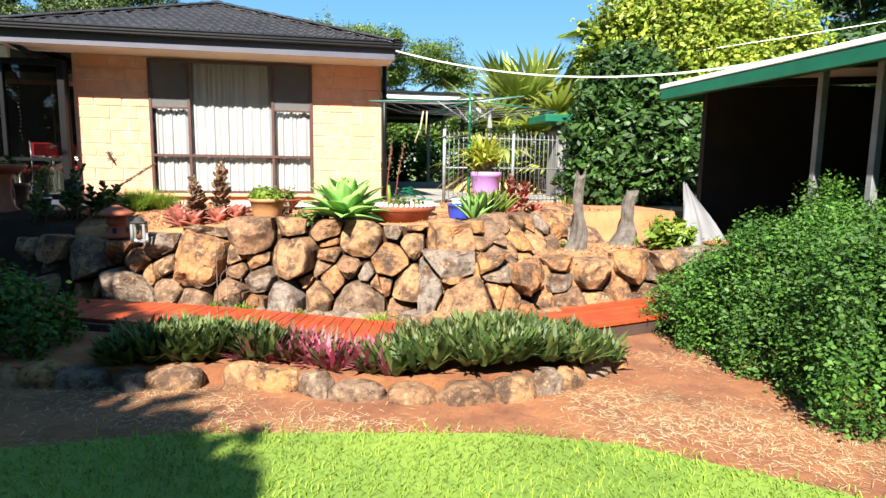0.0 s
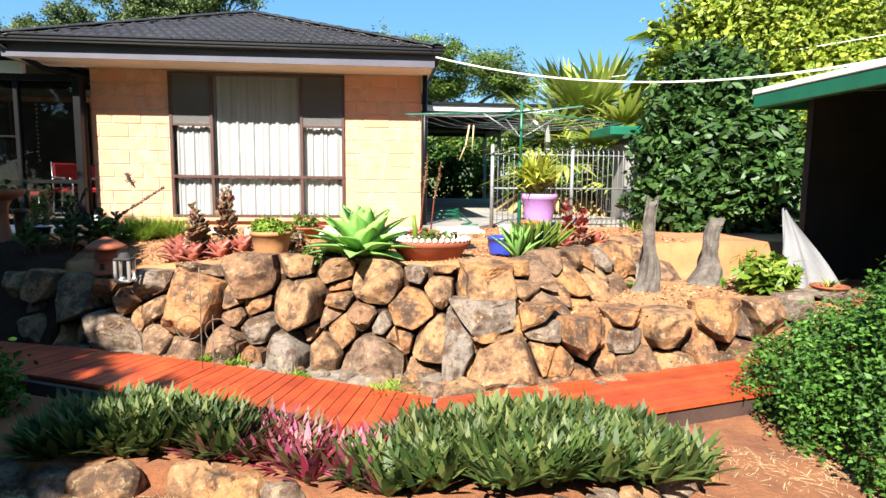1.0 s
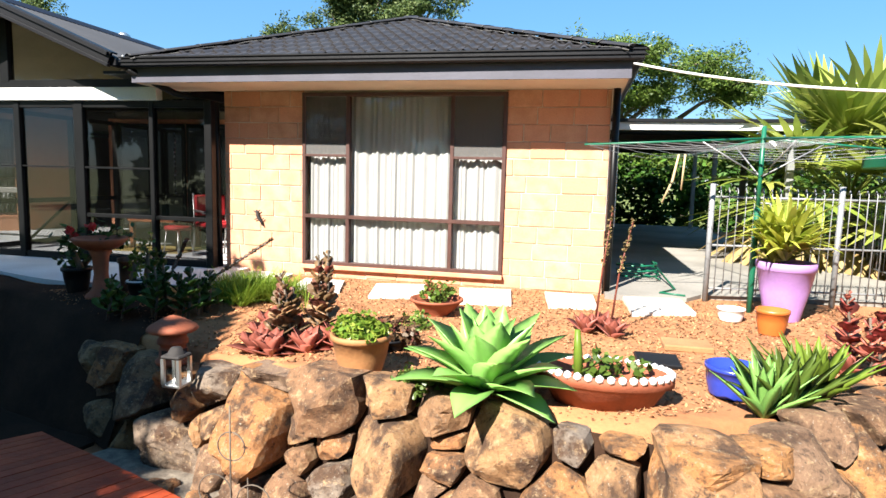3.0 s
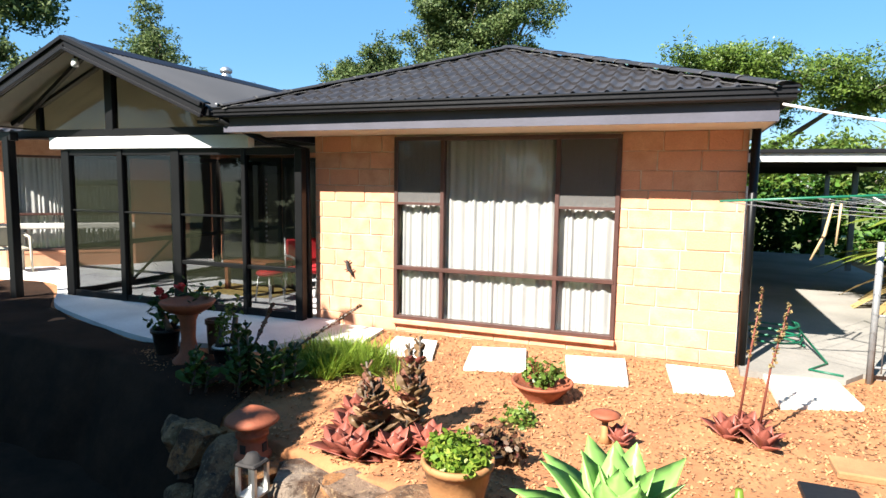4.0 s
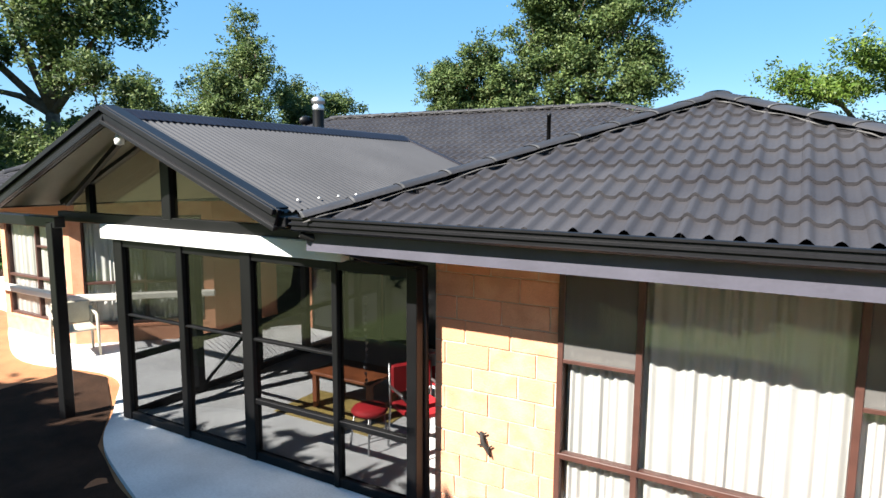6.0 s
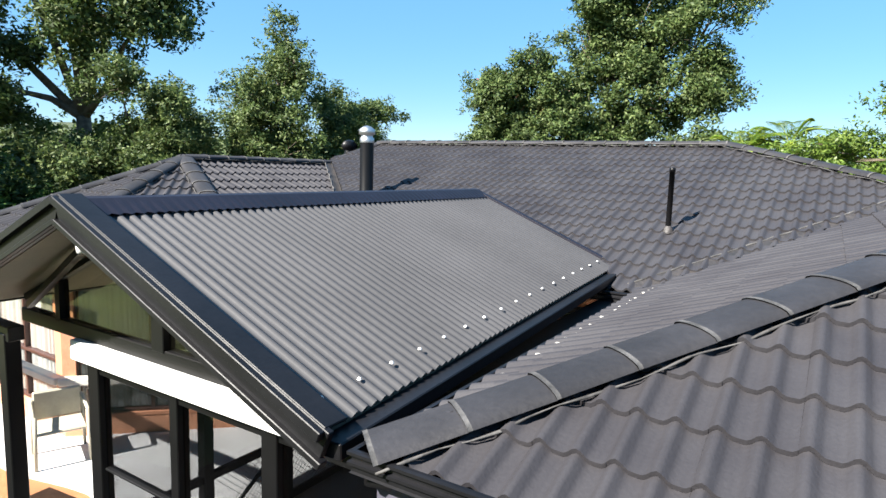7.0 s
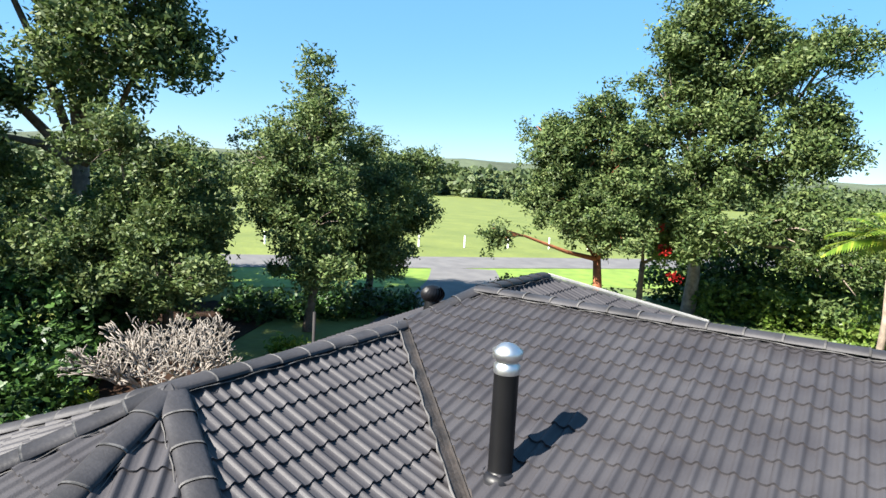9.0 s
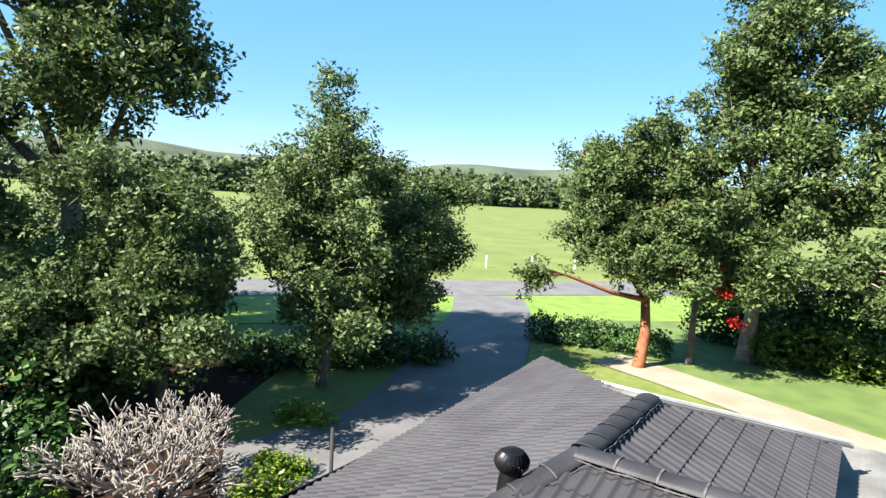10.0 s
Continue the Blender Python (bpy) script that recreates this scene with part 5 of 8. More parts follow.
# ---- open shed ----
shed = thing("shed", "open green-edged shed, its inside coloured dark for shade", "shed")
SX, SY0, SY1, SZ = 6.25, -9.5, -2.55, 1.62
V = [(SX, SY0, SZ + 0.16), (SX, SY1, SZ + 0.16), (12.5, SY1, SZ + 0.55), (12.5, SY0, SZ + 0.55)]
V += [(x, y, z - 0.04) for x, y, z in V]
raw("roof_sheet", V, [(0, 1, 2, 3), (7, 6, 5, 4), (0, 1, 5, 4), (1, 2, 6, 5), (2, 3, 7, 6), (3, 0, 4, 7)], M["white"], shed, "pale roof sheeting")
part("gutter", box(SX - 0.12, SX + 0.0, SY0, SY1, SZ - 0.02, SZ + 0.13, 0.008), M["green_paint"], shed, "green gutter")
part("gutter", box(SX, 12.5, SY1 + 0.01, SY1 + 0.07, SZ - 0.02, SZ + 0.13, 0.008), M["green_paint"], shed, "green barge")
part("flashing", box(SX - 0.13, SX + 0.1, SY0, SY1 + 0.02, SZ + 0.13, SZ + 0.19, 0.008), M["white"], shed, "white roof edge")
# inner walls and rafters coloured near black to paint the unlit inside
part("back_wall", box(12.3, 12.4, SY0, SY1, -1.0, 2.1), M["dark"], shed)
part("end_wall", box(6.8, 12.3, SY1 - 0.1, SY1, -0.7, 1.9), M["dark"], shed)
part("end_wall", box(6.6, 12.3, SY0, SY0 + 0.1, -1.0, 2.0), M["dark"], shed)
for y in (-4.9, -5.6, -7.2):
    part("post", box(6.56, 6.64, y - 0.035, y + 0.035, -1.0, SZ + 0.2, 0.005), M["galv"], shed)
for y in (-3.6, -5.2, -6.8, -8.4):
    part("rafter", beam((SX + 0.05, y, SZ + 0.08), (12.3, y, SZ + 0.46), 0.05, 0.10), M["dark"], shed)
tagged(part("shed_floor", box(6.5, 12.5, SY0, SY1 - 0.05, -0.72, -0.38), M["soil"]), "earth floor of the shed", "floor", kind="structure")
V, F = [], []
for j in range(17):
    t = j / 16
    for i in range(15):
        u = i / 14
        w = 0.05 + 0.72 * t ** 1.1
        V.append((6.42 - 0.18 * t + w * u, -2.78 - 0.30 * t - 0.06 * math.sin(u * 12 + t * 4) * (0.3 + t), 0.46 - 0.86 * t + 0.02 * math.sin(u * 9)))
for j in range(16):
    for i in range(14):
        F.append((j * 15 + i, j * 15 + i + 1, j * 15 + i + 16, j * 15 + i + 15))
sheetob = tagged(raw("dust_sheet", V, F, M["cloth"], smooth=True), "grey-white cloth sheet draped at the shed corner", "sheet")
tagged(part("green_shelter_roof", box(5.75, 7.4, 0.9, 2.0, 1.52, 1.68, 0.02), M["green_paint"]), "green metal roof edge behind the climbing shrub", "roof")
tagged(part("tank", box(6.15, 7.3, 1.1, 1.9, -0.05, 1.5, 0.1), M["greycol"]), "pale grey-green ribbed water tank", "tank")

# ---- stone walls: fitted boulders, each its own piece ----


def cell(sites, k, x0, x1, y0, y1):
    """The part of a rectangle that belongs to stone k: each site has its own reach."""
    poly = [(x0, y0), (x1, y0), (x1, y1), (x0, y1)]
    sx, sy, sr = sites[k]
    for j, (ox, oy, orr) in enumerate(sites):
        nx, ny = ox - sx, oy - sy
        d2 = nx * nx + ny * ny
        if j == k or d2 > 2.2:
            continue
        t = 0.5 + (sr * sr - orr * orr) / (2 * d2)
        mx, my = sx + nx * t, sy + ny * t
        res = []
        for i in range(len(poly)):
            p, q = poly[i], poly[(i + 1) % len(poly)]
            a, b = (p[0] - mx) * nx + (p[1] - my) * ny, (q[0] - mx) * nx + (q[1] - my) * ny
            if a <= 0:
                res.append(p)
            if a * b < 0:
                t2 = a / (a - b)
                res.append((p[0] + (q[0] - p[0]) * t2, p[1] + (q[1] - p[1]) * t2))
        poly = res
        if len(poly) < 3:
            return []
    return poly


def along(line, s):
    for a, b in zip(line, line[1:]):
        L = (b - a).length
        if s <= L:
            return a + (b - a) * (s / L), (b - a).normalized()
        s -= L
    return line[-1], (line[-1] - line[-2]).normalized()


def stone_wall(name, label, pts, z0, ztop, lean, radii, rng):
    """A dry wall of angular stones of mixed sizes, packed side by side, with a dark strip behind that paints shade into
    the joints.
    """
    wall = thing(name, label, "stone wall", kind="structure")
    line = smooth_line(pts, 6)
    total = sum((b - a).length for a, b in zip(line, line[1:]))
    high = max(ztop(p.x) for p in line) - z0
    sites = []
    for r, tries in radii:
        for _ in range(int(tries * total)):
            x, y = rng.uniform(0, total), rng.uniform(0.02, high - 0.03)
            rr_ = r * rng.uniform(0.85, 1.15)
            base = along(line, x)[0]
            if y > ztop(base.x) - z0 - rr_ * 0.45:
                continue
            if all(((x - a) / 1.42) ** 2 + (y - b) ** 2 > (0.92 * (rr_ + c)) ** 2 for a, b, c in sites):
                sites.append((x, y, rr_))
    for k in range(len(sites)):
        poly = cell(sites, k, -0.1, total + 0.1, -0.06, high + 0.05)
        if len(poly) < 3:
            continue
        cs, cv = sum(p[0] for p in poly) / len(poly), sum(p[1] for p in poly) / len(poly)
        if cs > total or cs < 0:
            continue
        base, d = along(line, cs)
        lim = ztop(base.x) - z0 + rng.uniform(-0.03, 0.07)
        poly = [(p[0], min(p[1], lim)) for p in poly]
        # corners cut, edges broken
        fin = []
        n = len(poly)
        for i in range(n):
            p, q, r = poly[i - 1], poly[i], poly[(i + 1) % n]
            c0, c1 = rng.uniform(0.05, 0.22), rng.uniform(0.05, 0.22)
            a = (q[0] + (p[0] - q[0]) * c0, q[1] + (p[1] - q[1]) * c0)
            b = (q[0] + (r[0] - q[0]) * c1, q[1] + (r[1] - q[1]) * c1)
            c = (r[0] + (q[0] - r[0]) * 0.34, r[1] + (q[1] - r[1]) * 0.34)
            fin += [a, b]
            L = math.hypot(c[0] - b[0], c[1] - b[1])
            for m in range(1, int(L / 0.055) + 1):
                t = m / (int(L / 0.055) + 1)
                fin.append((b[0] + (c[0] - b[0]) * t, b[1] + (c[1] - b[1]) * t))
        size = math.sqrt(sum(math.hypot(p[0] - cs, p[1] - cv) for p in fin) / len(fin))
        rad = size * size
        gap = rng.uniform(0.012, 0.028)
        shrink = max(0.5, 1 - gap / max(rad, 0.03))
        depth = rad * rng.uniform(0.75, 1.05)
        prot = rng.uniform(-0.03, 0.05)
        tu, tv = rng.uniform(-0.40, 0.40), rng.uniform(-0.50, 0.15)
        planes = []
        for _ in range(rng.choice((3, 4, 5))):
            fa = rng.uniform(0, 6.28)
            planes.append((math.cos(fa), math.sin(fa), rng.uniform(0.5, 1.6), rng.uniform(0.5, 0.9)))
        seed = rng.uniform(0, 100)
        V, F = [], []
        m = len(fin)
        levels = ((0.80, -0.9), (0.99, -0.25), (1.0, 0.58), (0.975, 0.80), (0.93, 0.93), (0.82, 0.99), (0.6, 1.0), (0.36, 1.0), (0.16, 1.0))
        for sc, lift in levels:
            for ps, pv in fin:
                u, v = (ps - cs) * shrink * sc, (pv - cv) * shrink * sc
                dp = depth * lift
                if lift > 0:
                    dp += tu * u + tv * v
                    for ca, sa, sl, f0 in planes:
                        dp = min(dp, depth * f0 + sl * (0.55 * rad - (u * ca + v * sa)))
                    dp = max(dp, depth * 0.12 * lift)
                    dp += 0.10 * rad * noise.noise((u * 7 + seed, v * 7, 0.3 * sc)) + 0.012 * noise.noise((u * 24 + seed, v * 24, sc))
                w = 1 + 0.10 * noise.noise((u * 9 + seed, v * 9, 4.0))
                u, v = u * w, v * w
                hh = cv + v
                p = base + d * u + Vector((d.y, -d.x, 0)) * (dp + prot - lean * hh)
                V.append((p.x, p.y, z0 + hh))
        for j in range(len(levels) - 1):
            for i in range(m):
                F.append((j * m + i, j * m + (i + 1) % m, (j + 1) * m + (i + 1) % m, (j + 1) * m + i))
        F.append(tuple((len(levels) - 1) * m + i for i in range(m)))
        raw("stone", V, F, M["rock"], wall)
    # packed soil behind the joints, coloured dark as the gaps' shade
    V, F = [], []
    for i in range(33):
        p, d = along(line, total * i / 32)
        o = Vector((d.y, -d.x, 0))
        h = ztop(p.x) - z0 - 0.04
        for dp, z in ((-0.05, -0.1), (-0.05 - lean * h, h), (-0.30 - lean * h, h - 0.25)):
            q = p + o * dp
            V.append((q.x, q.y, z0 + z))
    for i in range(32):
        for k in range(2):
            F.append((3 * i + k, 3 * i + 3 + k, 3 * i + 4 + k, 3 * i + 1 + k))
    raw("packed_soil", V, F, M["bank"], wall, "soil strip behind the stones, darkened for shade in the gaps")
    return wall


def main_top(x):
    return 0.03 - 0.28 * max(0.0, min(1.0, (0.7 - x) / 1.6))


rs = random.Random(11)
stone_wall("retaining_wall", "dry wall of brown basalt boulders below the garden", WALL, -0.93, main_top, 0.28, ((0.25, 3), (0.19, 10), (0.14, 30), (0.10, 60), (0.065, 80), (0.045, 60)), rs)
stone_wall("upper_stone_wall", "dry wall of brown basalt boulders behind the sandy terrace", UPPER, -0.50, lambda x: 0.07, 0.70, ((0.17, 10), (0.13, 30), (0.095, 50), (0.06, 50)), rs)
stone_wall("lower_stone_wall", "low row of brown boulders along the sandy terrace", LOWER, -0.93, lambda x: -0.36 if x > 3.2 else -0.22, 0.2, ((0.21, 12), (0.15, 30), (0.10, 40), (0.06, 40)), rs)


def boulder(at, sx, sy, sz, rng, label, group, turn=None):
    bm = bmesh.new()
    bmesh.ops.create_icosphere(bm, subdivisions=3, radius=1)
    o = rng.uniform(0, 100)
    for v in bm.verts:
        k = 1 + 0.24 * noise.noise(v.co * 1.3 + Vector((o, 0, 0))) + 0.12 * noise.noise(v.co * 3.5 + Vector((0, o, 0))) + 0.05 * noise.noise(v.co * 9 + Vector((0, o, 0)))
        c = v.co * k
        for q in range(3):
            c[q] = math.copysign(abs(c[q]) ** 0.78, c[q])
        v.co = Vector((c.x * sx, c.y * sy, c.z * sz))
    ob = part("boulder", bm, M["rock"])
    ob.matrix_basis = pose(*at, rng.uniform(-8, 8), rng.uniform(-8, 8), rng.uniform(0, 360) if turn is None else turn)
    return tagged(ob, label, "boulder", group)


# edging of the front bed
edge = smooth_line([(-0.9, -5.6, 0), (-0.07, -5.84, 0), (1.02, -6.0, 0), (1.62, -6.34, 0), (2.51, -6.52, 0), (3.2, -6.38, 0), (3.75, -6.0, 0), (3.95, -5.7, 0)], 4)
s = 0.0
tot_e = sum((b - a).length for a, b in zip(edge, edge[1:]))
while s < tot_e:
    p, d = along(edge, s)
    w = rs.uniform(0.10, 0.23)
    boulder((p.x, p.y, LAWN + 0.03), w, rs.uniform(0.09, 0.14), rs.uniform(0.09, 0.16), rs, "weathered brown edging boulder on bare soil", "edging stones", math.degrees(math.atan2(d.y, d.x)) + rs.uniform(-15, 15))
    s += w * rs.choice((1.4, 1.6, 1.9, 2.3))
for i in range(34):
    p, d = along(smooth_line(WALL[2:], 6), rs.uniform(0.2, 4.4))
    boulder((p.x + d.y * rs.uniform(0.12, 0.3), p.y - d.x * rs.uniform(0.12, 0.3), -0.90), rs.uniform(0.04, 0.10), rs.uniform(0.04, 0.08), rs.uniform(0.03, 0.07), rs, "small loose stone at the wall's foot", "loose stones")
for i in range(22):
    f = rs.random()
    x = 1.75 + 2.1 * f
    y = -4.45 - 0.28 * min(1.0, f * 2) + 0.32 * max(0.0, f - 0.5) + rs.uniform(-0.22, 0.06)
    boulder((x, y, -0.90), rs.uniform(0.09, 0.20), rs.uniform(0.08, 0.14), rs.uniform(0.05, 0.11), rs, "half-buried brown stone at the wall's foot", "loose stones")
tagged(sheet("gravel_strip", [(-1.4, -3.35), (2.3, -5.0), (6.5, -3.95), (6.5, -3.5), (3.4, -4.4), (2.2, -4.2), (-1.2, -2.9)], -0.905, M["gravel"], 0.05), "pale gravel strip at the wall's foot", "gravel", kind="structure")
tagged(sheet("front_bed", [(-1.6, -5.55), (-0.07, -5.8), (1.02, -5.95), (1.62, -6.3), (2.51, -6.45), (3.2, -6.3), (3.8, -5.95), (3.6, -5.7), (2.1, -5.85), (-1.6, -4.3)], -0.86, M["soil"], 0.2), "soil of the front planting bed", "garden bed", kind="structure")

# ---- plants ----
rng = np.random.default_rng(5)


def blade_cards(base, way, length, width, bend, steps=4, up=None):
    """Tapering bent blades: arrays of base (n x 3), way (n x 3), length, width and bend (n)."""
    n = len(base)
    way = way / (np.linalg.norm(way, axis=1, keepdims=True) + 1e-9)
    side = np.cross(way, np.array([0, 0, 1.0]) if up is None else up)
    side /= np.linalg.norm(side, axis=1, keepdims=True) + 1e-9
    pts_l, pts_r = [], []
    for j in range(steps + 1):
        t = j / steps
        c = base + way * (length * t)[:, None]
        c[:, 2] -= bend * length * t * t
        w = width * (math.sin(math.pi * min(1, 0.18 + 0.82 * t)) ** 0.7 if t < 1 else 0.03) / 2
        pts_l.append(c - side * w[:, None])
        pts_r.append(c + side * w[:, None])
    return pts_l, pts_r


def blades(name, base, way, length, width, bend, material, parent=None, steps=4, label=""):
    L, Rr = blade_cards(base, way, length, width, bend, steps)
    n = len(base)
    k = steps + 1
    co = np.zeros((n, 2 * k, 3))
    for j in range(k):
        co[:, 2 * j] = L[j]
        co[:, 2 * j + 1] = Rr[j]
    me = bpy.data.meshes.new(name)
    me.vertices.add(n * 2 * k)
    me.vertices.foreach_set("co", co.astype(np.float32).ravel())
    quad = np.array([[2 * j, 2 * j + 1, 2 * j + 3, 2 * j + 2] for j in range(steps)])
    idx = (np.arange(n)[:, None, None] * 2 * k + quad[None]).reshape(-1, 4)
    m = len(idx)
    me.loops.add(m * 4)
    me.loops.foreach_set("vertex_index", idx.astype(np.int32).ravel())
    me.polygons.add(m)
    me.polygons.foreach_set("loop_start", np.arange(0, m * 4, 4, dtype=np.int32))
    me.polygons.foreach_set("loop_total", np.full(m, 4, dtype=np.int32))
    me.update()
    me.validate()
    me.materials.append(material)
    ob = new(name, me)
    if parent:
        ob.parent = parent
    if label:
        tagged(ob, label)
    return ob


def rosettes(name, label, category, centres, radius, n, width, material, up=0.9, bend=0.25, kind=""):
    """Strappy plants: n blades from each centre."""
    c = np.repeat(np.array(centres, float), n, axis=0)
    m = len(c)
    a = rng.uniform(0, 2 * np.pi, m)
    el = rng.uniform(0.25, 1.0, m) * up
    way = np.stack([np.cos(a), np.sin(a), el * 1.6], axis=1)
    c = c + np.stack([np.cos(a), np.sin(a), 0 * a], axis=1) * 0.015
    ob = blades(name, c, way, radius * rng.uniform(0.7, 1.2, m), width * rng.uniform(0.7, 1.2, m), bend * rng.uniform(0.3, 1.4, m), material)
    return tagged(ob, label, category, kind=kind)


def patch(poly_fn, n, x0, x1, y0, y1, z):
    out = []
    while len(out) < n:
        x, y = rng.uniform(x0, x1), rng.uniform(y0, y1)
        if poly_fn(x, y):
            out.append((x, y, z if not callable(z) else z(x, y)))
    return out


def bed_line(x):
    return np.interp(x, [-1.6, -0.07, 1.02, 1.62, 2.51, 3.2, 3.8], [-5.5, -5.76, -5.9, -6.24, -6.42, -6.28, -5.95])


def deck_line(x):
    return np.interp(x, [-1.6, 2.1, 3.6, 4.2], [-4.55, -5.82, -5.72, -5.5])


c1 = patch(lambda x, y: bed_line(x) + 0.02 < y < bed_line(x) + 0.52 and y < deck_line(x), 165, -0.15, 1.12, -6.2, -4.9, lambda x, y: -0.90 + 0.06 * math.sin((x + 0.15) * 2.4))
rosettes("strappy_plant_bed", "dense clump of green strappy plants edged with stones", "plants", c1, 0.29, 24, 0.046, M["leafS"], 1.7, 0.22, "stuff")
c2 = patch(lambda x, y: bed_line(x) + 0.04 < y < bed_line(x) + 0.5 and y < deck_line(x), 60, 0.9, 1.95, -6.5, -5.3, -0.90)
rosettes("pink_plant_bed", "clump of crimson and pink strappy plants", "plants", c2, 0.28, 24, 0.042, M["leafR"], 1.6, 0.22, "stuff")
c3 = patch(lambda x, y: ((x - 2.75) / 1.0) ** 2 + ((y + 6.12) / 0.36) ** 2 < 1, 200, 1.75, 3.78, -6.6, -5.6, lambda x, y: -0.90 + 0.14 * max(0, 1 - ((x - 2.75) / 1.0) ** 2))
rosettes("strappy_plant_bed", "rounded mound of green strappy plants edged with stones", "plants", c3, 0.27, 24, 0.046, M["leafS"], 1.7, 0.22, "stuff")
rosettes("pink_plant", "small pink strappy plant beside the deck", "plant", [(3.95, -5.75, -0.98), (4.02, -5.68, -0.98)], 0.16, 22, 0.02, M["leafR"])
# weeds between the stones
for x, y, z, r in ((1.95, -4.82, -0.9, 0.22), (1.2, -4.3, -0.9, 0.13), (0.55, -3.95, -0.9, 0.14), (2.55, -4.9, -0.9, 0.10), (4.66, -2.95, -0.4, 0.10), (0.3, -3.8, -0.9, 0.12)):
    cc = [(x + rng.normal() * r * 0.4, y + rng.normal() * r * 0.3, z) for _ in range(int(60 * r) + 5)]
    rosettes("weed", "small bright green weed at the wall's foot", "weed", cc, r * 0.9, 16, 0.012, M["leafY"], 1.0, 0.4)


def leafy_mass(name, label, category, blobs, n_clumps, per, size, material, spread=0.12, long=1.9, kind="", shell=0.6, trunk=None, base=None, bark="bark"):
    """A shrub: leaves gathered in clumps over rounded masses, on a few stems."""
    th = thing(name, label, category, kind=kind)
    pc, pn = blob_points(rng, blobs, n_clumps, shell)
    cc = np.repeat(pc, per, axis=0) + rng.normal(size=(n_clumps * per, 3)) * spread
    nn = np.repeat(pn, per, axis=0)
    arr = small_leaves(rng, cc, nn, size, long, 0.1) if len(cc) > 100000 else leaves(rng, cc, nn, len(cc), size, long)
    cards("foliage", arr, material, th)
    if base is not None:
        st = []
        for b in blobs[:6]:
            e = Vector(b[:3])
            a = Vector(base) + Vector((R.uniform(-0.1, 0.1), R.uniform(-0.1, 0.1), 0))
            m = a.lerp(e, 0.5) + Vector((R.uniform(-0.1, 0.1), R.uniform(-0.1, 0.1), 0.1))
            st.append(([a, m, e], [0.035, 0.025, 0.012]))
        tubes("stems", st, M[bark], th, seg=6)
    return th


leafy_mass("hedge", "broad rounded hedge of small bright green leaves", "hedge", [(5.6, -6.0, -0.72, 1.0, 0.95, 0.92), (6.2, -7.2, -0.7, 1.65, 1.0, 1.12), (6.8, -5.6, -0.7, 1.2, 0.95, 1.2), (5.45, -5.25, -0.75, 0.75, 0.55, 0.55), (6.3, -8.6, -0.7, 1.65, 1.1, 1.1), (7.9, -6.8, -0.6, 1.1, 1.6, 1.15)], 24000, 14, 0.027, M["leafH"], 0.055, 1.6, shell=0.86, base=(6.2, -6.8, -1.0))
leafy_mass("garden_shrub", "shaded green shrub with small leaves at the lawn's edge", "shrub", [(-1.25, -5.15, -0.72, 0.62, 0.5, 0.42), (-2.3, -5.4, -0.7, 0.8, 0.7, 0.55), (-1.7, -4.55, -0.7, 0.5, 0.45, 0.5)], 1700, 14, 0.036, M["leafH"], 0.05, 1.6, shell=0.8, base=(-1.7, -5.1, -1.0))
leafy_mass("climbing_shrub", "tall dark green shrub with broad glossy leaves", "shrub", [(6.7, -0.1, 0.35, 0.85, 0.7, 0.75), (6.75, 0.05, 1.3, 0.80, 0.7, 0.8), (7.1, 0.2, 2.1, 0.75, 0.7, 0.7), (7.5, -0.4, 0.9, 0.7, 0.6, 1.1)], 1500, 14, 0.08, M["leafD"], 0.12, 2.4, base=(6.9, 0.0, -0.4))
leafy_mass("flowering_tree", "bushy yellow-green tree behind the shed", "tree", [(8.3, 2.0, 2.9, 1.4, 1.2, 1.3), (9.6, 1.6, 3.2, 1.5, 1.2, 1.3), (10.6, 1.2, 2.9, 1.3, 1.1, 1.2), (8.9, 1.8, 3.9, 1.3, 1.1, 0.9), (10.0, 1.0, 2.1, 1.6, 1.0, 1.0)], 3800, 18, 0.066, M["leafT"], 0.15, 2.0, base=(9.4, 1.6, -0.3))
leafy_mass("fern", "low fern with light green arching fronds on sand", "fern", [(6.0, -3.25, -0.22, 0.3, 0.25, 0.16)], 60, 10, 0.06, M["leafY"], 0.06, 2.4)
rosettes("fern_fronds", "arching light green fern fronds", "fern", [(6.0, -3.25, -0.40)], 0.48, 34, 0.09, M["leafY"], 0.7, 0.5)


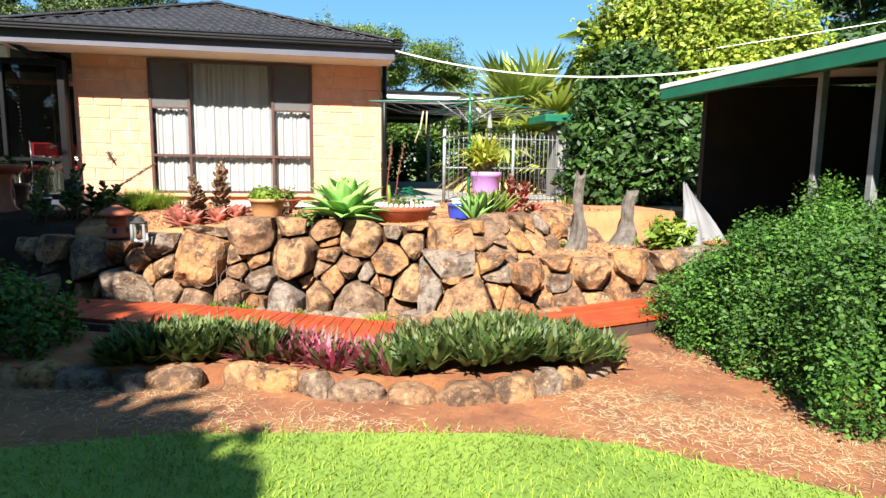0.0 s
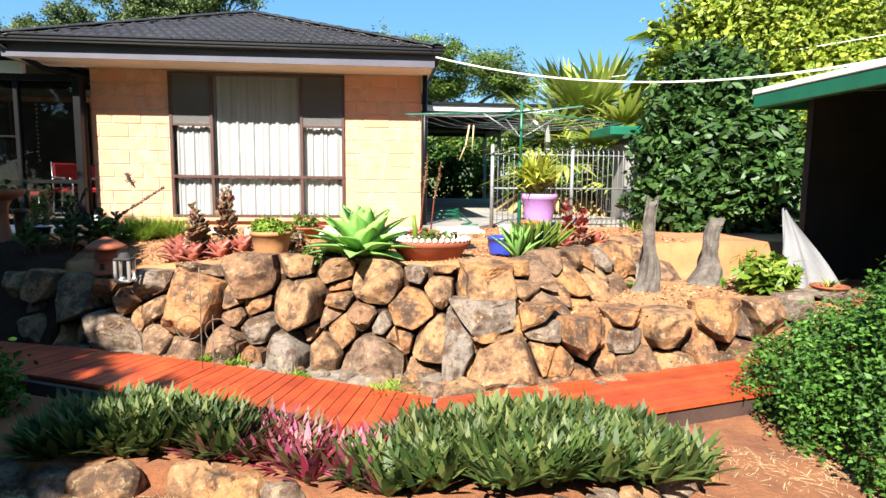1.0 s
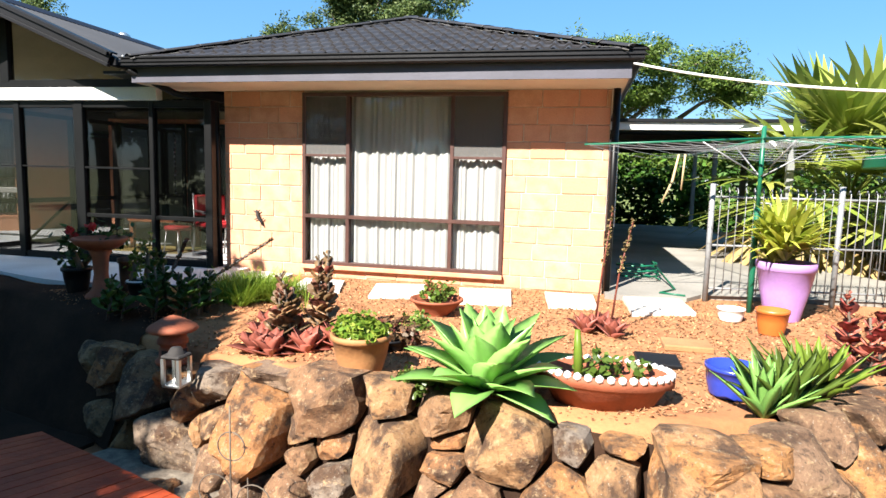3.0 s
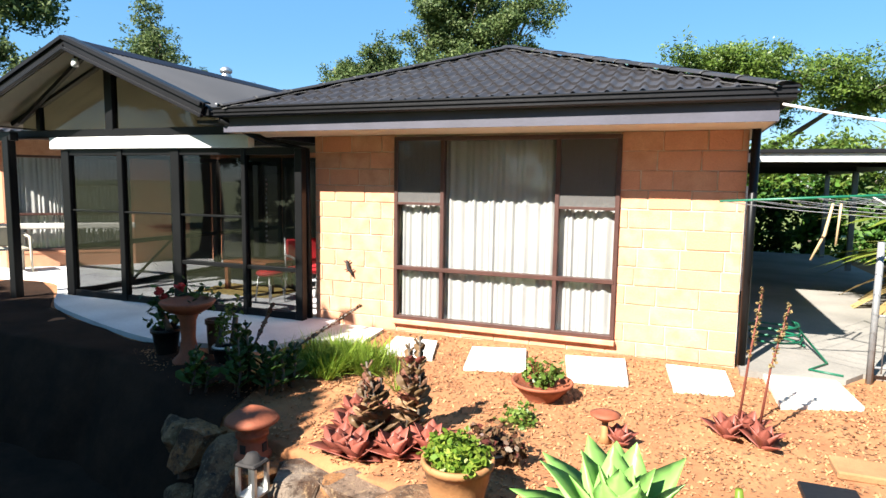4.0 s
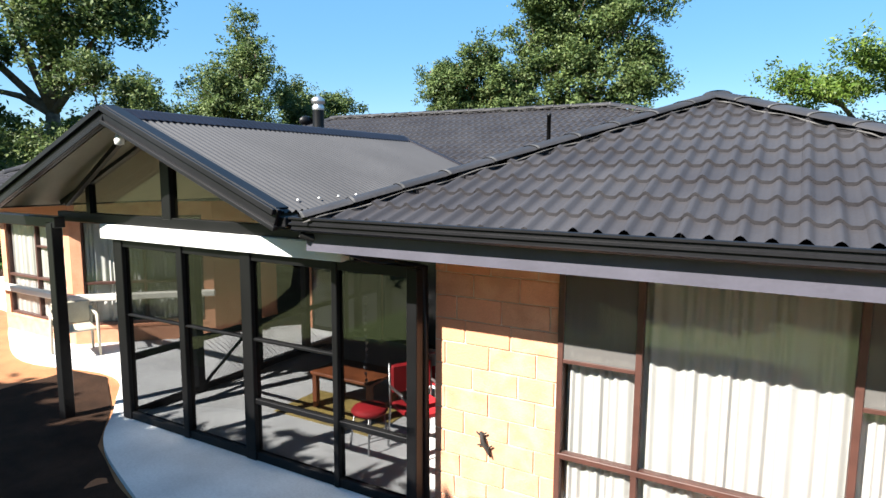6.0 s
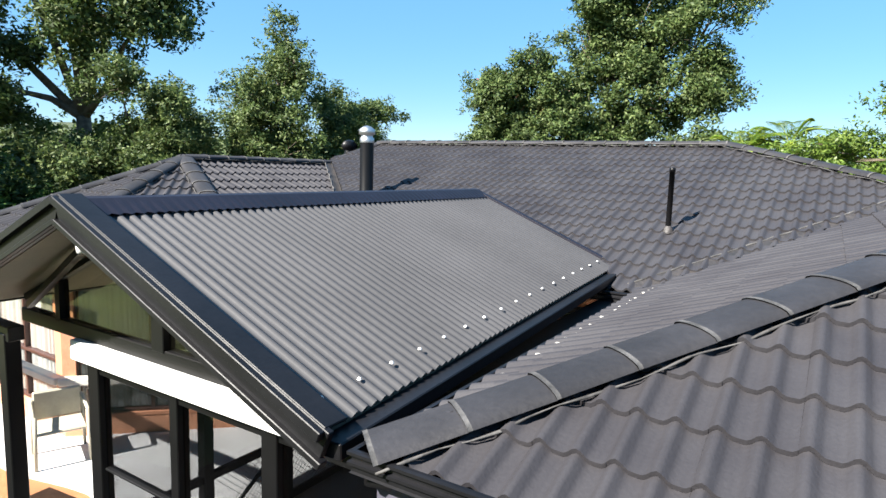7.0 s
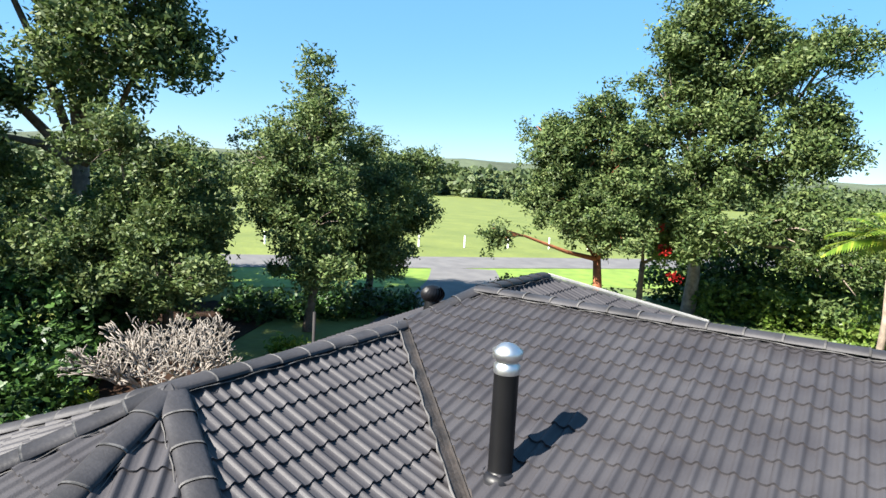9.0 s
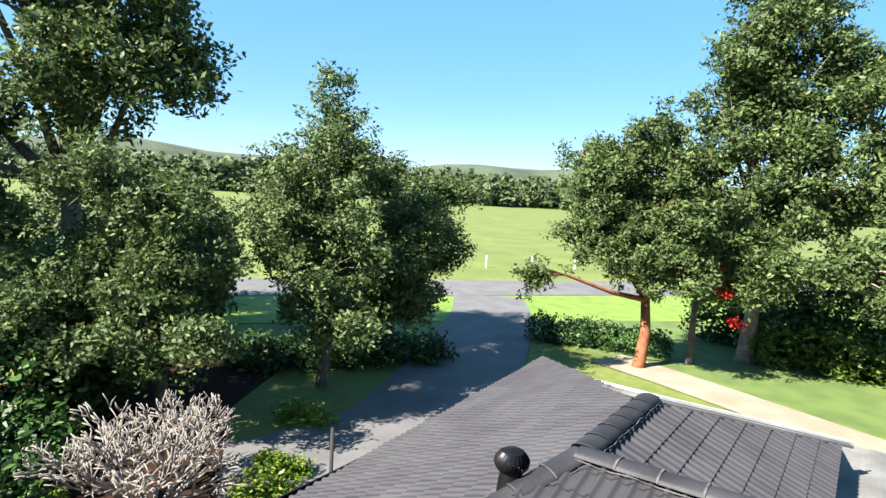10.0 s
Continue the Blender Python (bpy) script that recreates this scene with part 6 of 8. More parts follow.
def big_tree(name, label, base, trunk_r, fork, blobs, clumps, per, size, material, bark="bark", spread=0.3, lean=(0, 0), long=2.0, loose=1.0):
    """A tree: a tapered, bent trunk, limbs to each leaf mass, twigs, and a crown of many leaves."""
    t = thing(name, label, "tree")
    b = Vector(base)
    top = Vector((b.x + lean[0], b.y + lean[1], b.z + fork))
    mid = b.lerp(top, 0.5) + Vector((R.uniform(-0.15, 0.15), R.uniform(-0.15, 0.15), 0))
    tubes("trunk", [([b - Vector((0, 0, 0.2)), b + Vector((0, 0, 0.25)), mid, top], [trunk_r * 1.5, trunk_r * 1.1, trunk_r * 0.9, trunk_r * 0.75])], M[bark], t, seg=10)
    for q in blobs:
        e = Vector(q[:3])
        m1 = top.lerp(e, 0.35) + Vector((R.uniform(-0.3, 0.3), R.uniform(-0.3, 0.3), R.uniform(-0.1, 0.4)))
        m2 = top.lerp(e, 0.7) + Vector((R.uniform(-0.3, 0.3), R.uniform(-0.3, 0.3), R.uniform(0, 0.3)))
        limb = [([top - Vector((0, 0, 0.1)), m1, m2, e], [trunk_r * 0.55, trunk_r * 0.4, trunk_r * 0.25, 0.02])]
        for _ in range(7):
            v = Vector((R.gauss(0, 1), R.gauss(0, 1), R.gauss(0.25, 0.8))).normalized()
            end = e + Vector((v.x * q[3], v.y * q[4], v.z * q[5])) * 0.8
            st = m2.lerp(e, R.random())
            limb.append(([st, st.lerp(end, 0.5) + Vector((0, 0, 0.12)), end], [trunk_r * 0.16, trunk_r * 0.1, 0.008]))
        tubes("limb", limb, M[bark], t, seg=6)
    pc, pn = blob_points(rng, split_blobs(rng, blobs, 17, 0.30 + 0.06 * (1 - loose), 0.95 + 0.17 * loose), clumps, 0.3)
    pc = pc + pn * rng.exponential(0.16, (clumps, 1)) * loose
    per = int(per * 1.4)
    cc = np.repeat(pc, per, axis=0) + rng.normal(size=(clumps * per, 3)) * spread * (0.85 - 0.23 * loose) * np.array([1, 1, 0.75])
    nn = np.repeat(pn, per, axis=0)
    cards("crown", small_leaves(rng, cc, nn, size * 0.66, long), material, t)
    return t


big_tree("gum_tree", "tall dark gum tree with a dense high crown", (-32.3, 13.2, BACK), 0.42, 6.0,
         [(-28.82, 13.79, 12.93, 2.16, 2.03, 2.03), (-28.55, 14.19, 10.09, 1.76, 1.62, 1.62), (-29.76, 13.24, 15.89, 2.16, 2.03, 1.89), (-30.3, 12.71, 9.96, 2.7, 2.16, 2.29), (-32.06, 11.62, 13.2, 3.24, 2.7, 2.56), (-34.08, 10.01, 16.3, 3.24, 2.97, 2.43), (-31.52, 13.38, 15.09, 2.29, 2.03, 2.16), (-35.03, 8.93, 10.63, 3.24, 3.24, 3.24), (-37.05, 6.9, 13.6, 3.51, 3.51, 3.51), (-33.67, 9.6, 6.98, 2.97, 2.7, 2.43)], 2500, 26, 0.21, M["leafA"], spread=0.42)
big_tree("gum_tree", "dark gum tree at the garden's west side", (-29.5, 3.0, BACK), 0.3, 3.0,
         [(-28.5, 4.2, 4.2, 2.2, 2.0, 2.2), (-29.5, 2.0, 7.0, 2.6, 2.4, 2.2), (-28.0, 6.0, 2.4, 1.8, 1.6, 1.8), (-30.5, 0.0, 4.0, 2.6, 2.4, 2.6), (-29.0, 4.5, 9.5, 2.2, 2.2, 2.0)], 1100, 24, 0.18, M["leafA"], spread=0.32)
big_tree("garden_tree", "broad bushy tree with mid-green leaves", (-24.2, 12.0, BACK), 0.2, 2.0,
         [(-24.8, 13.4, 4.4, 1.3, 1.2, 1.2), (-23.3, 11.8, 4.6, 2.0, 1.6, 1.6), (-22.9, 10.8, 2.9, 2.0, 1.6, 1.4), (-24.2, 10.4, 6.3, 1.6, 1.4, 1.2), (-22.0, 11.2, 2.3, 1.4, 1.2, 0.9), (-24.8, 13.2, 5.4, 1.3, 1.2, 1.2), (-25.5, 9.2, 3.4, 1.6, 1.5, 1.6)], 1400, 24, 0.13, M["leafA"], spread=0.24)
leafy_mass("tree_belt", "dark belt of trees along the road", "trees", [(-44 + i * 1.1, 3.0 + i * 3.0, 2.6, 2.6, 2.6, 3.0) for i in range(7)] + [(-38 + i * 1.2, 2.0 + i * 3.0, 1.6, 2.2, 2.2, 2.0) for i in range(6)], 2600, 18, 0.2, M["leafA"], 0.36, kind="stuff")
big_tree("garden_tree", "slender upright tree with sparse upper leaves", (-23.0, 17.2, BACK), 0.17, 3.2,
         [(-24.7, 16.3, 6.4, 1.4, 1.3, 1.2), (-24.2, 16.4, 4.6, 1.4, 1.3, 1.2), (-22.3, 16.8, 9.3, 0.9, 0.8, 0.7), (-23.4, 17.2, 7.6, 1.4, 1.3, 1.1), (-21.4, 16.4, 8.2, 1.0, 1.0, 0.8), (-21.9, 16.2, 7.0, 1.3, 1.2, 0.9), (-22.3, 16.0, 5.4, 1.7, 1.4, 1.2), (-21.2, 15.6, 4.1, 1.7, 1.5, 1.3), (-22.6, 17.2, 3.2, 1.8, 1.6, 1.4), (-20.8, 15.4, 3.0, 1.5, 1.3, 1.0), (-22.6, 15.2, 6.2, 1.4, 1.2, 1.2), (-23.4, 16.2, 4.6, 1.5, 1.4, 1.3)], 1500, 24, 0.13, M["leafA"], spread=0.24)
big_tree("garden_tree", "rounded yellow-green tree beside the driveway", (-24.6, 22.5, BACK), 0.2, 2.6,
         [(-21.5, 19.2, 3.6, 1.7, 1.5, 1.4), (-22.2, 20.0, 2.8, 1.5, 1.3, 1.0), (-21.3, 19.6, 5.2, 1.3, 1.2, 1.1), (-23.2, 21.6, 5.6, 1.5, 1.4, 1.4), (-22.0, 21.8, 4.4, 1.3, 1.2, 1.2), (-22.6, 23.2, 6.4, 1.1, 1.0, 1.0), (-24.4, 21.8, 6.8, 1.2, 1.0, 1.0)], 1500, 24, 0.13, M["leafA"], spread=0.24)
big_tree("gum_tree", "large spreading gum tree with pale limbs", (-12.2, 33.0, BACK), 0.34, 4.2,
         [(-7.4, 31.0, 11.8, 1.8, 1.8, 1.6), (-7.2, 31.0, 9.4, 1.5, 1.4, 1.4), (-12.4, 30.5, 9.5, 2.4, 2.2, 1.9), (-11.2, 30.8, 12.8, 2.6, 2.3, 2.0), (-9.6, 31.5, 10.6, 2.3, 2.2, 2.0), (-14.0, 30.8, 8.0, 2.0, 1.9, 1.6), (-10.2, 30.2, 7.4, 2.2, 1.8, 1.5), (-8.2, 31.0, 8.0, 2.0, 1.8, 1.8), (-11.8, 31.0, 15.0, 1.8, 1.7, 1.4), (-10.6, 29.0, 4.2, 1.7, 1.3, 1.2), (-7.8, 30.0, 4.6, 2.2, 1.4, 1.6), (-13.4, 30.6, 10.8, 1.7, 1.6, 1.5), (-5.4, 29.5, 3.4, 2.0, 1.6, 1.8), (-12.8, 30.4, 13.0, 1.6, 1.5, 1.4), (-12.0, 30.0, 6.0, 1.8, 1.5, 1.3)], 2700, 26, 0.17, M["leafA"], "bark_pale", 0.36)
big_tree("paperbark_tree", "tree with an orange trunk and bushy crown", (-15.5, 28.3, BACK), 0.24, 3.0,
         [(-17.4, 27.2, 8.2, 1.5, 1.3, 1.2), (-16.4, 27.2, 7.6, 1.8, 1.5, 1.4), (-15.8, 27.4, 5.6, 2.2, 1.8, 1.5), (-17.7, 27.0, 5.0, 1.5, 1.3, 1.0), (-14.4, 27.4, 4.4, 1.8, 1.4, 1.3), (-15.4, 27.6, 9.2, 1.3, 1.2, 1.1), (-17.0, 27.2, 6.4, 1.6, 1.3, 1.2), (-14.6, 27.6, 7.2, 1.6, 1.4, 1.3), (-13.4, 28.0, 5.6, 1.6, 1.3, 1.3), (-18.4, 23.8, 3.7, 0.6, 0.5, 0.55)], 2000, 24, 0.15, M["leafA"], "bark_orange", 0.26)
big_tree("garden_tree", "dark trunked tree with red blossom among its leaves", (-14.0, 30.6, BACK), 0.16, 2.8,
         [(-13.4, 30.0, 5.0, 1.6, 1.3, 1.3), (-12.4, 30.4, 3.6, 1.5, 1.2, 1.1)], 500, 22, 0.14, M["leafB"], spread=0.24)
for q in ((-12.9, 29.0, 4.3), (-12.6, 28.8, 3.3), (-12.0, 28.6, 2.2)):
    tagged(cards("blossom", leaves(rng, *blob_points(rng, [(*q, 0.4, 0.3, 0.26)], 55, 0.2), 55, 0.12, 1.5), M["flower"]), "cluster of red blossom on a tree", "flowers")
big_tree("poinciana_tree", "wide flat-topped feathery tree", (3.5, 22.0, BACK), 0.3, 3.0,
         [(1.0, 19.0, 5.6, 2.0, 1.8, 0.55), (3.5, 18.5, 6.3, 2.2, 1.8, 0.5), (6.0, 19.0, 5.9, 2.3, 1.8, 0.55), (8.5, 20, 5.2, 2.2, 1.8, 0.6), (-1.6, 21.0, 4.6, 1.8, 1.6, 0.6), (4.5, 20.0, 4.8, 2.6, 1.8, 0.5), (0.5, 19.5, 4.2, 2.0, 1.6, 0.5), (-0.8, 19.2, 3.4, 1.8, 1.4, 0.6)], 1500, 26, 0.10, M["leafB"], spread=0.24, long=2.4)
big_tree("conifer", "dark drooping conifer beyond the shed", (17.0, 5.0, BACK), 0.2, 3.0, [(16.6, 5.0, 5.0, 1.6, 1.6, 1.6), (16.8, 5.0, 7.0, 1.2, 1.2, 1.2), (16.2, 4.6, 3.4, 2.0, 1.8, 1.2)], 500, 24, 0.16, M["leafD"], spread=0.25, long=3)
big_tree("garden_tree", "dark trees behind the carport", (5.5, 14.0, BACK), 0.2, 2.0, [(4.0, 13.5, 1.6, 1.6, 1.2, 1.4), (6.0, 13.8, 2.2, 1.8, 1.2, 1.4), (8.0, 13.0, 1.8, 1.8, 1.2, 1.4), (10.5, 12.0, 1.8, 2.0, 1.4, 1.6)], 700, 22, 0.14, M["leafB"], spread=0.25)
# the shade trees that stand beyond the lawn, and the trees round the lawn behind the camera
big_tree("shade_tree", "large shade tree beyond the lawn", (-6.5, -9.4, LAWN), 0.35, 3.4, [(-4.7, -8.8, 4.9, 1.45, 1.15, 0.8), (-4.85, -7.6, 5.0, 1.35, 1.0, 0.8), (-6.6, -8.3, 5.3, 2.2, 1.6, 1.0), (-8.6, -8.2, 5.3, 2.0, 1.7, 1.0), (-5.6, -9.6, 4.4, 1.6, 1.2, 0.9), (-3.2, -14.2, 5.0, 2.0, 0.8, 0.6), (-4.75, -12.9, 5.0, 1.5, 1.1, 0.6), (-4.2, -12.0, 5.0, 1.25, 1.1, 0.7), (-5.0, -11.1, 5.0, 1.4, 1.0, 0.7), (-6.0, -6.5, 4.8, 1.9, 0.8, 0.5), (-6.0, -12.0, 5.2, 2.2, 1.8, 1.0), (-4.6, -8.0, 4.2, 1.5, 1.2, 0.8), (-6.6, -7.4, 4.4, 2.0, 1.3, 0.9)], 5200, 24, 0.34, M["leafD"], spread=0.28, loose=0.0)
big_tree("shade_tree", "large shade tree beyond the lawn", (-12.0, -9.4, LAWN), 0.35, 3.6, [(-10.6, -8.8, 5.4, 2.0, 1.6, 1.0), (-12.8, -9.2, 5.8, 2.3, 1.7, 1.0), (-9.8, -7.9, 4.6, 1.7, 1.4, 0.9), (-14.5, -8.4, 5.2, 2.2, 1.7, 1.0), (-9.0, -11.5, 5.2, 2.4, 2.0, 1.2), (-8.6, -7.4, 4.6, 1.8, 1.2, 0.8), (-11.5, -7.6, 4.8, 2.0, 1.3, 0.9)], 3000, 24, 0.34, M["leafD"], spread=0.28, loose=0.0)
for i in range(8):
    x = -19 + i * 5.4
    big_tree("boundary_tree", "dense tree along the lawn's far boundary", (x, -20.5 - (i % 2), LAWN), 0.3, 2.2, [(x, -20.5, 3.2, 2.6, 1.8, 2.4), (x + 1.6, -20.0, 1.2, 2.2, 1.6, 1.8), (x - 1.5, -21.0, 5.0 + (i % 3) * 0.8, 2.0, 1.6, 1.8)], 380, 20, 0.34, M["leafA"], spread=0.34)

# undergrowth and hedges behind the house
leafy_mass("clipped_hedge", "dark clipped hedge beside the driveway", "hedge", [(-20.6 + i * 1.0, 29.3 + i * 0.25, 0.25, 0.75, 0.6, 0.75) for i in range(6)], 500, 16, 0.09, M["leafD"], 0.12)
leafy_mass("undergrowth", "dark undergrowth below the trees", "shrubs", [(-25.5, 9.0, 1.0, 2.0, 1.8, 1.6), (-27.5, 6.5, 1.6, 2.2, 2.0, 2.2), (-24.5, 6.5, 0.6, 1.5, 1.4, 1.2)] + [(-26.4 + i * 0.9, 17.3 + i * 1.3, 0.0, 1.2, 1.1, 0.7) for i in range(5)], 1500, 18, 0.13, M["leafD"], 0.2, kind="stuff")
leafy_mass("undergrowth", "shrubs below the eastern trees", "shrubs", [(-11.0 + i * 1.4, 33.5 + (i % 2), 0.6, 1.4, 1.1, 1.3) for i in range(6)] + [(-4.6, 26.5, 0.8, 1.2, 1.1, 1.4), (-3.2, 25.0, 0.9, 1.2, 1.1, 1.3)], 800, 18, 0.13, M["leafB"], 0.2, kind="stuff")
leafy_mass("rear_shrubs", "shaded green shrubs behind the carport", "shrubs", [(2.6 + i * 1.2, 12.6 + (i % 2) * 0.5, 0.9, 1.0, 0.7, 1.2) for i in range(7)], 700, 16, 0.11, M["leafH"], 0.16, kind="stuff")
leafy_mass("undergrowth", "deep shaded scrub behind the eastern trees", "shrubs", [(-14.0 + i * 1.5, 36.5 + (i % 2) * 0.8, 1.0, 1.6, 1.2, 1.9) for i in range(3)] + [(-10.5 + i * 1.5, 35.0 + (i % 2) * 0.8, 1.8, 1.7, 1.3, 2.6) for i in range(6)], 1500, 18, 0.14, M["leafD"], 0.22, kind="stuff")
leafy_mass("undergrowth", "dark scrub closing the gap between the western trees", "shrubs", [(-27.2, 11.6, 2.6, 1.6, 1.5, 2.4), (-26.0, 11.0, 1.4, 1.6, 1.5, 1.6), (-22.0, 7.4, 0.1, 1.0, 0.9, 0.6), (-23.4, 8.4, 0.3, 1.1, 1.0, 0.8), (-21.2, 6.2, 0.0, 0.9, 0.9, 0.5), (-22.8, 5.4, 0.3, 1.2, 1.1, 0.8)], 1300, 18, 0.12, M["leafD"], 0.2, kind="stuff")
for q, r in (((-18.4, 11.0, -0.1), 0.6), ((-19.2, 12.0, -0.15), 0.45), ((-21.2, 14.6, -0.2), 0.7), ((-21.8, 7.6, -0.1), 0.5)):
    leafy_mass("yard_shrub", "low bright green tufted shrub beside the yard", "shrub", [(*q, r, r * 0.8, r * 0.6), (q[0] + r, q[1] + 0.3, q[2] - 0.05, r * 0.6, r * 0.6, r * 0.4)], 130, 12, 0.07, M["leafY"], 0.1, 2.6, base=(q[0], q[1], BACK))
# dark sheet paints the trees' shade onto the ground
tagged(sheet("shaded_soil", [(-30, 1), (-17.5, 4.0), (-17.2, 9.0), (-20.5, 11.5), (-23.5, 14.0), (-26, 18.5), (-30, 18)], BACK + 0.035, M["bank"], 0.1), "soil below the western trees, coloured dark for their shade", "soil", kind="structure")
leafy_mass("red_shrub", "dark red leaved shrub", "shrub", [(-3.2, 24.0, 0.4, 0.7, 0.6, 0.8)], 120, 14, 0.10, M["leafR"], 0.12)


def fan_palm(at, n, r, label, up=0.4):
    p = thing("fan_palm", label, "palm", at)
    tubes("trunk", [([(0, 0, -1.6), (0.02, 0, -0.8), (0, 0.02, 0.0)], [0.16, 0.15, 0.13])], M["bark"], p, seg=10)
    for i in range(n):
        a = i * 2.399
        el = math.radians(75 - 115 * (i / n))
        d = Vector((math.cos(a) * math.cos(el), math.sin(a) * math.cos(el), math.sin(el)))
        stem = r * 0.85
        hub = d * stem
        m = 34
        side = d.cross(Vector((0, 0, 1))).normalized()
        if side.length < 0.1:
            side = Vector((1, 0, 0))
        upv = side.cross(d).normalized()
        th = np.linspace(-2.2, 2.2, m)
        way = np.array([(d * math.cos(t) + side * math.sin(t) + upv * 0.12 * abs(math.sin(t))) for t in th])
        base = np.repeat(np.array([hub]), m, axis=0)
        ln = r * (0.55 + 0.55 * np.cos(th / 2.2) ** 1) * rng.uniform(0.92, 1.05, m)
        dead = i > n * 0.8
        blades("leaf", base, way, ln, np.full(m, 0.085 * r), np.full(m, 0.18 if not dead else 0.5) * rng.uniform(0.5, 1.5, m), M["dead"] if dead else M["leafP"], p, 4, "dry hanging fan leaf" if dead else "green fan leaf")
        tubes("leaf_stalk", [([(0, 0, 0), hub * 0.5 + Vector((0, 0, 0.05)), hub], [0.022, 0.017, 0.012])], M["leafP"], p, seg=5)
    return p


fan_palm((6.5, 4.2, 1.1), 30, 1.5, "fan palm with long split leaves and dry skirts")


def feather_palm(at, h, n, r, label):
    p = thing("feather_palm", label, "palm", at)
    tubes("trunk", [([(0, 0, 0), (0.1, 0, h * 0.5), (0, 0, h)], [0.14, 0.11, 0.09])], M["bark_pale"], p, seg=8)
    for i in range(n):
        a = i * 2.399
        el = math.radians(72 - 70 * i / n)
        d = Vector((math.cos(a) * math.cos(el), math.sin(a) * math.cos(el), math.sin(el)))
        rib = [Vector((0, 0, h)) + d * (r * t) - Vector((0, 0, 0.55 * r * t * t)) for t in np.linspace(0, 1, 9)]
        tubes("rib", [(rib, list(np.linspace(0.02, 0.006, 9)))], M["leafP"], p, seg=5)
        base, way = [], []
        for k in range(44):
            t = 0.15 + 0.85 * k / 43
            c = Vector((0, 0, h)) + d * (r * t) - Vector((0, 0, 0.55 * r * t * t))
            s = d.cross(Vector((0, 0, 1))).normalized() * (1 if k % 2 else -1)
            base.append(c)
            way.append(s + d * 0.7 - Vector((0, 0, 0.25)))
        ln = np.array([0.42 * r * math.sin(math.pi * (0.2 + 0.75 * k / 43)) for k in range(44)])
        blades("leaf", np.array(base), np.array(way), ln, np.full(44, 0.085), np.full(44, 0.3), M["leafY"], p, 3)
    return p


feather_palm((-4.6, 24.5, BACK), 5.0, 15, 2.2, "slim palm with feathery green fronds")
feather_palm((-3.0, 22.8, BACK), 5.2, 15, 2.2, "slim palm with feathery green fronds")
feather_palm((7.6, 2.2, 0), 3.2, 9, 1.5, "palm with feathery fronds beside the tall tree")
# spiky yucca on the verge
yp = [(-30.4, 22.0, BACK + 0.7)]
rosettes("yucca", "dark spiky yucca on the verge", "yucca", yp * 1, 1.2, 140, 0.07, M["leafD"], 0.9, 0.1)

# leafless frangipani


def frangipani(at):
    t = thing("frangipani", "leafless frangipani with pale forked twigs", "tree", at)
    lst = []

    def grow(p, d, L, r, depth):
        e = p + d * L
        lst.append(([p, p.lerp(e, 0.5) + Vector((R.uniform(-0.03, 0.03), R.uniform(-0.03, 0.03), 0.02)), e], [r, r * 0.9, r * 0.8]))
        if depth == 0:
            return
        for _ in range(3 if depth > 2 and R.random() < 0.85 else 2):
            v = (d + Vector((R.gauss(0, 0.55), R.gauss(0, 0.55), R.gauss(0.16, 0.25)))).normalized()
            grow(e, v, L * R.uniform(0.72, 0.92), max(r * 0.74, 0.013), depth - 1)
    for i in range(8):
        a = i * 0.79
        grow(Vector((0.1 * math.cos(a), 0.1 * math.sin(a), 0)), Vector((math.cos(a) * 0.9, math.sin(a) * 0.9, 0.8)).normalized(), 0.66, 0.052, 5)
        tubes("branch", lst, M["twig"], t, seg=5)
        lst.clear()


frangipani((-19.7, 9.3, BACK))

# far woods
def far_woods():
    n = 900
    u = rng.uniform(-260, 330, n)
    d = rng.uniform(0, 60, n)
    cx = -140.9 + 0.588 * u - 0.809 * d
    cy = 195.0 + 0.809 * u * 0.75 + 0.588 * d
    h = rng.uniform(6, 13, n) + d * 0.06
    blobs_n = 60
    P = []
    for i in range(n):
        q = rng.normal(size=(blobs_n, 3))
        q /= np.linalg.norm(q, axis=1, keepdims=True)
        q *= np.array([4.0, 4.0, h[i] * 0.5]) * rng.uniform(0.75, 1.0, (blobs_n, 1))
        P.append(q + np.array([cx[i], cy[i], h[i] * 0.5]))
    P = np.concatenate(P)
    arr = leaves(rng, P, np.tile(np.array([[0.6, -0.6, 0.4]]), (len(P), 1)), len(P), 1.9, 1.5)
    tagged(cards("far_woods", arr, M["far"]), "far belt of grey-green woods behind the pasture", "woods", kind="stuff")


far_woods()
# a low hill on the horizon
V, F = [], []
for i in range(41):
    a = math.radians(-110 + 120 * i / 40)
    for k, (r, z) in enumerate(((420, -2), (520, 22), (700, 30))):
        V.append((-8 + r * math.sin(a), r * math.cos(a), z + (5 * math.sin(i * 0.5) + 3 * math.sin(i * 1.3) if k else 0)))
for i in range(40):
    for k in range(2):
        F.append((3 * i + k, 3 * i + k + 1, 3 * i + 4 + k, 3 * i + 3 + k))
M["hill"] = mat("wooded_hill", (0.0612, 0.0816, 0.0408), 0.95, 0.35, 0.03, 0.35, 0.8)
tagged(raw("backdrop_hill", V, F, M["hill"], smooth=True), "low wooded hill on the horizon", "hill", kind="structure")
pf = thing("paddock_fence", "line of pale posts along the pasture", "fence")
for i in range(46):
    q = -70 + i * 4.6
    x, y = -27.9 + 0.588 * q - 0.809 * 9.6, 45.2 + 0.809 * q + 0.588 * 9.6
    part("post", box(x - 0.06, x + 0.06, y - 0.06, y + 0.06, BACK, BACK + 1.15), M["white"], pf)

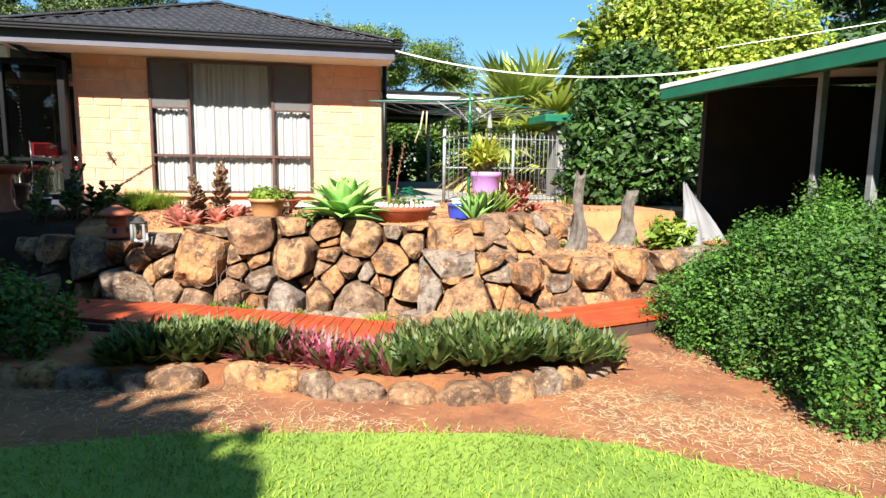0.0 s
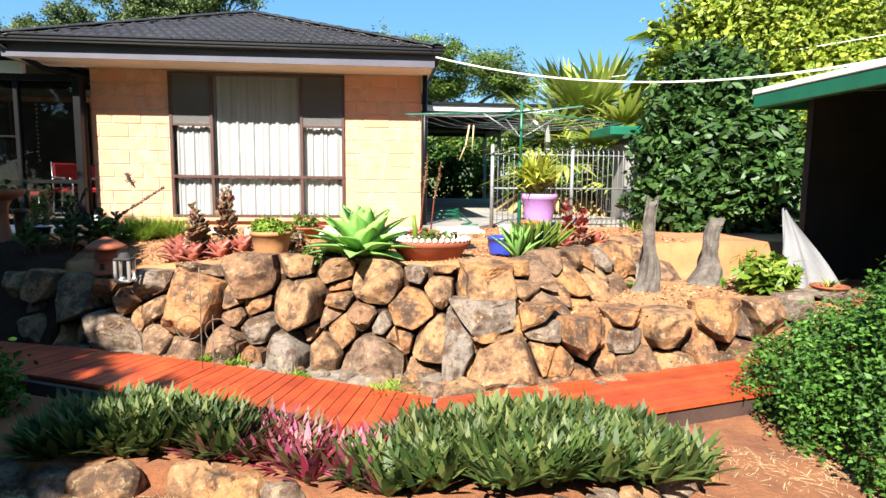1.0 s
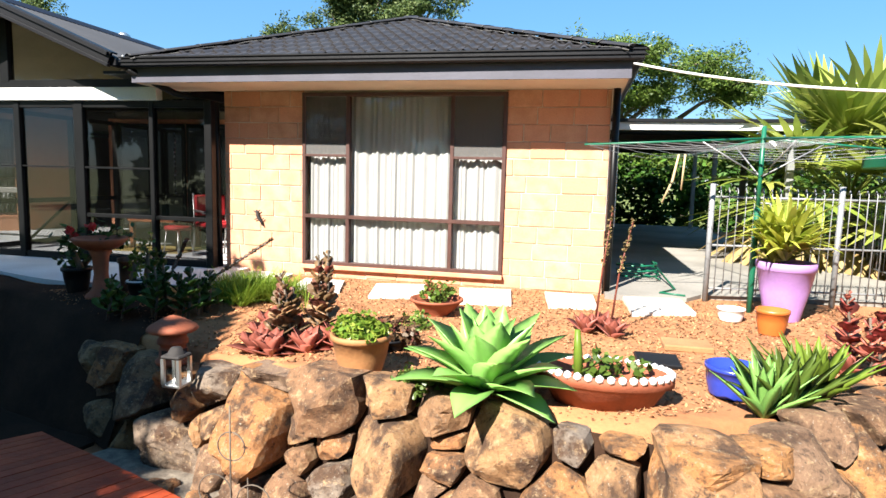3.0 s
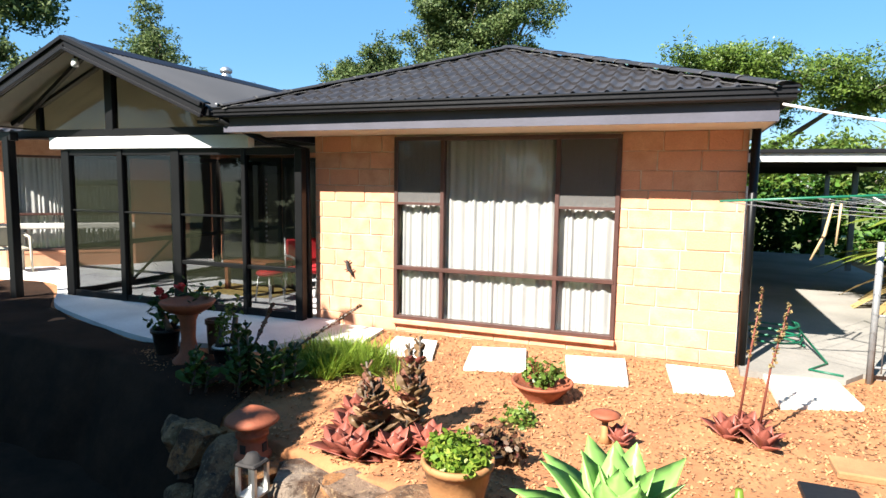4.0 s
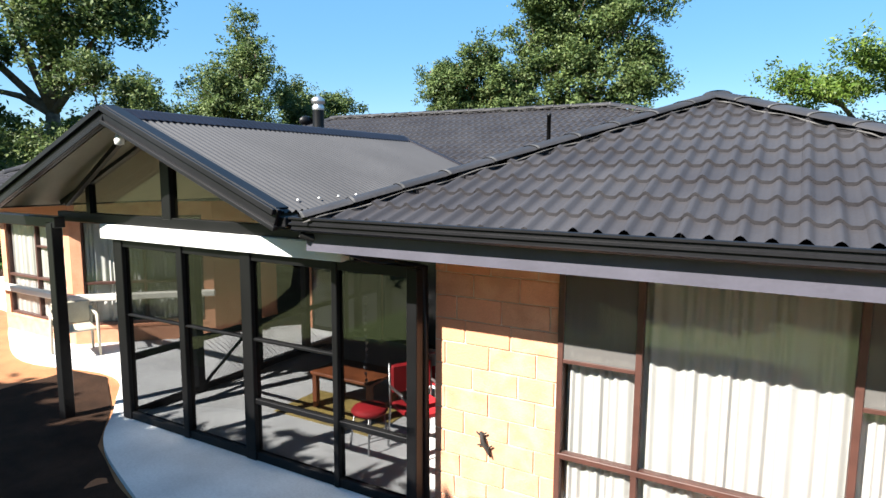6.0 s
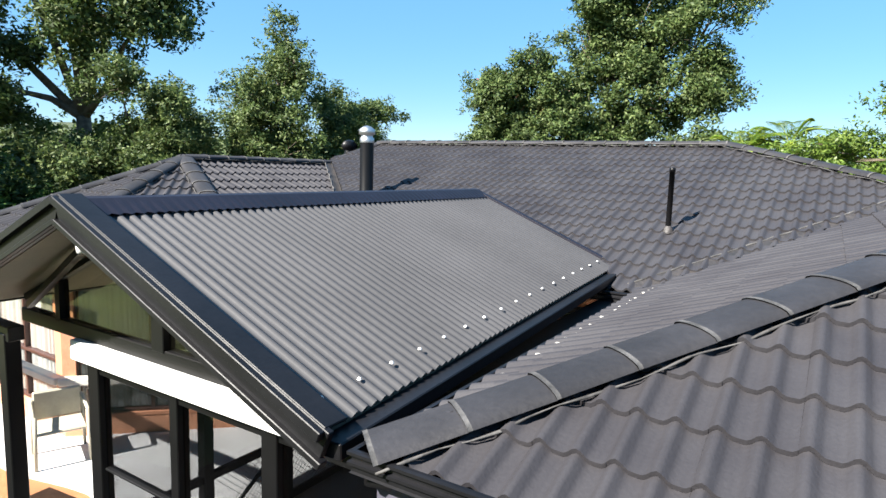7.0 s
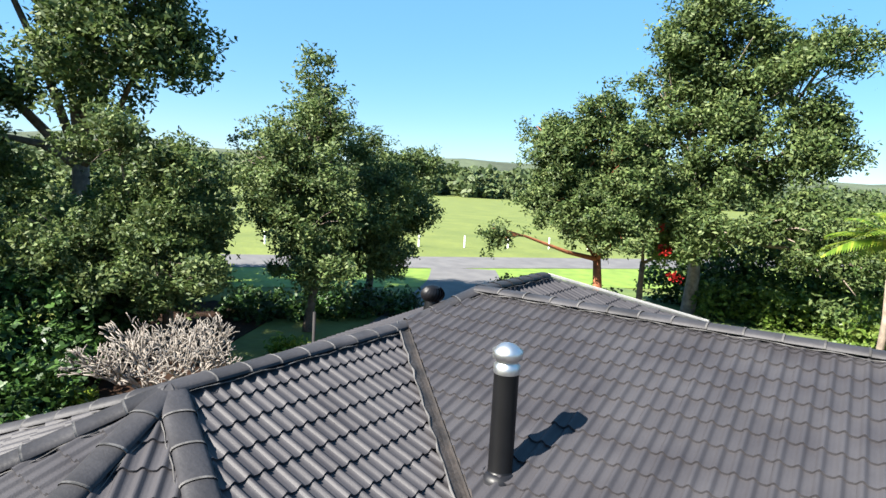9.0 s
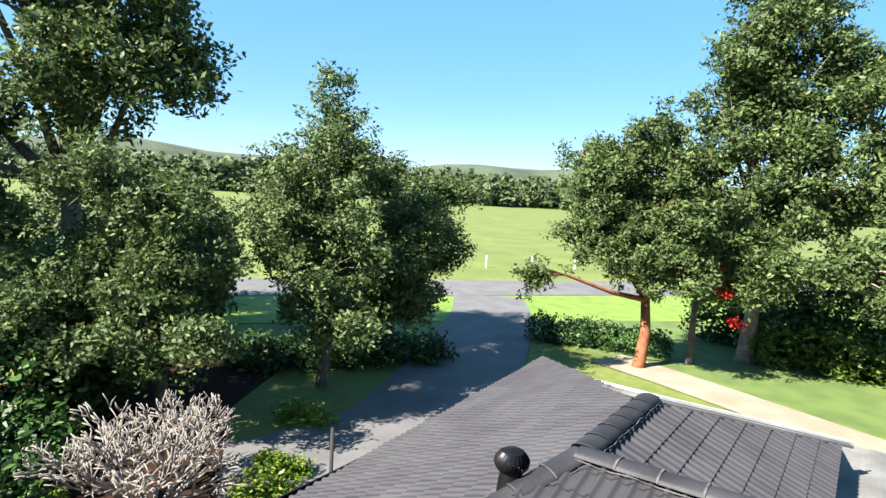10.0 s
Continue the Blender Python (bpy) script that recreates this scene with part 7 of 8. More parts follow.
# near-black sheet: deep shade put into the colour of the low ground
tagged(sheet("lower_soil", [(-16, -6.7), (-9, -6.9), (-1.7, -6.6), (-1.9, -4.6), (-1.6, -3.0), (-2.2, -2.3), (-2.3, -1.5), (-9, -1.2), (-16, -1.0)], -0.955, M["bank"], 0.1), "low garden soil, coloured near-black for deep shade", "soil", kind="structure")


# overlay on the mulch whose dark colour stands in for tree shade
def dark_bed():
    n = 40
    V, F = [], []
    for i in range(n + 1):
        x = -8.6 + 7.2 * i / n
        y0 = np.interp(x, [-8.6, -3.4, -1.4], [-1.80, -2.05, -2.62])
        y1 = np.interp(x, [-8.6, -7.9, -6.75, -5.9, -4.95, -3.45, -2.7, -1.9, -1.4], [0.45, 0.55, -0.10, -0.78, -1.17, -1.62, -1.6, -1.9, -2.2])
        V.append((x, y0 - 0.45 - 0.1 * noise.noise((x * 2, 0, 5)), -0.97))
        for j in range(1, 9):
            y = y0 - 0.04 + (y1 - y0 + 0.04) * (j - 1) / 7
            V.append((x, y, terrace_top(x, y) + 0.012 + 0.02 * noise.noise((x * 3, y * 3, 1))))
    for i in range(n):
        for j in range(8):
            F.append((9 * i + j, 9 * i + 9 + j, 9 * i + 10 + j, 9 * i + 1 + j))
    tagged(raw("dark_bed", V, F, M["bank"], smooth=True), "garden soil beside the curved path, coloured dark for tree shade", "garden bed", kind="structure")


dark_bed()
# ---- potted and garden plants on the terrace ----


def pot(name, label, at, r, h, material, soil=True, rim=0.015, foot=0.7):
    p = thing(name, label, "plant pot", at)
    turned("body", [(0.0, 0.0), (r * foot, 0.0), (r * foot * 1.02, 0.01), (r * (foot + 1) / 2 * 1.06, h * 0.5), (r, h * 0.86), (r + rim, h * 0.87), (r + rim, h), (r - 0.005, h), (r - 0.012, h - 0.04), (0, h - 0.045)], material, p)
    return p


def on(x, y):
    return terrace_top(x, y) - 0.01


p1 = pot("flower_pot", "round pale terracotta pot on the mulch", (0.85, -3.42, on(0.85, -3.42)), 0.185, 0.27, M["terra_pale"])
leafy_mass("succulent", "lush green succulent filling a terracotta pot", "succulent", [(0.85, -3.42, on(0.85, -3.42) + 0.29, 0.17, 0.17, 0.09)], 150, 9, 0.035, M["leafY"], 0.02, 1.3, shell=0.3)
p2 = pot("bowl_planter", "wide red terracotta bowl on the mulch", (0.93, -1.62, on(0.93, -1.62)), 0.235, 0.16, M["terra"], foot=0.5)
leafy_mass("succulent", "sparse red and green succulents in a bowl", "succulent", [(0.93, -1.62, 0.20, 0.16, 0.16, 0.07)], 40, 8, 0.035, M["leafB"], 0.03, 1.6, shell=0.3)
rosettes("spiky_succulent", "thin reddish stems in the red bowl", "succulent", [(0.89, -1.60, 0.13)], 0.24, 18, 0.012, M["leafK"], 1.6, 0.1)


def fleshy(name, label, category, at, n, L, w, material, el0=80, el1=5, bend=0.25, thick=0.02):
    """A rosette of thick pointed leaves."""
    t = thing(name, label, category, at)
    for i in range(n):
        f = i / n
        a = i * 2.399 + R.uniform(-0.1, 0.1)
        el = math.radians(el0 + (el1 - el0) * f)
        d = Vector((math.cos(a) * math.cos(el), math.sin(a) * math.cos(el), math.sin(el)))
        s = Vector((-math.sin(a), math.cos(a), 0))
        u = s.cross(d).normalized() * -1
        ln = L * (0.72 + 0.33 * math.sin(f * 2.6)) * R.uniform(0.92, 1.06)
        V, F = [], []
        m = 8
        for j in range(m + 1):
            q = j / m
            c = d * (ln * q) - Vector((0, 0, bend * ln * q * q * math.cos(el)))
            ww = w * (0.34 + 0.66 * math.sin(math.pi * min(1.0, 0.12 + q * 0.76)) ** 1.0) * (1 - max(0, (q - 0.62) / 0.38) ** 1.7 * 0.98) / 2
            tk = thick * (1 - 0.85 * q)
            V += [c - s * ww + u * ww * 0.35, c + u * 0.0, c + s * ww + u * ww * 0.35, c - u * tk]
        for j in range(m):
            for k in range(4):
                F.append((4 * j + k, 4 * j + (k + 1) % 4, 4 * j + 4 + (k + 1) % 4, 4 * j + 4 + k))
        raw("leaf", V, F, material, t, smooth=True)
    return t


def lantern_house(at):
    t = thing("terracotta_lamp", "squat terracotta garden lamp with a conical cap", "garden lamp", at)
    t.scale = (0.88, 0.88, 0.88)
    turned("base", [(0.0, 0.0), (0.145, 0.0), (0.15, 0.03), (0.12, 0.05), (0.115, 0.14), (0.10, 0.17), (0.13, 0.18), (0.13, 0.21), (0.115, 0.23), (0.115, 0.30), (0, 0.30)], M["terra"], t)
    turned("cap", [(0.20, 0.29), (0.215, 0.305), (0.20, 0.33), (0.10, 0.39), (0.03, 0.42), (0.0, 0.425)], M["terra"], t, label="conical terracotta cap")
    # solid dark blocks stand in for the shade inside four openings
    for i in range(4):
        a = i * math.pi / 2
        part("opening", beam((0.10 * math.cos(a), 0.10 * math.sin(a), 0.10), (0.122 * math.cos(a), 0.122 * math.sin(a), 0.10), 0.05, 0.07), M["dark"], t, "dark block drawn as a shaded opening")


lantern_house((-0.84, -3.0, on(-0.84, -3.0)))
dish = thing("garden_dish", "small terracotta dish on a short stand in the mulch", "garden ornament", (1.50, -2.27, 0.0))
turned("stand", [(0.0, 0.0), (0.05, 0.0), (0.025, 0.04), (0.02, 0.16), (0.0, 0.16)], M["terra_pale"], dish, seg=12)
turned("dish", [(0.0, 0.15), (0.05, 0.155), (0.10, 0.185), (0.105, 0.195), (0.06, 0.205), (0.0, 0.215)], M["terra"], dish, seg=16, label="flat terracotta dish")
fleshy("red_succulent", "reddish rosette succulent with broad leaves", "succulent", (1.60, -2.29, 0.0), 12, 0.16, 0.09, M["leafK"], 80, 20, 0.1)
lan = thing("candle_lantern", "small steel and glass candle lantern on the stones", "lantern", (-0.49, -3.44, -0.22))
part("base", box(-0.07, 0.07, -0.07, 0.07, 0, 0.02, 0.004), M["chrome"], lan)
for sx in (-1, 1):
    for sy in (-1, 1):
        part("corner_bar", box(sx * 0.06 - 0.012, sx * 0.06 + 0.012, sy * 0.06 - 0.012, sy * 0.06 + 0.012, 0.02, 0.20), M["chrome"], lan)
part("roof", box(-0.075, 0.075, -0.075, 0.075, 0.20, 0.225, 0.01), M["dark"], lan)
turned("cap", [(0.06, 0.225), (0.035, 0.27), (0.0, 0.275)], M["dark"], lan, seg=12)
part("pane", box(-0.055, 0.055, -0.052, -0.05, 0.02, 0.2), M["glass"], lan)
part("pane", box(-0.055, 0.055, 0.05, 0.052, 0.02, 0.2), M["glass"], lan)
bb = thing("bird_bath", "terracotta pedestal bird bath", "bird bath", (-2.42, -1.94, on(-2.42, -1.94) - 0.02))
turned("pedestal", [(0.0, 0.0), (0.15, 0.0), (0.15, 0.04), (0.09, 0.10), (0.065, 0.25), (0.075, 0.42), (0.11, 0.50), (0.0, 0.50)], M["terra"], bb)
turned("basin", [(0.05, 0.49), (0.14, 0.50), (0.22, 0.55), (0.255, 0.60), (0.245, 0.615), (0.215, 0.59), (0.13, 0.545), (0.0, 0.535)], M["terra"], bb, label="shallow terracotta basin")
pot("flower_pot", "dark glazed pot holding a rose bush", (-2.79, -1.85, on(-2.79, -1.85)), 0.13, 0.27, M["gutter"])
pot("flower_pot", "tall brown glazed pot behind the bird bath", (-2.38, -1.62, on(-2.38, -1.62)), 0.085, 0.36, M["terra_dark"], foot=0.8)
pale = pot("flower_pot", "small dark pot with a pale rim", (-2.05, -1.87, on(-2.05, -1.87)), 0.11, 0.17, M["gutter"])
turned("rim", [(0.100, 0.165), (0.113, 0.165), (0.116, 0.174), (0.113, 0.183), (0.100, 0.183), (0.100, 0.165)], M["white"], pale, label="pale glazed rim")
leafy_mass("potted_plant", "thin sprigs of small leaves in a dark pot", "plant", [(-2.04, -1.86, 0.34, 0.07, 0.07, 0.16), (-1.99, -1.84, 0.50, 0.04, 0.04, 0.10)], 34, 6, 0.032, M["leafB"], 0.05, base=(-2.05, -1.87, 0.16))
rose = leafy_mass("rose_bush", "small rose bush with red blooms in a pot", "rose", [(-2.80, -1.86, 0.46, 0.10, 0.10, 0.18), (-2.55, -1.64, 0.56, 0.15, 0.08, 0.07)], 36, 8, 0.045, M["leafD"], 0.06, base=(-2.79, -1.85, 0.22))
for q in ((-2.80, -1.92, 0.64), (-2.66, -1.78, 0.68), (-2.74, -1.90, 0.58)):
    cards("bloom", leaves(rng, *blob_points(rng, [(*q, 0.04, 0.04, 0.035)], 30, 0.2), 30, 0.045, 1.2), M["flower"], rose, "red bloom")

fleshy("agave", "large fox-tail agave with broad pale green leaves", "agave", (1.71, -3.70, 0.05), 40, 0.60, 0.205, M["leafG"], 86, 12)
# white-edged oval planter behind the agave, with its cactus
pl = thing("trough_planter", "oval terracotta trough with white pebbles round its rim", "planter", (2.36, -3.52, on(2.36, -3.5)))
v, f = lathe([(0.0, 0.0), (0.24, 0.0), (0.31, 0.13), (0.34, 0.14), (0.34, 0.20), (0.30, 0.20), (0.28, 0.15), (0, 0.14)], (0, 0, 0), 28)
raw("body", [(x * 1.15, y * 0.62, z) for x, y, z in v], f, M["terra"], pl, "terracotta body", True)
for i in range(38):
    a = 2 * math.pi * i / 38
    bm = bmesh.new()
    bmesh.ops.create_icosphere(bm, subdivisions=1, radius=0.026, matrix=Matrix.Translation((0.37 * math.cos(a), 0.205 * math.sin(a), 0.20)))
    part("pebble", bm, M["white"], pl, "white pebble", True)
tubes("stem_cactus", [([(2.22, -3.55, 0.12), (2.21, -3.55, 0.28), (2.20, -3.56, 0.42)], [0.028, 0.026, 0.016])], M["leafY"])
tagged(bpy.data.objects["stem_cactus"], "slim green cactus stem in the trough", "cactus")
leafy_mass("succulent", "small succulents in the trough planter", "succulent", [(2.44, -3.5, 0.19, 0.2, 0.1, 0.06)], 30, 7, 0.035, M["leafB"], 0.03, 1.5)


def stem_succulent(name, label, at, stems, h, leaf, material, rng_):
    """Upright stems crowded with round fleshy leaves."""
    t = thing(name, label, "succulent", at)
    for k in range(stems):
        a = rng_.uniform(0, 6.28)
        r = rng_.uniform(0.0, 0.16)
        hh = h * rng_.uniform(0.55, 1.0)
        b = Vector((r * math.cos(a), r * math.sin(a), 0))
        e = b + Vector((rng_.uniform(-0.06, 0.06), rng_.uniform(-0.06, 0.06), hh))
        tubes("stem", [([b, b.lerp(e, 0.5) + Vector((0.01, 0.01, 0)), e], [0.014, 0.012, 0.008])], M["bark"], t, seg=5)
        V, F = [], []
        for i in range(int(hh / 0.034)):
            q = i / (hh / 0.034)
            c = b.lerp(e, 0.18 + 0.82 * q)
            aa = (i % 2) * math.pi + (i // 2) * 1.45 + rng_.uniform(-0.3, 0.3)
            d = Vector((math.cos(aa), math.sin(aa), 0.55 + 0.9 * q + rng_.uniform(-0.2, 0.25))).normalized()
            s = Vector((-math.sin(aa), math.cos(aa), 0))
            u = d.cross(s)
            L = leaf * (1.25 - 0.8 * q) * rng_.uniform(0.65, 1.3)
            o = len(V)
            for j, (t0, w) in enumerate(((0.05, 0.12), (0.35, 0.42), (0.7, 0.5), (0.95, 0.25))):
                p = c + d * L * t0
                V += [p - s * L * w + u * 0.006, p + s * L * w + u * 0.006, p - u * 0.008]
            for j in range(3):
                for m in range(3):
                    F.append((o + 3 * j + m, o + 3 * j + (m + 1) % 3, o + 3 * j + 3 + (m + 1) % 3, o + 3 * j + 3 + m))
            F.append((o, o + 1, o + 2))
            F.append((o + 9, o + 11, o + 10))
        raw("leaves", V, F, material, t, smooth=True)
    return t


rr = random.Random(3)
stem_succulent("kalanchoe", "upright coppery succulent crowded with cupped leaves", (0.0, -2.8, on(0.0, -2.8)), 4, 0.64, 0.115, M["leafO"], rr)
stem_succulent("kalanchoe", "upright coppery succulent crowded with cupped leaves", (0.22, -2.7, on(0.22, -2.7)), 4, 0.78, 0.115, M["leafO"], rr)
for x, y in ((-0.22, -2.7), (0.0, -3.0), (0.26, -2.95), (-0.15, -2.95), (0.46, -2.85), (-0.05, -2.55), (-0.3, -2.45)):
    fleshy("red_succulent", "reddish rosette succulent with broad leaves", "succulent", (x, y, on(x, y)), 14, 0.24, 0.13, M["leafK"], 80, 15, 0.1)
for x, y in ((2.42, -1.75), (2.28, -1.85), (2.5, -1.95)):
    fleshy("red_succulent", "reddish rosette succulent with broad leaves", "succulent", (x, y, on(x, y)), 12, 0.21, 0.10, M["leafK"], 80, 20, 0.1)
for dx, dy, h in ((0.0, 0.0, 0.95), (0.13, -0.03, 0.85)):
    pts = [Vector((2.36 + dx, -1.78 + dy, 0.1)), Vector((2.40 + dx, -1.78 + dy, h * 0.6)), Vector((2.45 + dx * 1.3, -1.80, h + 0.1))]
    fs = thing("flower_spike", "tall pale pink flower spike", "flower spike")
    tubes("stalk", [(pts, [0.010, 0.008, 0.004])], M["leafK"], fs, seg=5)
    cc = np.array([list(pts[1].lerp(pts[2], t)) for t in np.linspace(0, 1, 40)]) + rng.normal(size=(40, 3)) * 0.009
    cards("buds", leaves(rng, cc, np.tile([[0, 0, 1.0]], (40, 1)), 220, 0.022, 1.4), M["dead"], fs)
leafy_mass("ground_cover", "low green and red ground cover beside the wall", "ground cover", [(1.35, -3.62, 0.04, 0.2, 0.14, 0.06), (0.9, -2.2, 0.04, 0.12, 0.12, 0.07)], 90, 8, 0.035, M["leafB"], 0.03, 1.3)
pot("flower_pot", "small dark pot with a low succulent", (0.87, -2.85, on(0.87, -2.85)), 0.13, 0.10, M["gutter"])
leafy_mass("succulent", "low dark succulent spilling from its pot", "succulent", [(0.91, -2.85, 0.13, 0.17, 0.14, 0.07)], 50, 8, 0.04, M["leafO"], 0.03, 1.4)
for x, y, h in ((-1.35, -2.3, 0.5), (-1.6, -2.25, 0.62), (-1.9, -2.35, 0.45), (-1.15, -2.1, 0.4)):
    stem_succulent("shaded_succulent", "tall dark grey-green succulent growing in the shade", (x, y, on(x, y)), 4, h, 0.12, M["leafD"], rr)
for b, e in (((-1.35, -1.75, 0.2), (-0.75, -1.6, 0.62)), ((-1.7, -1.9, 0.2), (-1.55, -1.8, 0.6))):
    b, e = Vector(b), Vector(e)
    th = thing("leaning_stem", "leaning pale stem with small round leaves", "succulent")
    tubes("stem", [([b, b.lerp(e, 0.5), e], [0.012, 0.010, 0.006])], M["twig"], th, seg=5)
    cc = np.array([list(b.lerp(e, t)) for t in np.linspace(0.2, 1, 30)])
    cards("leaves", leaves(rng, cc, rng.normal(size=(30, 3)), 90, 0.04, 1.2), M["leafO"], th)
gx = [(-0.95 + rng.normal() * 0.22, -1.55 + rng.normal() * 0.18, 0.0) for _ in range(110)]
rosettes("grass_clump", "clump of fine bright green grass", "grass", gx, 0.36, 34, 0.007, M["blade"], 1.5, 0.35)
# purple pot with its spiky plant
pp = pot("tall_pot", "tall purple glazed pot", (4.12, -0.75, 0.0), 0.25, 0.56, M["purple"], foot=0.6, rim=0.01)
rosettes("spiky_plant", "yellow-green spiky plant in the purple pot", "plant", [(4.12 + rng.normal() * 0.07, -0.75 + rng.normal() * 0.07, 0.52 + 0.05 * k) for k in range(7)], 0.56, 44, 0.055, M["leafN"], 1.3, 0.4)
po = pot("square_pot", "small orange glazed pot", (3.84, -1.42, 0.0), 0.13, 0.22, M["orange"], foot=0.75, rim=0.006)
pot("blue_pot", "cobalt blue glazed trough", (3.14, -3.16, 0.0), 0.16, 0.18, M["blue"], foot=0.85, rim=0.008)
pot("white_pot", "small white pot on the mulch", (3.62, -0.95, 0.0), 0.12, 0.12, M["white"], foot=0.8, rim=0.005)
fleshy("aloe_cluster", "clump of grey-green aloes with yellow tips", "aloe", (3.36, -3.42, 0.0), 26, 0.46, 0.07, M["leafB"], 82, 30, 0.1)
fleshy("aloe_cluster", "clump of grey-green aloes with yellow tips", "aloe", (3.58, -3.2, 0.0), 26, 0.46, 0.07, M["leafY"], 82, 30, 0.1)
fleshy("aloe_cluster", "clump of grey-green aloes with yellow tips", "aloe", (3.22, -3.50, 0.0), 22, 0.40, 0.07, M["leafG"], 82, 30, 0.1)
stem_succulent("red_stem_succulent", "tall coppery red succulent behind the wall", (4.2, -2.45, 0.0), 3, 0.62, 0.13, M["leafK"], rr)
for x, y in ((4.0, -2.5), (4.4, -2.4)):
    fleshy("red_succulent", "reddish rosette succulent with broad leaves", "succulent", (x, y, 0.0), 12, 0.2, 0.10, M["leafK"], 80, 20, 0.1)
rosettes("grass_tuft", "pale dry tuft of grass near the fence", "grass", [(5.6, -0.6, 0.0), (5.8, -0.5, 0.0)], 0.3, 30, 0.008, M["leafP"], 1.2, 0.4)
# slabs lying on the mulch
tagged(part("stone_slab", box(2.86, 3.22, -2.28, -2.02, 0.0, 0.05, 0.01), M["sand"]), "flat yellow sandstone slab on the mulch", "slab")
tagged(part("slate_slab", box(2.62, 2.92, -2.75, -2.45, 0.0, 0.03, 0.008), M["gutter"]), "dark slate slab on the mulch", "slab")


def stump(at, h, r, lean, label):
    t = thing("tree_stump", label, "stump", at)
    n, m = 26, 18
    V, F = [], []
    for j in range(m + 1):
        q = j / m
        for i in range(n):
            a = 2 * math.pi * i / n
            rr_ = r * (1.5 - 0.9 * min(1, q * 2.2) if q < 0.45 else 0.62) * (1 + 0.25 * noise.noise((math.cos(a) * 1.5 + at[0], math.sin(a) * 1.5, q * 4)) + 0.16 * noise.noise((math.cos(a) * 5, math.sin(a) * 5 + at[0], q * 3)))
            V.append((rr_ * math.cos(a) + lean[0] * q + 0.03 * math.sin(q * 6), rr_ * math.sin(a) + lean[1] * q, h * q + (0.05 * math.cos(a * 2) if j == m else 0)))
    for j in range(m):
        for i in range(n):
            F.append((j * n + i, j * n + (i + 1) % n, (j + 1) * n + (i + 1) % n, (j + 1) * n + i))
    F.append(tuple(m * n + i for i in range(n)))
    raw("trunk", V, F, M["stump"], t)


stump((4.75, -3.02, -0.42), 0.98, 0.10, (0.06, 0.05), "grey weathered upright stump on the sandy terrace")
stump((5.62, -2.62, -0.42), 0.72, 0.13, (0.16, 0.05), "grey weathered leaning stump on the sandy terrace")
pb = pot("bowl_planter", "small terracotta bowl on the sand", (6.55, -3.45, -0.42), 0.17, 0.12, M["terra"], foot=0.6)
rosettes("grass_tuft", "pale grey-green tuft in the small bowl", "grass", [(6.55, -3.45, -0.32)], 0.2, 40, 0.012, M["leafP"], 1.2, 0.4)
# rusty wire flower stake beside the deck
wire = thing("wire_stake", "thin rusty wire garden stake with loops", "garden stake", (0.42, -4.25, -0.82))
tubes("rods", [([(0, 0, -0.1), (0, 0, 0.85)], [0.005, 0.005]), ([(0.09, 0.02, -0.1), (0.09, 0.02, 0.45)], [0.004, 0.004])], M["bark"], wire, seg=5)
for cx, cz, r in ((-0.10, 0.35, 0.10), (0.13, 0.32, 0.10), (0.0, 0.62, 0.08)):
    pts = [Vector((cx + r * math.cos(t), 0.01, cz + r * math.sin(t))) for t in np.linspace(0, 6.28, 20)]
    tubes("loop", [(pts, [0.004] * 20)], M["bark"], wire, seg=5)
# straw and chips strewn on the ground
n = 26000
px, py = rng.uniform(-1.5, 5.2, n), rng.uniform(-8.2, -5.7, n)
# straw gathers in drifts
drift = np.sin(px * 2.3 + 1.7 * np.sin(py * 1.9)) + np.sin(py * 4.1 + 1.3 * np.sin(px * 3.1)) + rng.normal(size=n) * 0.9
px, py = px[drift > 0.1], py[drift > 0.1]
keep = (py > np.interp(px, [-1.5, 0.5, 1.5, 2.55, 3.2, 3.9, 5.2], [-6.95, -6.8, -6.95, -7.15, -7.4, -8.0, -9.2])) & (py < np.interp(px, [-1.5, 0, 1, 1.6, 2.5, 3.2, 3.8, 4.0, 5.2], [-5.7, -5.9, -6.08, -6.42, -6.6, -6.45, -6.1, -5.4, -5.0]))
px, py = px[keep], py[keep]
a = rng.uniform(0, 6.28, len(px))
tagged(blades("straw_litter", np.stack([px, py, np.full(len(px), LAWN + 0.02)], 1), np.stack([np.cos(a), np.sin(a), rng.uniform(0, 0.15, len(px))], 1), rng.uniform(0.025, 0.11, len(px)), np.full(len(px), 0.0038), np.full(len(px), 0.05), M["straw"], None, 2), "dry straw strewn over bare red soil", "straw", kind="stuff")
n = 46000
px, py = rng.uniform(-3.2, 5.8, n), rng.uniform(-4.2, -0.1, n)
keep = (py > np.interp(px, [-3.2, -0.9, 0.1, 1.25, 2.0, 2.45, 3.7, 4.6, 5.8], [-2.0, -2.75, -3.18, -3.55, -3.78, -3.85, -3.05, -2.4, -2.1])) & ~((px < -1.85) & (py > -1.65))
px, py = px[keep], py[keep]
pz = np.array([terrace_top(x, y) for x, y in zip(px, py)]) + 0.006
cp3 = np.stack([px, py, pz], 1)
chip_arr = leaves(rng, cp3, np.tile([[0, 0, 3.0]], (len(px), 1)), len(px), 0.017, 2.0, 0.0)
tagged(cards("mulch_chips", chip_arr, M["chip"]), "orange bark chips covering the garden bed", "mulch", kind="stuff")
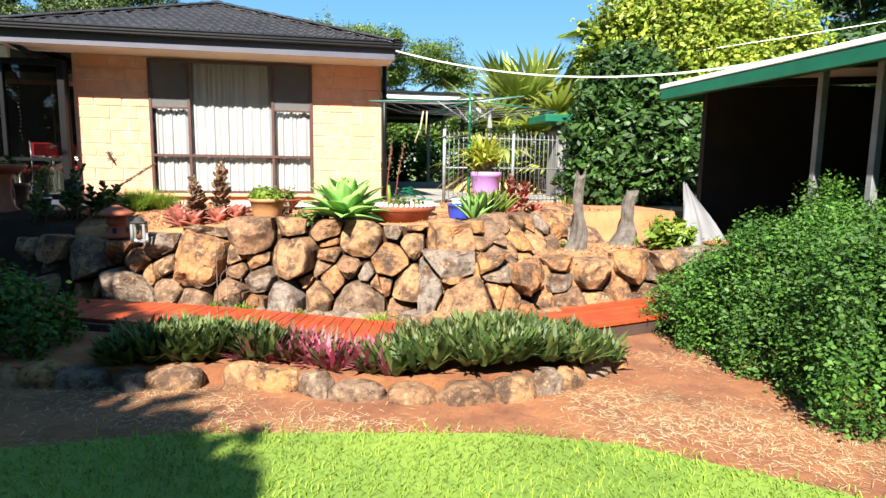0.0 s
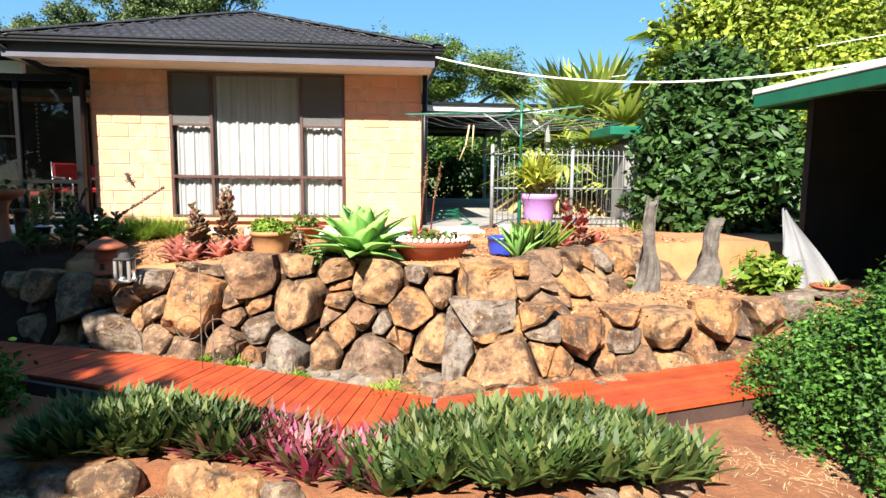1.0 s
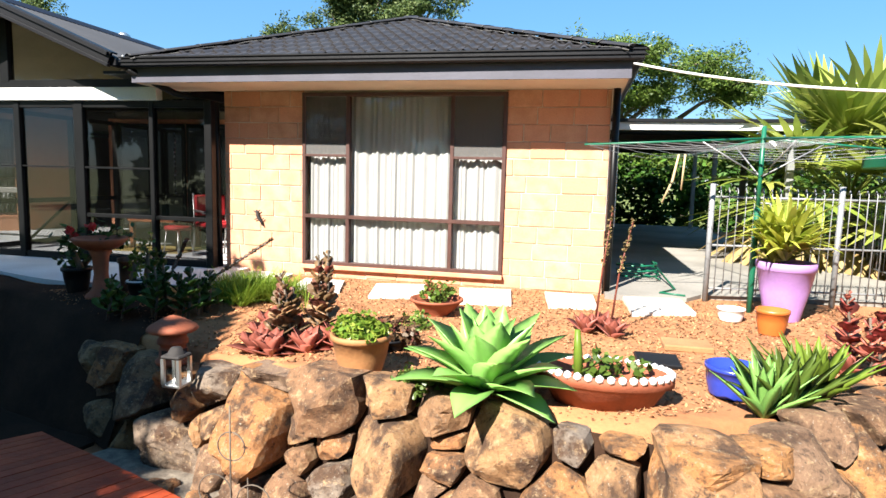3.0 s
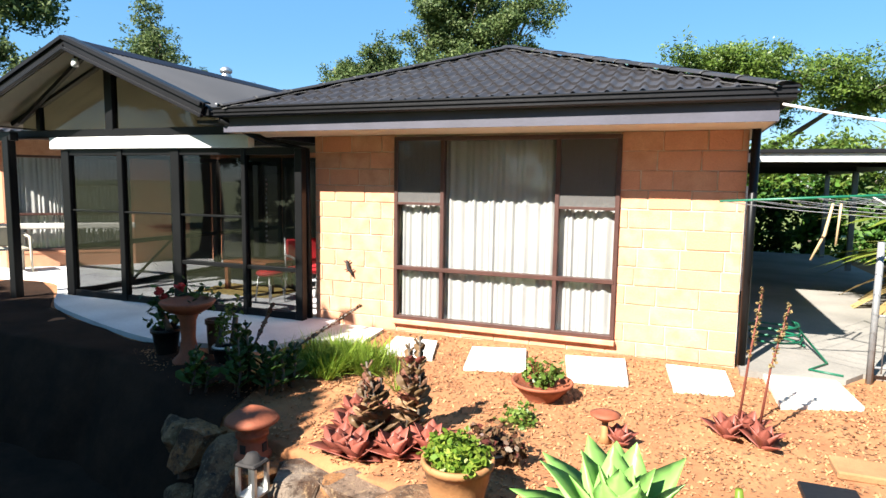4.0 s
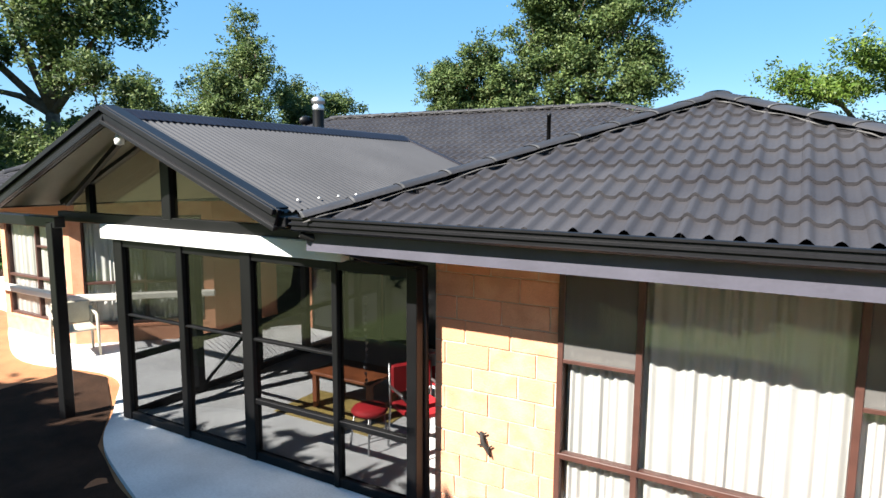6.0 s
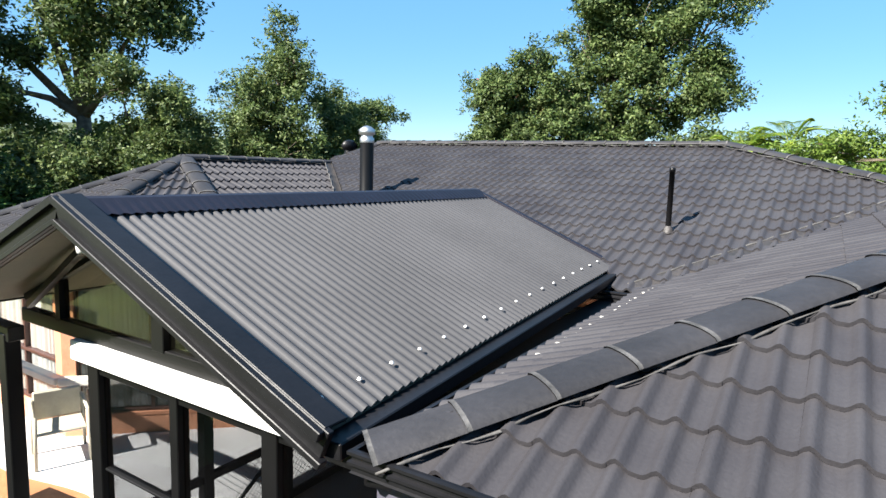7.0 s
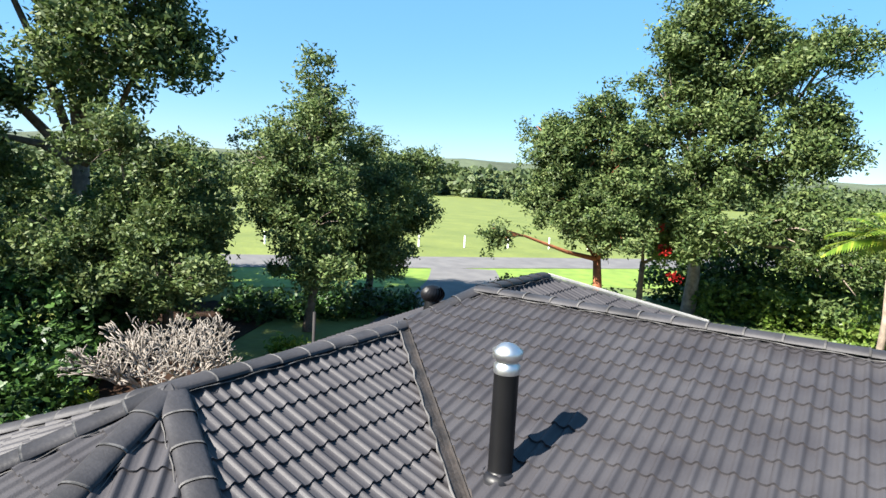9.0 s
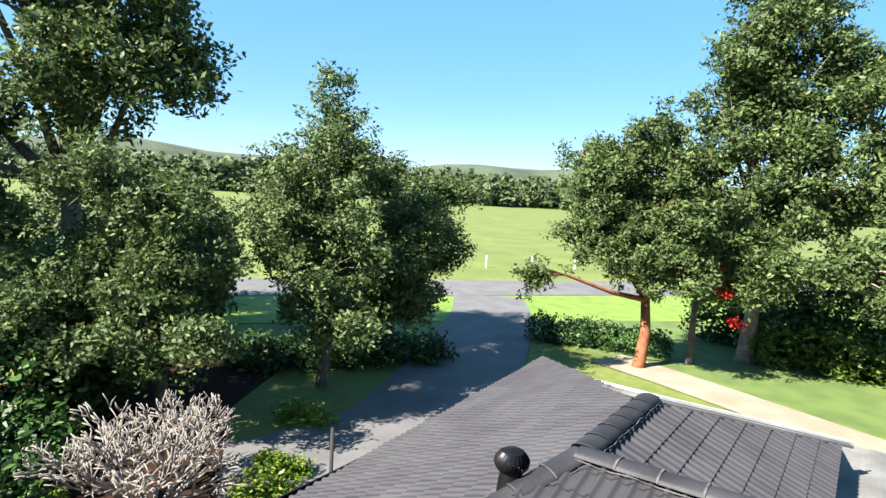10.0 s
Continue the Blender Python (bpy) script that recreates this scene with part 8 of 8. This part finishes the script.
# lawn blades
n = 60000
px, py = rng.uniform(-4, 4.6, n), rng.uniform(-9.6, -6.6, n)
keep = py < np.interp(px, [-4, -0.4, 0.5, 1.52, 2.55, 3.2, 3.9, 4.6], [-7.0, -6.86, -6.78, -6.95, -7.13, -7.42, -8.0, -8.6]) + rng.normal(size=n) * 0.06
px, py = px[keep], py[keep]
a = rng.uniform(0, 6.28, len(px))
tagged(blades("grass_blades", np.stack([px, py, np.full(len(px), LAWN + 0.028)], 1), np.stack([np.cos(a) * 0.6, np.sin(a) * 0.6, np.full(len(px), 0.8)], 1), rng.uniform(0.03, 0.075, len(px)), np.full(len(px), 0.006), np.full(len(px), 0.3), M["blade"], None, 2), "short bright lawn grass", "grass", kind="stuff")

n = 5000
px, py = rng.uniform(2.9, 7.0, n), rng.uniform(-4.5, -2.3, n)
keep = (py > np.interp(px, [2.9, 4.1, 5.0, 6.2, 7.0], [-4.5, -4.3, -4.05, -3.6, -3.4])) & (py < np.interp(px, [2.9, 3.7, 4.6, 5.4, 7.0], [-3.95, -3.4, -2.8, -2.4, -2.1]))
px, py = px[keep], py[keep]
a = rng.uniform(0, 6.28, len(px))
tagged(cards("dry_litter", leaves(rng, np.stack([px, py, np.full(len(px), -0.414)], 1), np.tile([[0, 0, 3.0]], (len(px), 1)), len(px), 0.02, 2.4, 0.0), M["chip"]), "bark chips and dry leaves on the sandy terrace", "litter", kind="stuff")

# ---- pieces of the setting: deck boards, pavers, roof tiles ----
deck = thing("deck_path", "red-stained timber boardwalk below the stone wall", "deck", kind="structure")
dfar = smooth_line([(-1.9, -3.2, 0), (0.16, -3.95, 0), (2.28, -5.03, 0)], 10)
dnear = smooth_line([(-2.3, -3.75, 0), (-0.2, -4.62, 0), (2.12, -5.83, 0)], 10)
lf = sum((b - a).length for a, b in zip(dfar, dfar[1:]))
ln_ = sum((b - a).length for a, b in zip(dnear, dnear[1:]))
nb = int(lf / 0.098)
for i in range(nb):
    g = 0.035
    p0, p1 = along(dfar, lf * (i + g) / nb)[0], along(dfar, lf * (i + 1 - g) / nb)[0]
    q0, q1 = along(dnear, ln_ * (i + g) / nb)[0], along(dnear, ln_ * (i + 1 - g) / nb)[0]
    z = DECK + R.uniform(-0.002, 0.002)
    V = [(p.x, p.y, z) for p in (p0, p1, q1, q0)] + [(p.x, p.y, z - 0.03) for p in (p0, p1, q1, q0)]
    raw("board", V, [(0, 1, 2, 3), (7, 6, 5, 4), (0, 4, 5, 1), (1, 5, 6, 2), (2, 6, 7, 3), (3, 7, 4, 0)], M["deck"], deck)
a0, a1 = Vector((2.31, -5.05, 0)), Vector((6.6, -3.85, 0))
b0, b1 = Vector((2.16, -5.85, 0)), Vector((6.9, -4.5, 0))
for i in range(9):
    f0, f1 = i / 9 + 0.004, (i + 1) / 9 - 0.004
    z = DECK + R.uniform(-0.002, 0.002)
    V = [(p.x, p.y, z) for p in (a0.lerp(b0, f0), a1.lerp(b1, f0), a1.lerp(b1, f1), a0.lerp(b0, f1))]
    V += [(x, y, zz - 0.03) for x, y, zz in V]
    raw("board", V, [(0, 1, 2, 3), (7, 6, 5, 4), (0, 4, 5, 1), (1, 5, 6, 2), (2, 6, 7, 3), (3, 7, 4, 0)], M["deck"], deck)
part("bearer", beam((2.2, -5.78, DECK - 0.10), (6.9, -4.45, DECK - 0.10), 0.05, 0.13), M["deck_dark"], deck)
part("bearer", beam((-2.2, -3.75, DECK - 0.10), (2.15, -5.75, DECK - 0.10), 0.05, 0.13), M["deck_dark"], deck)
for q in ([(-1.83, -0.10), (-1.25, -0.12), (-1.2, -0.70), (-1.86, -0.95)], [(-0.97, -0.36), (-0.48, -0.37), (-0.28, -1.01), (-0.86, -0.98)], [(-0.06, -0.43), (0.48, -0.28), (0.65, -1.01), (0.10, -1.17)], [(0.9, -0.35), (1.47, -0.25), (1.56, -1.02), (1.05, -1.10)], [(1.85, -0.26), (2.37, -0.27), (2.40, -0.93), (1.93, -1.04)], [(2.69, -0.21), (3.28, -0.12), (3.33, -0.87), (2.72, -1.08)]):
    tagged(sheet("paver", q, 0.035, M["paver"], 0.06), "square pale concrete stepping paver on mulch", "paver", "stepping pavers", "structure")
lay_tiles()
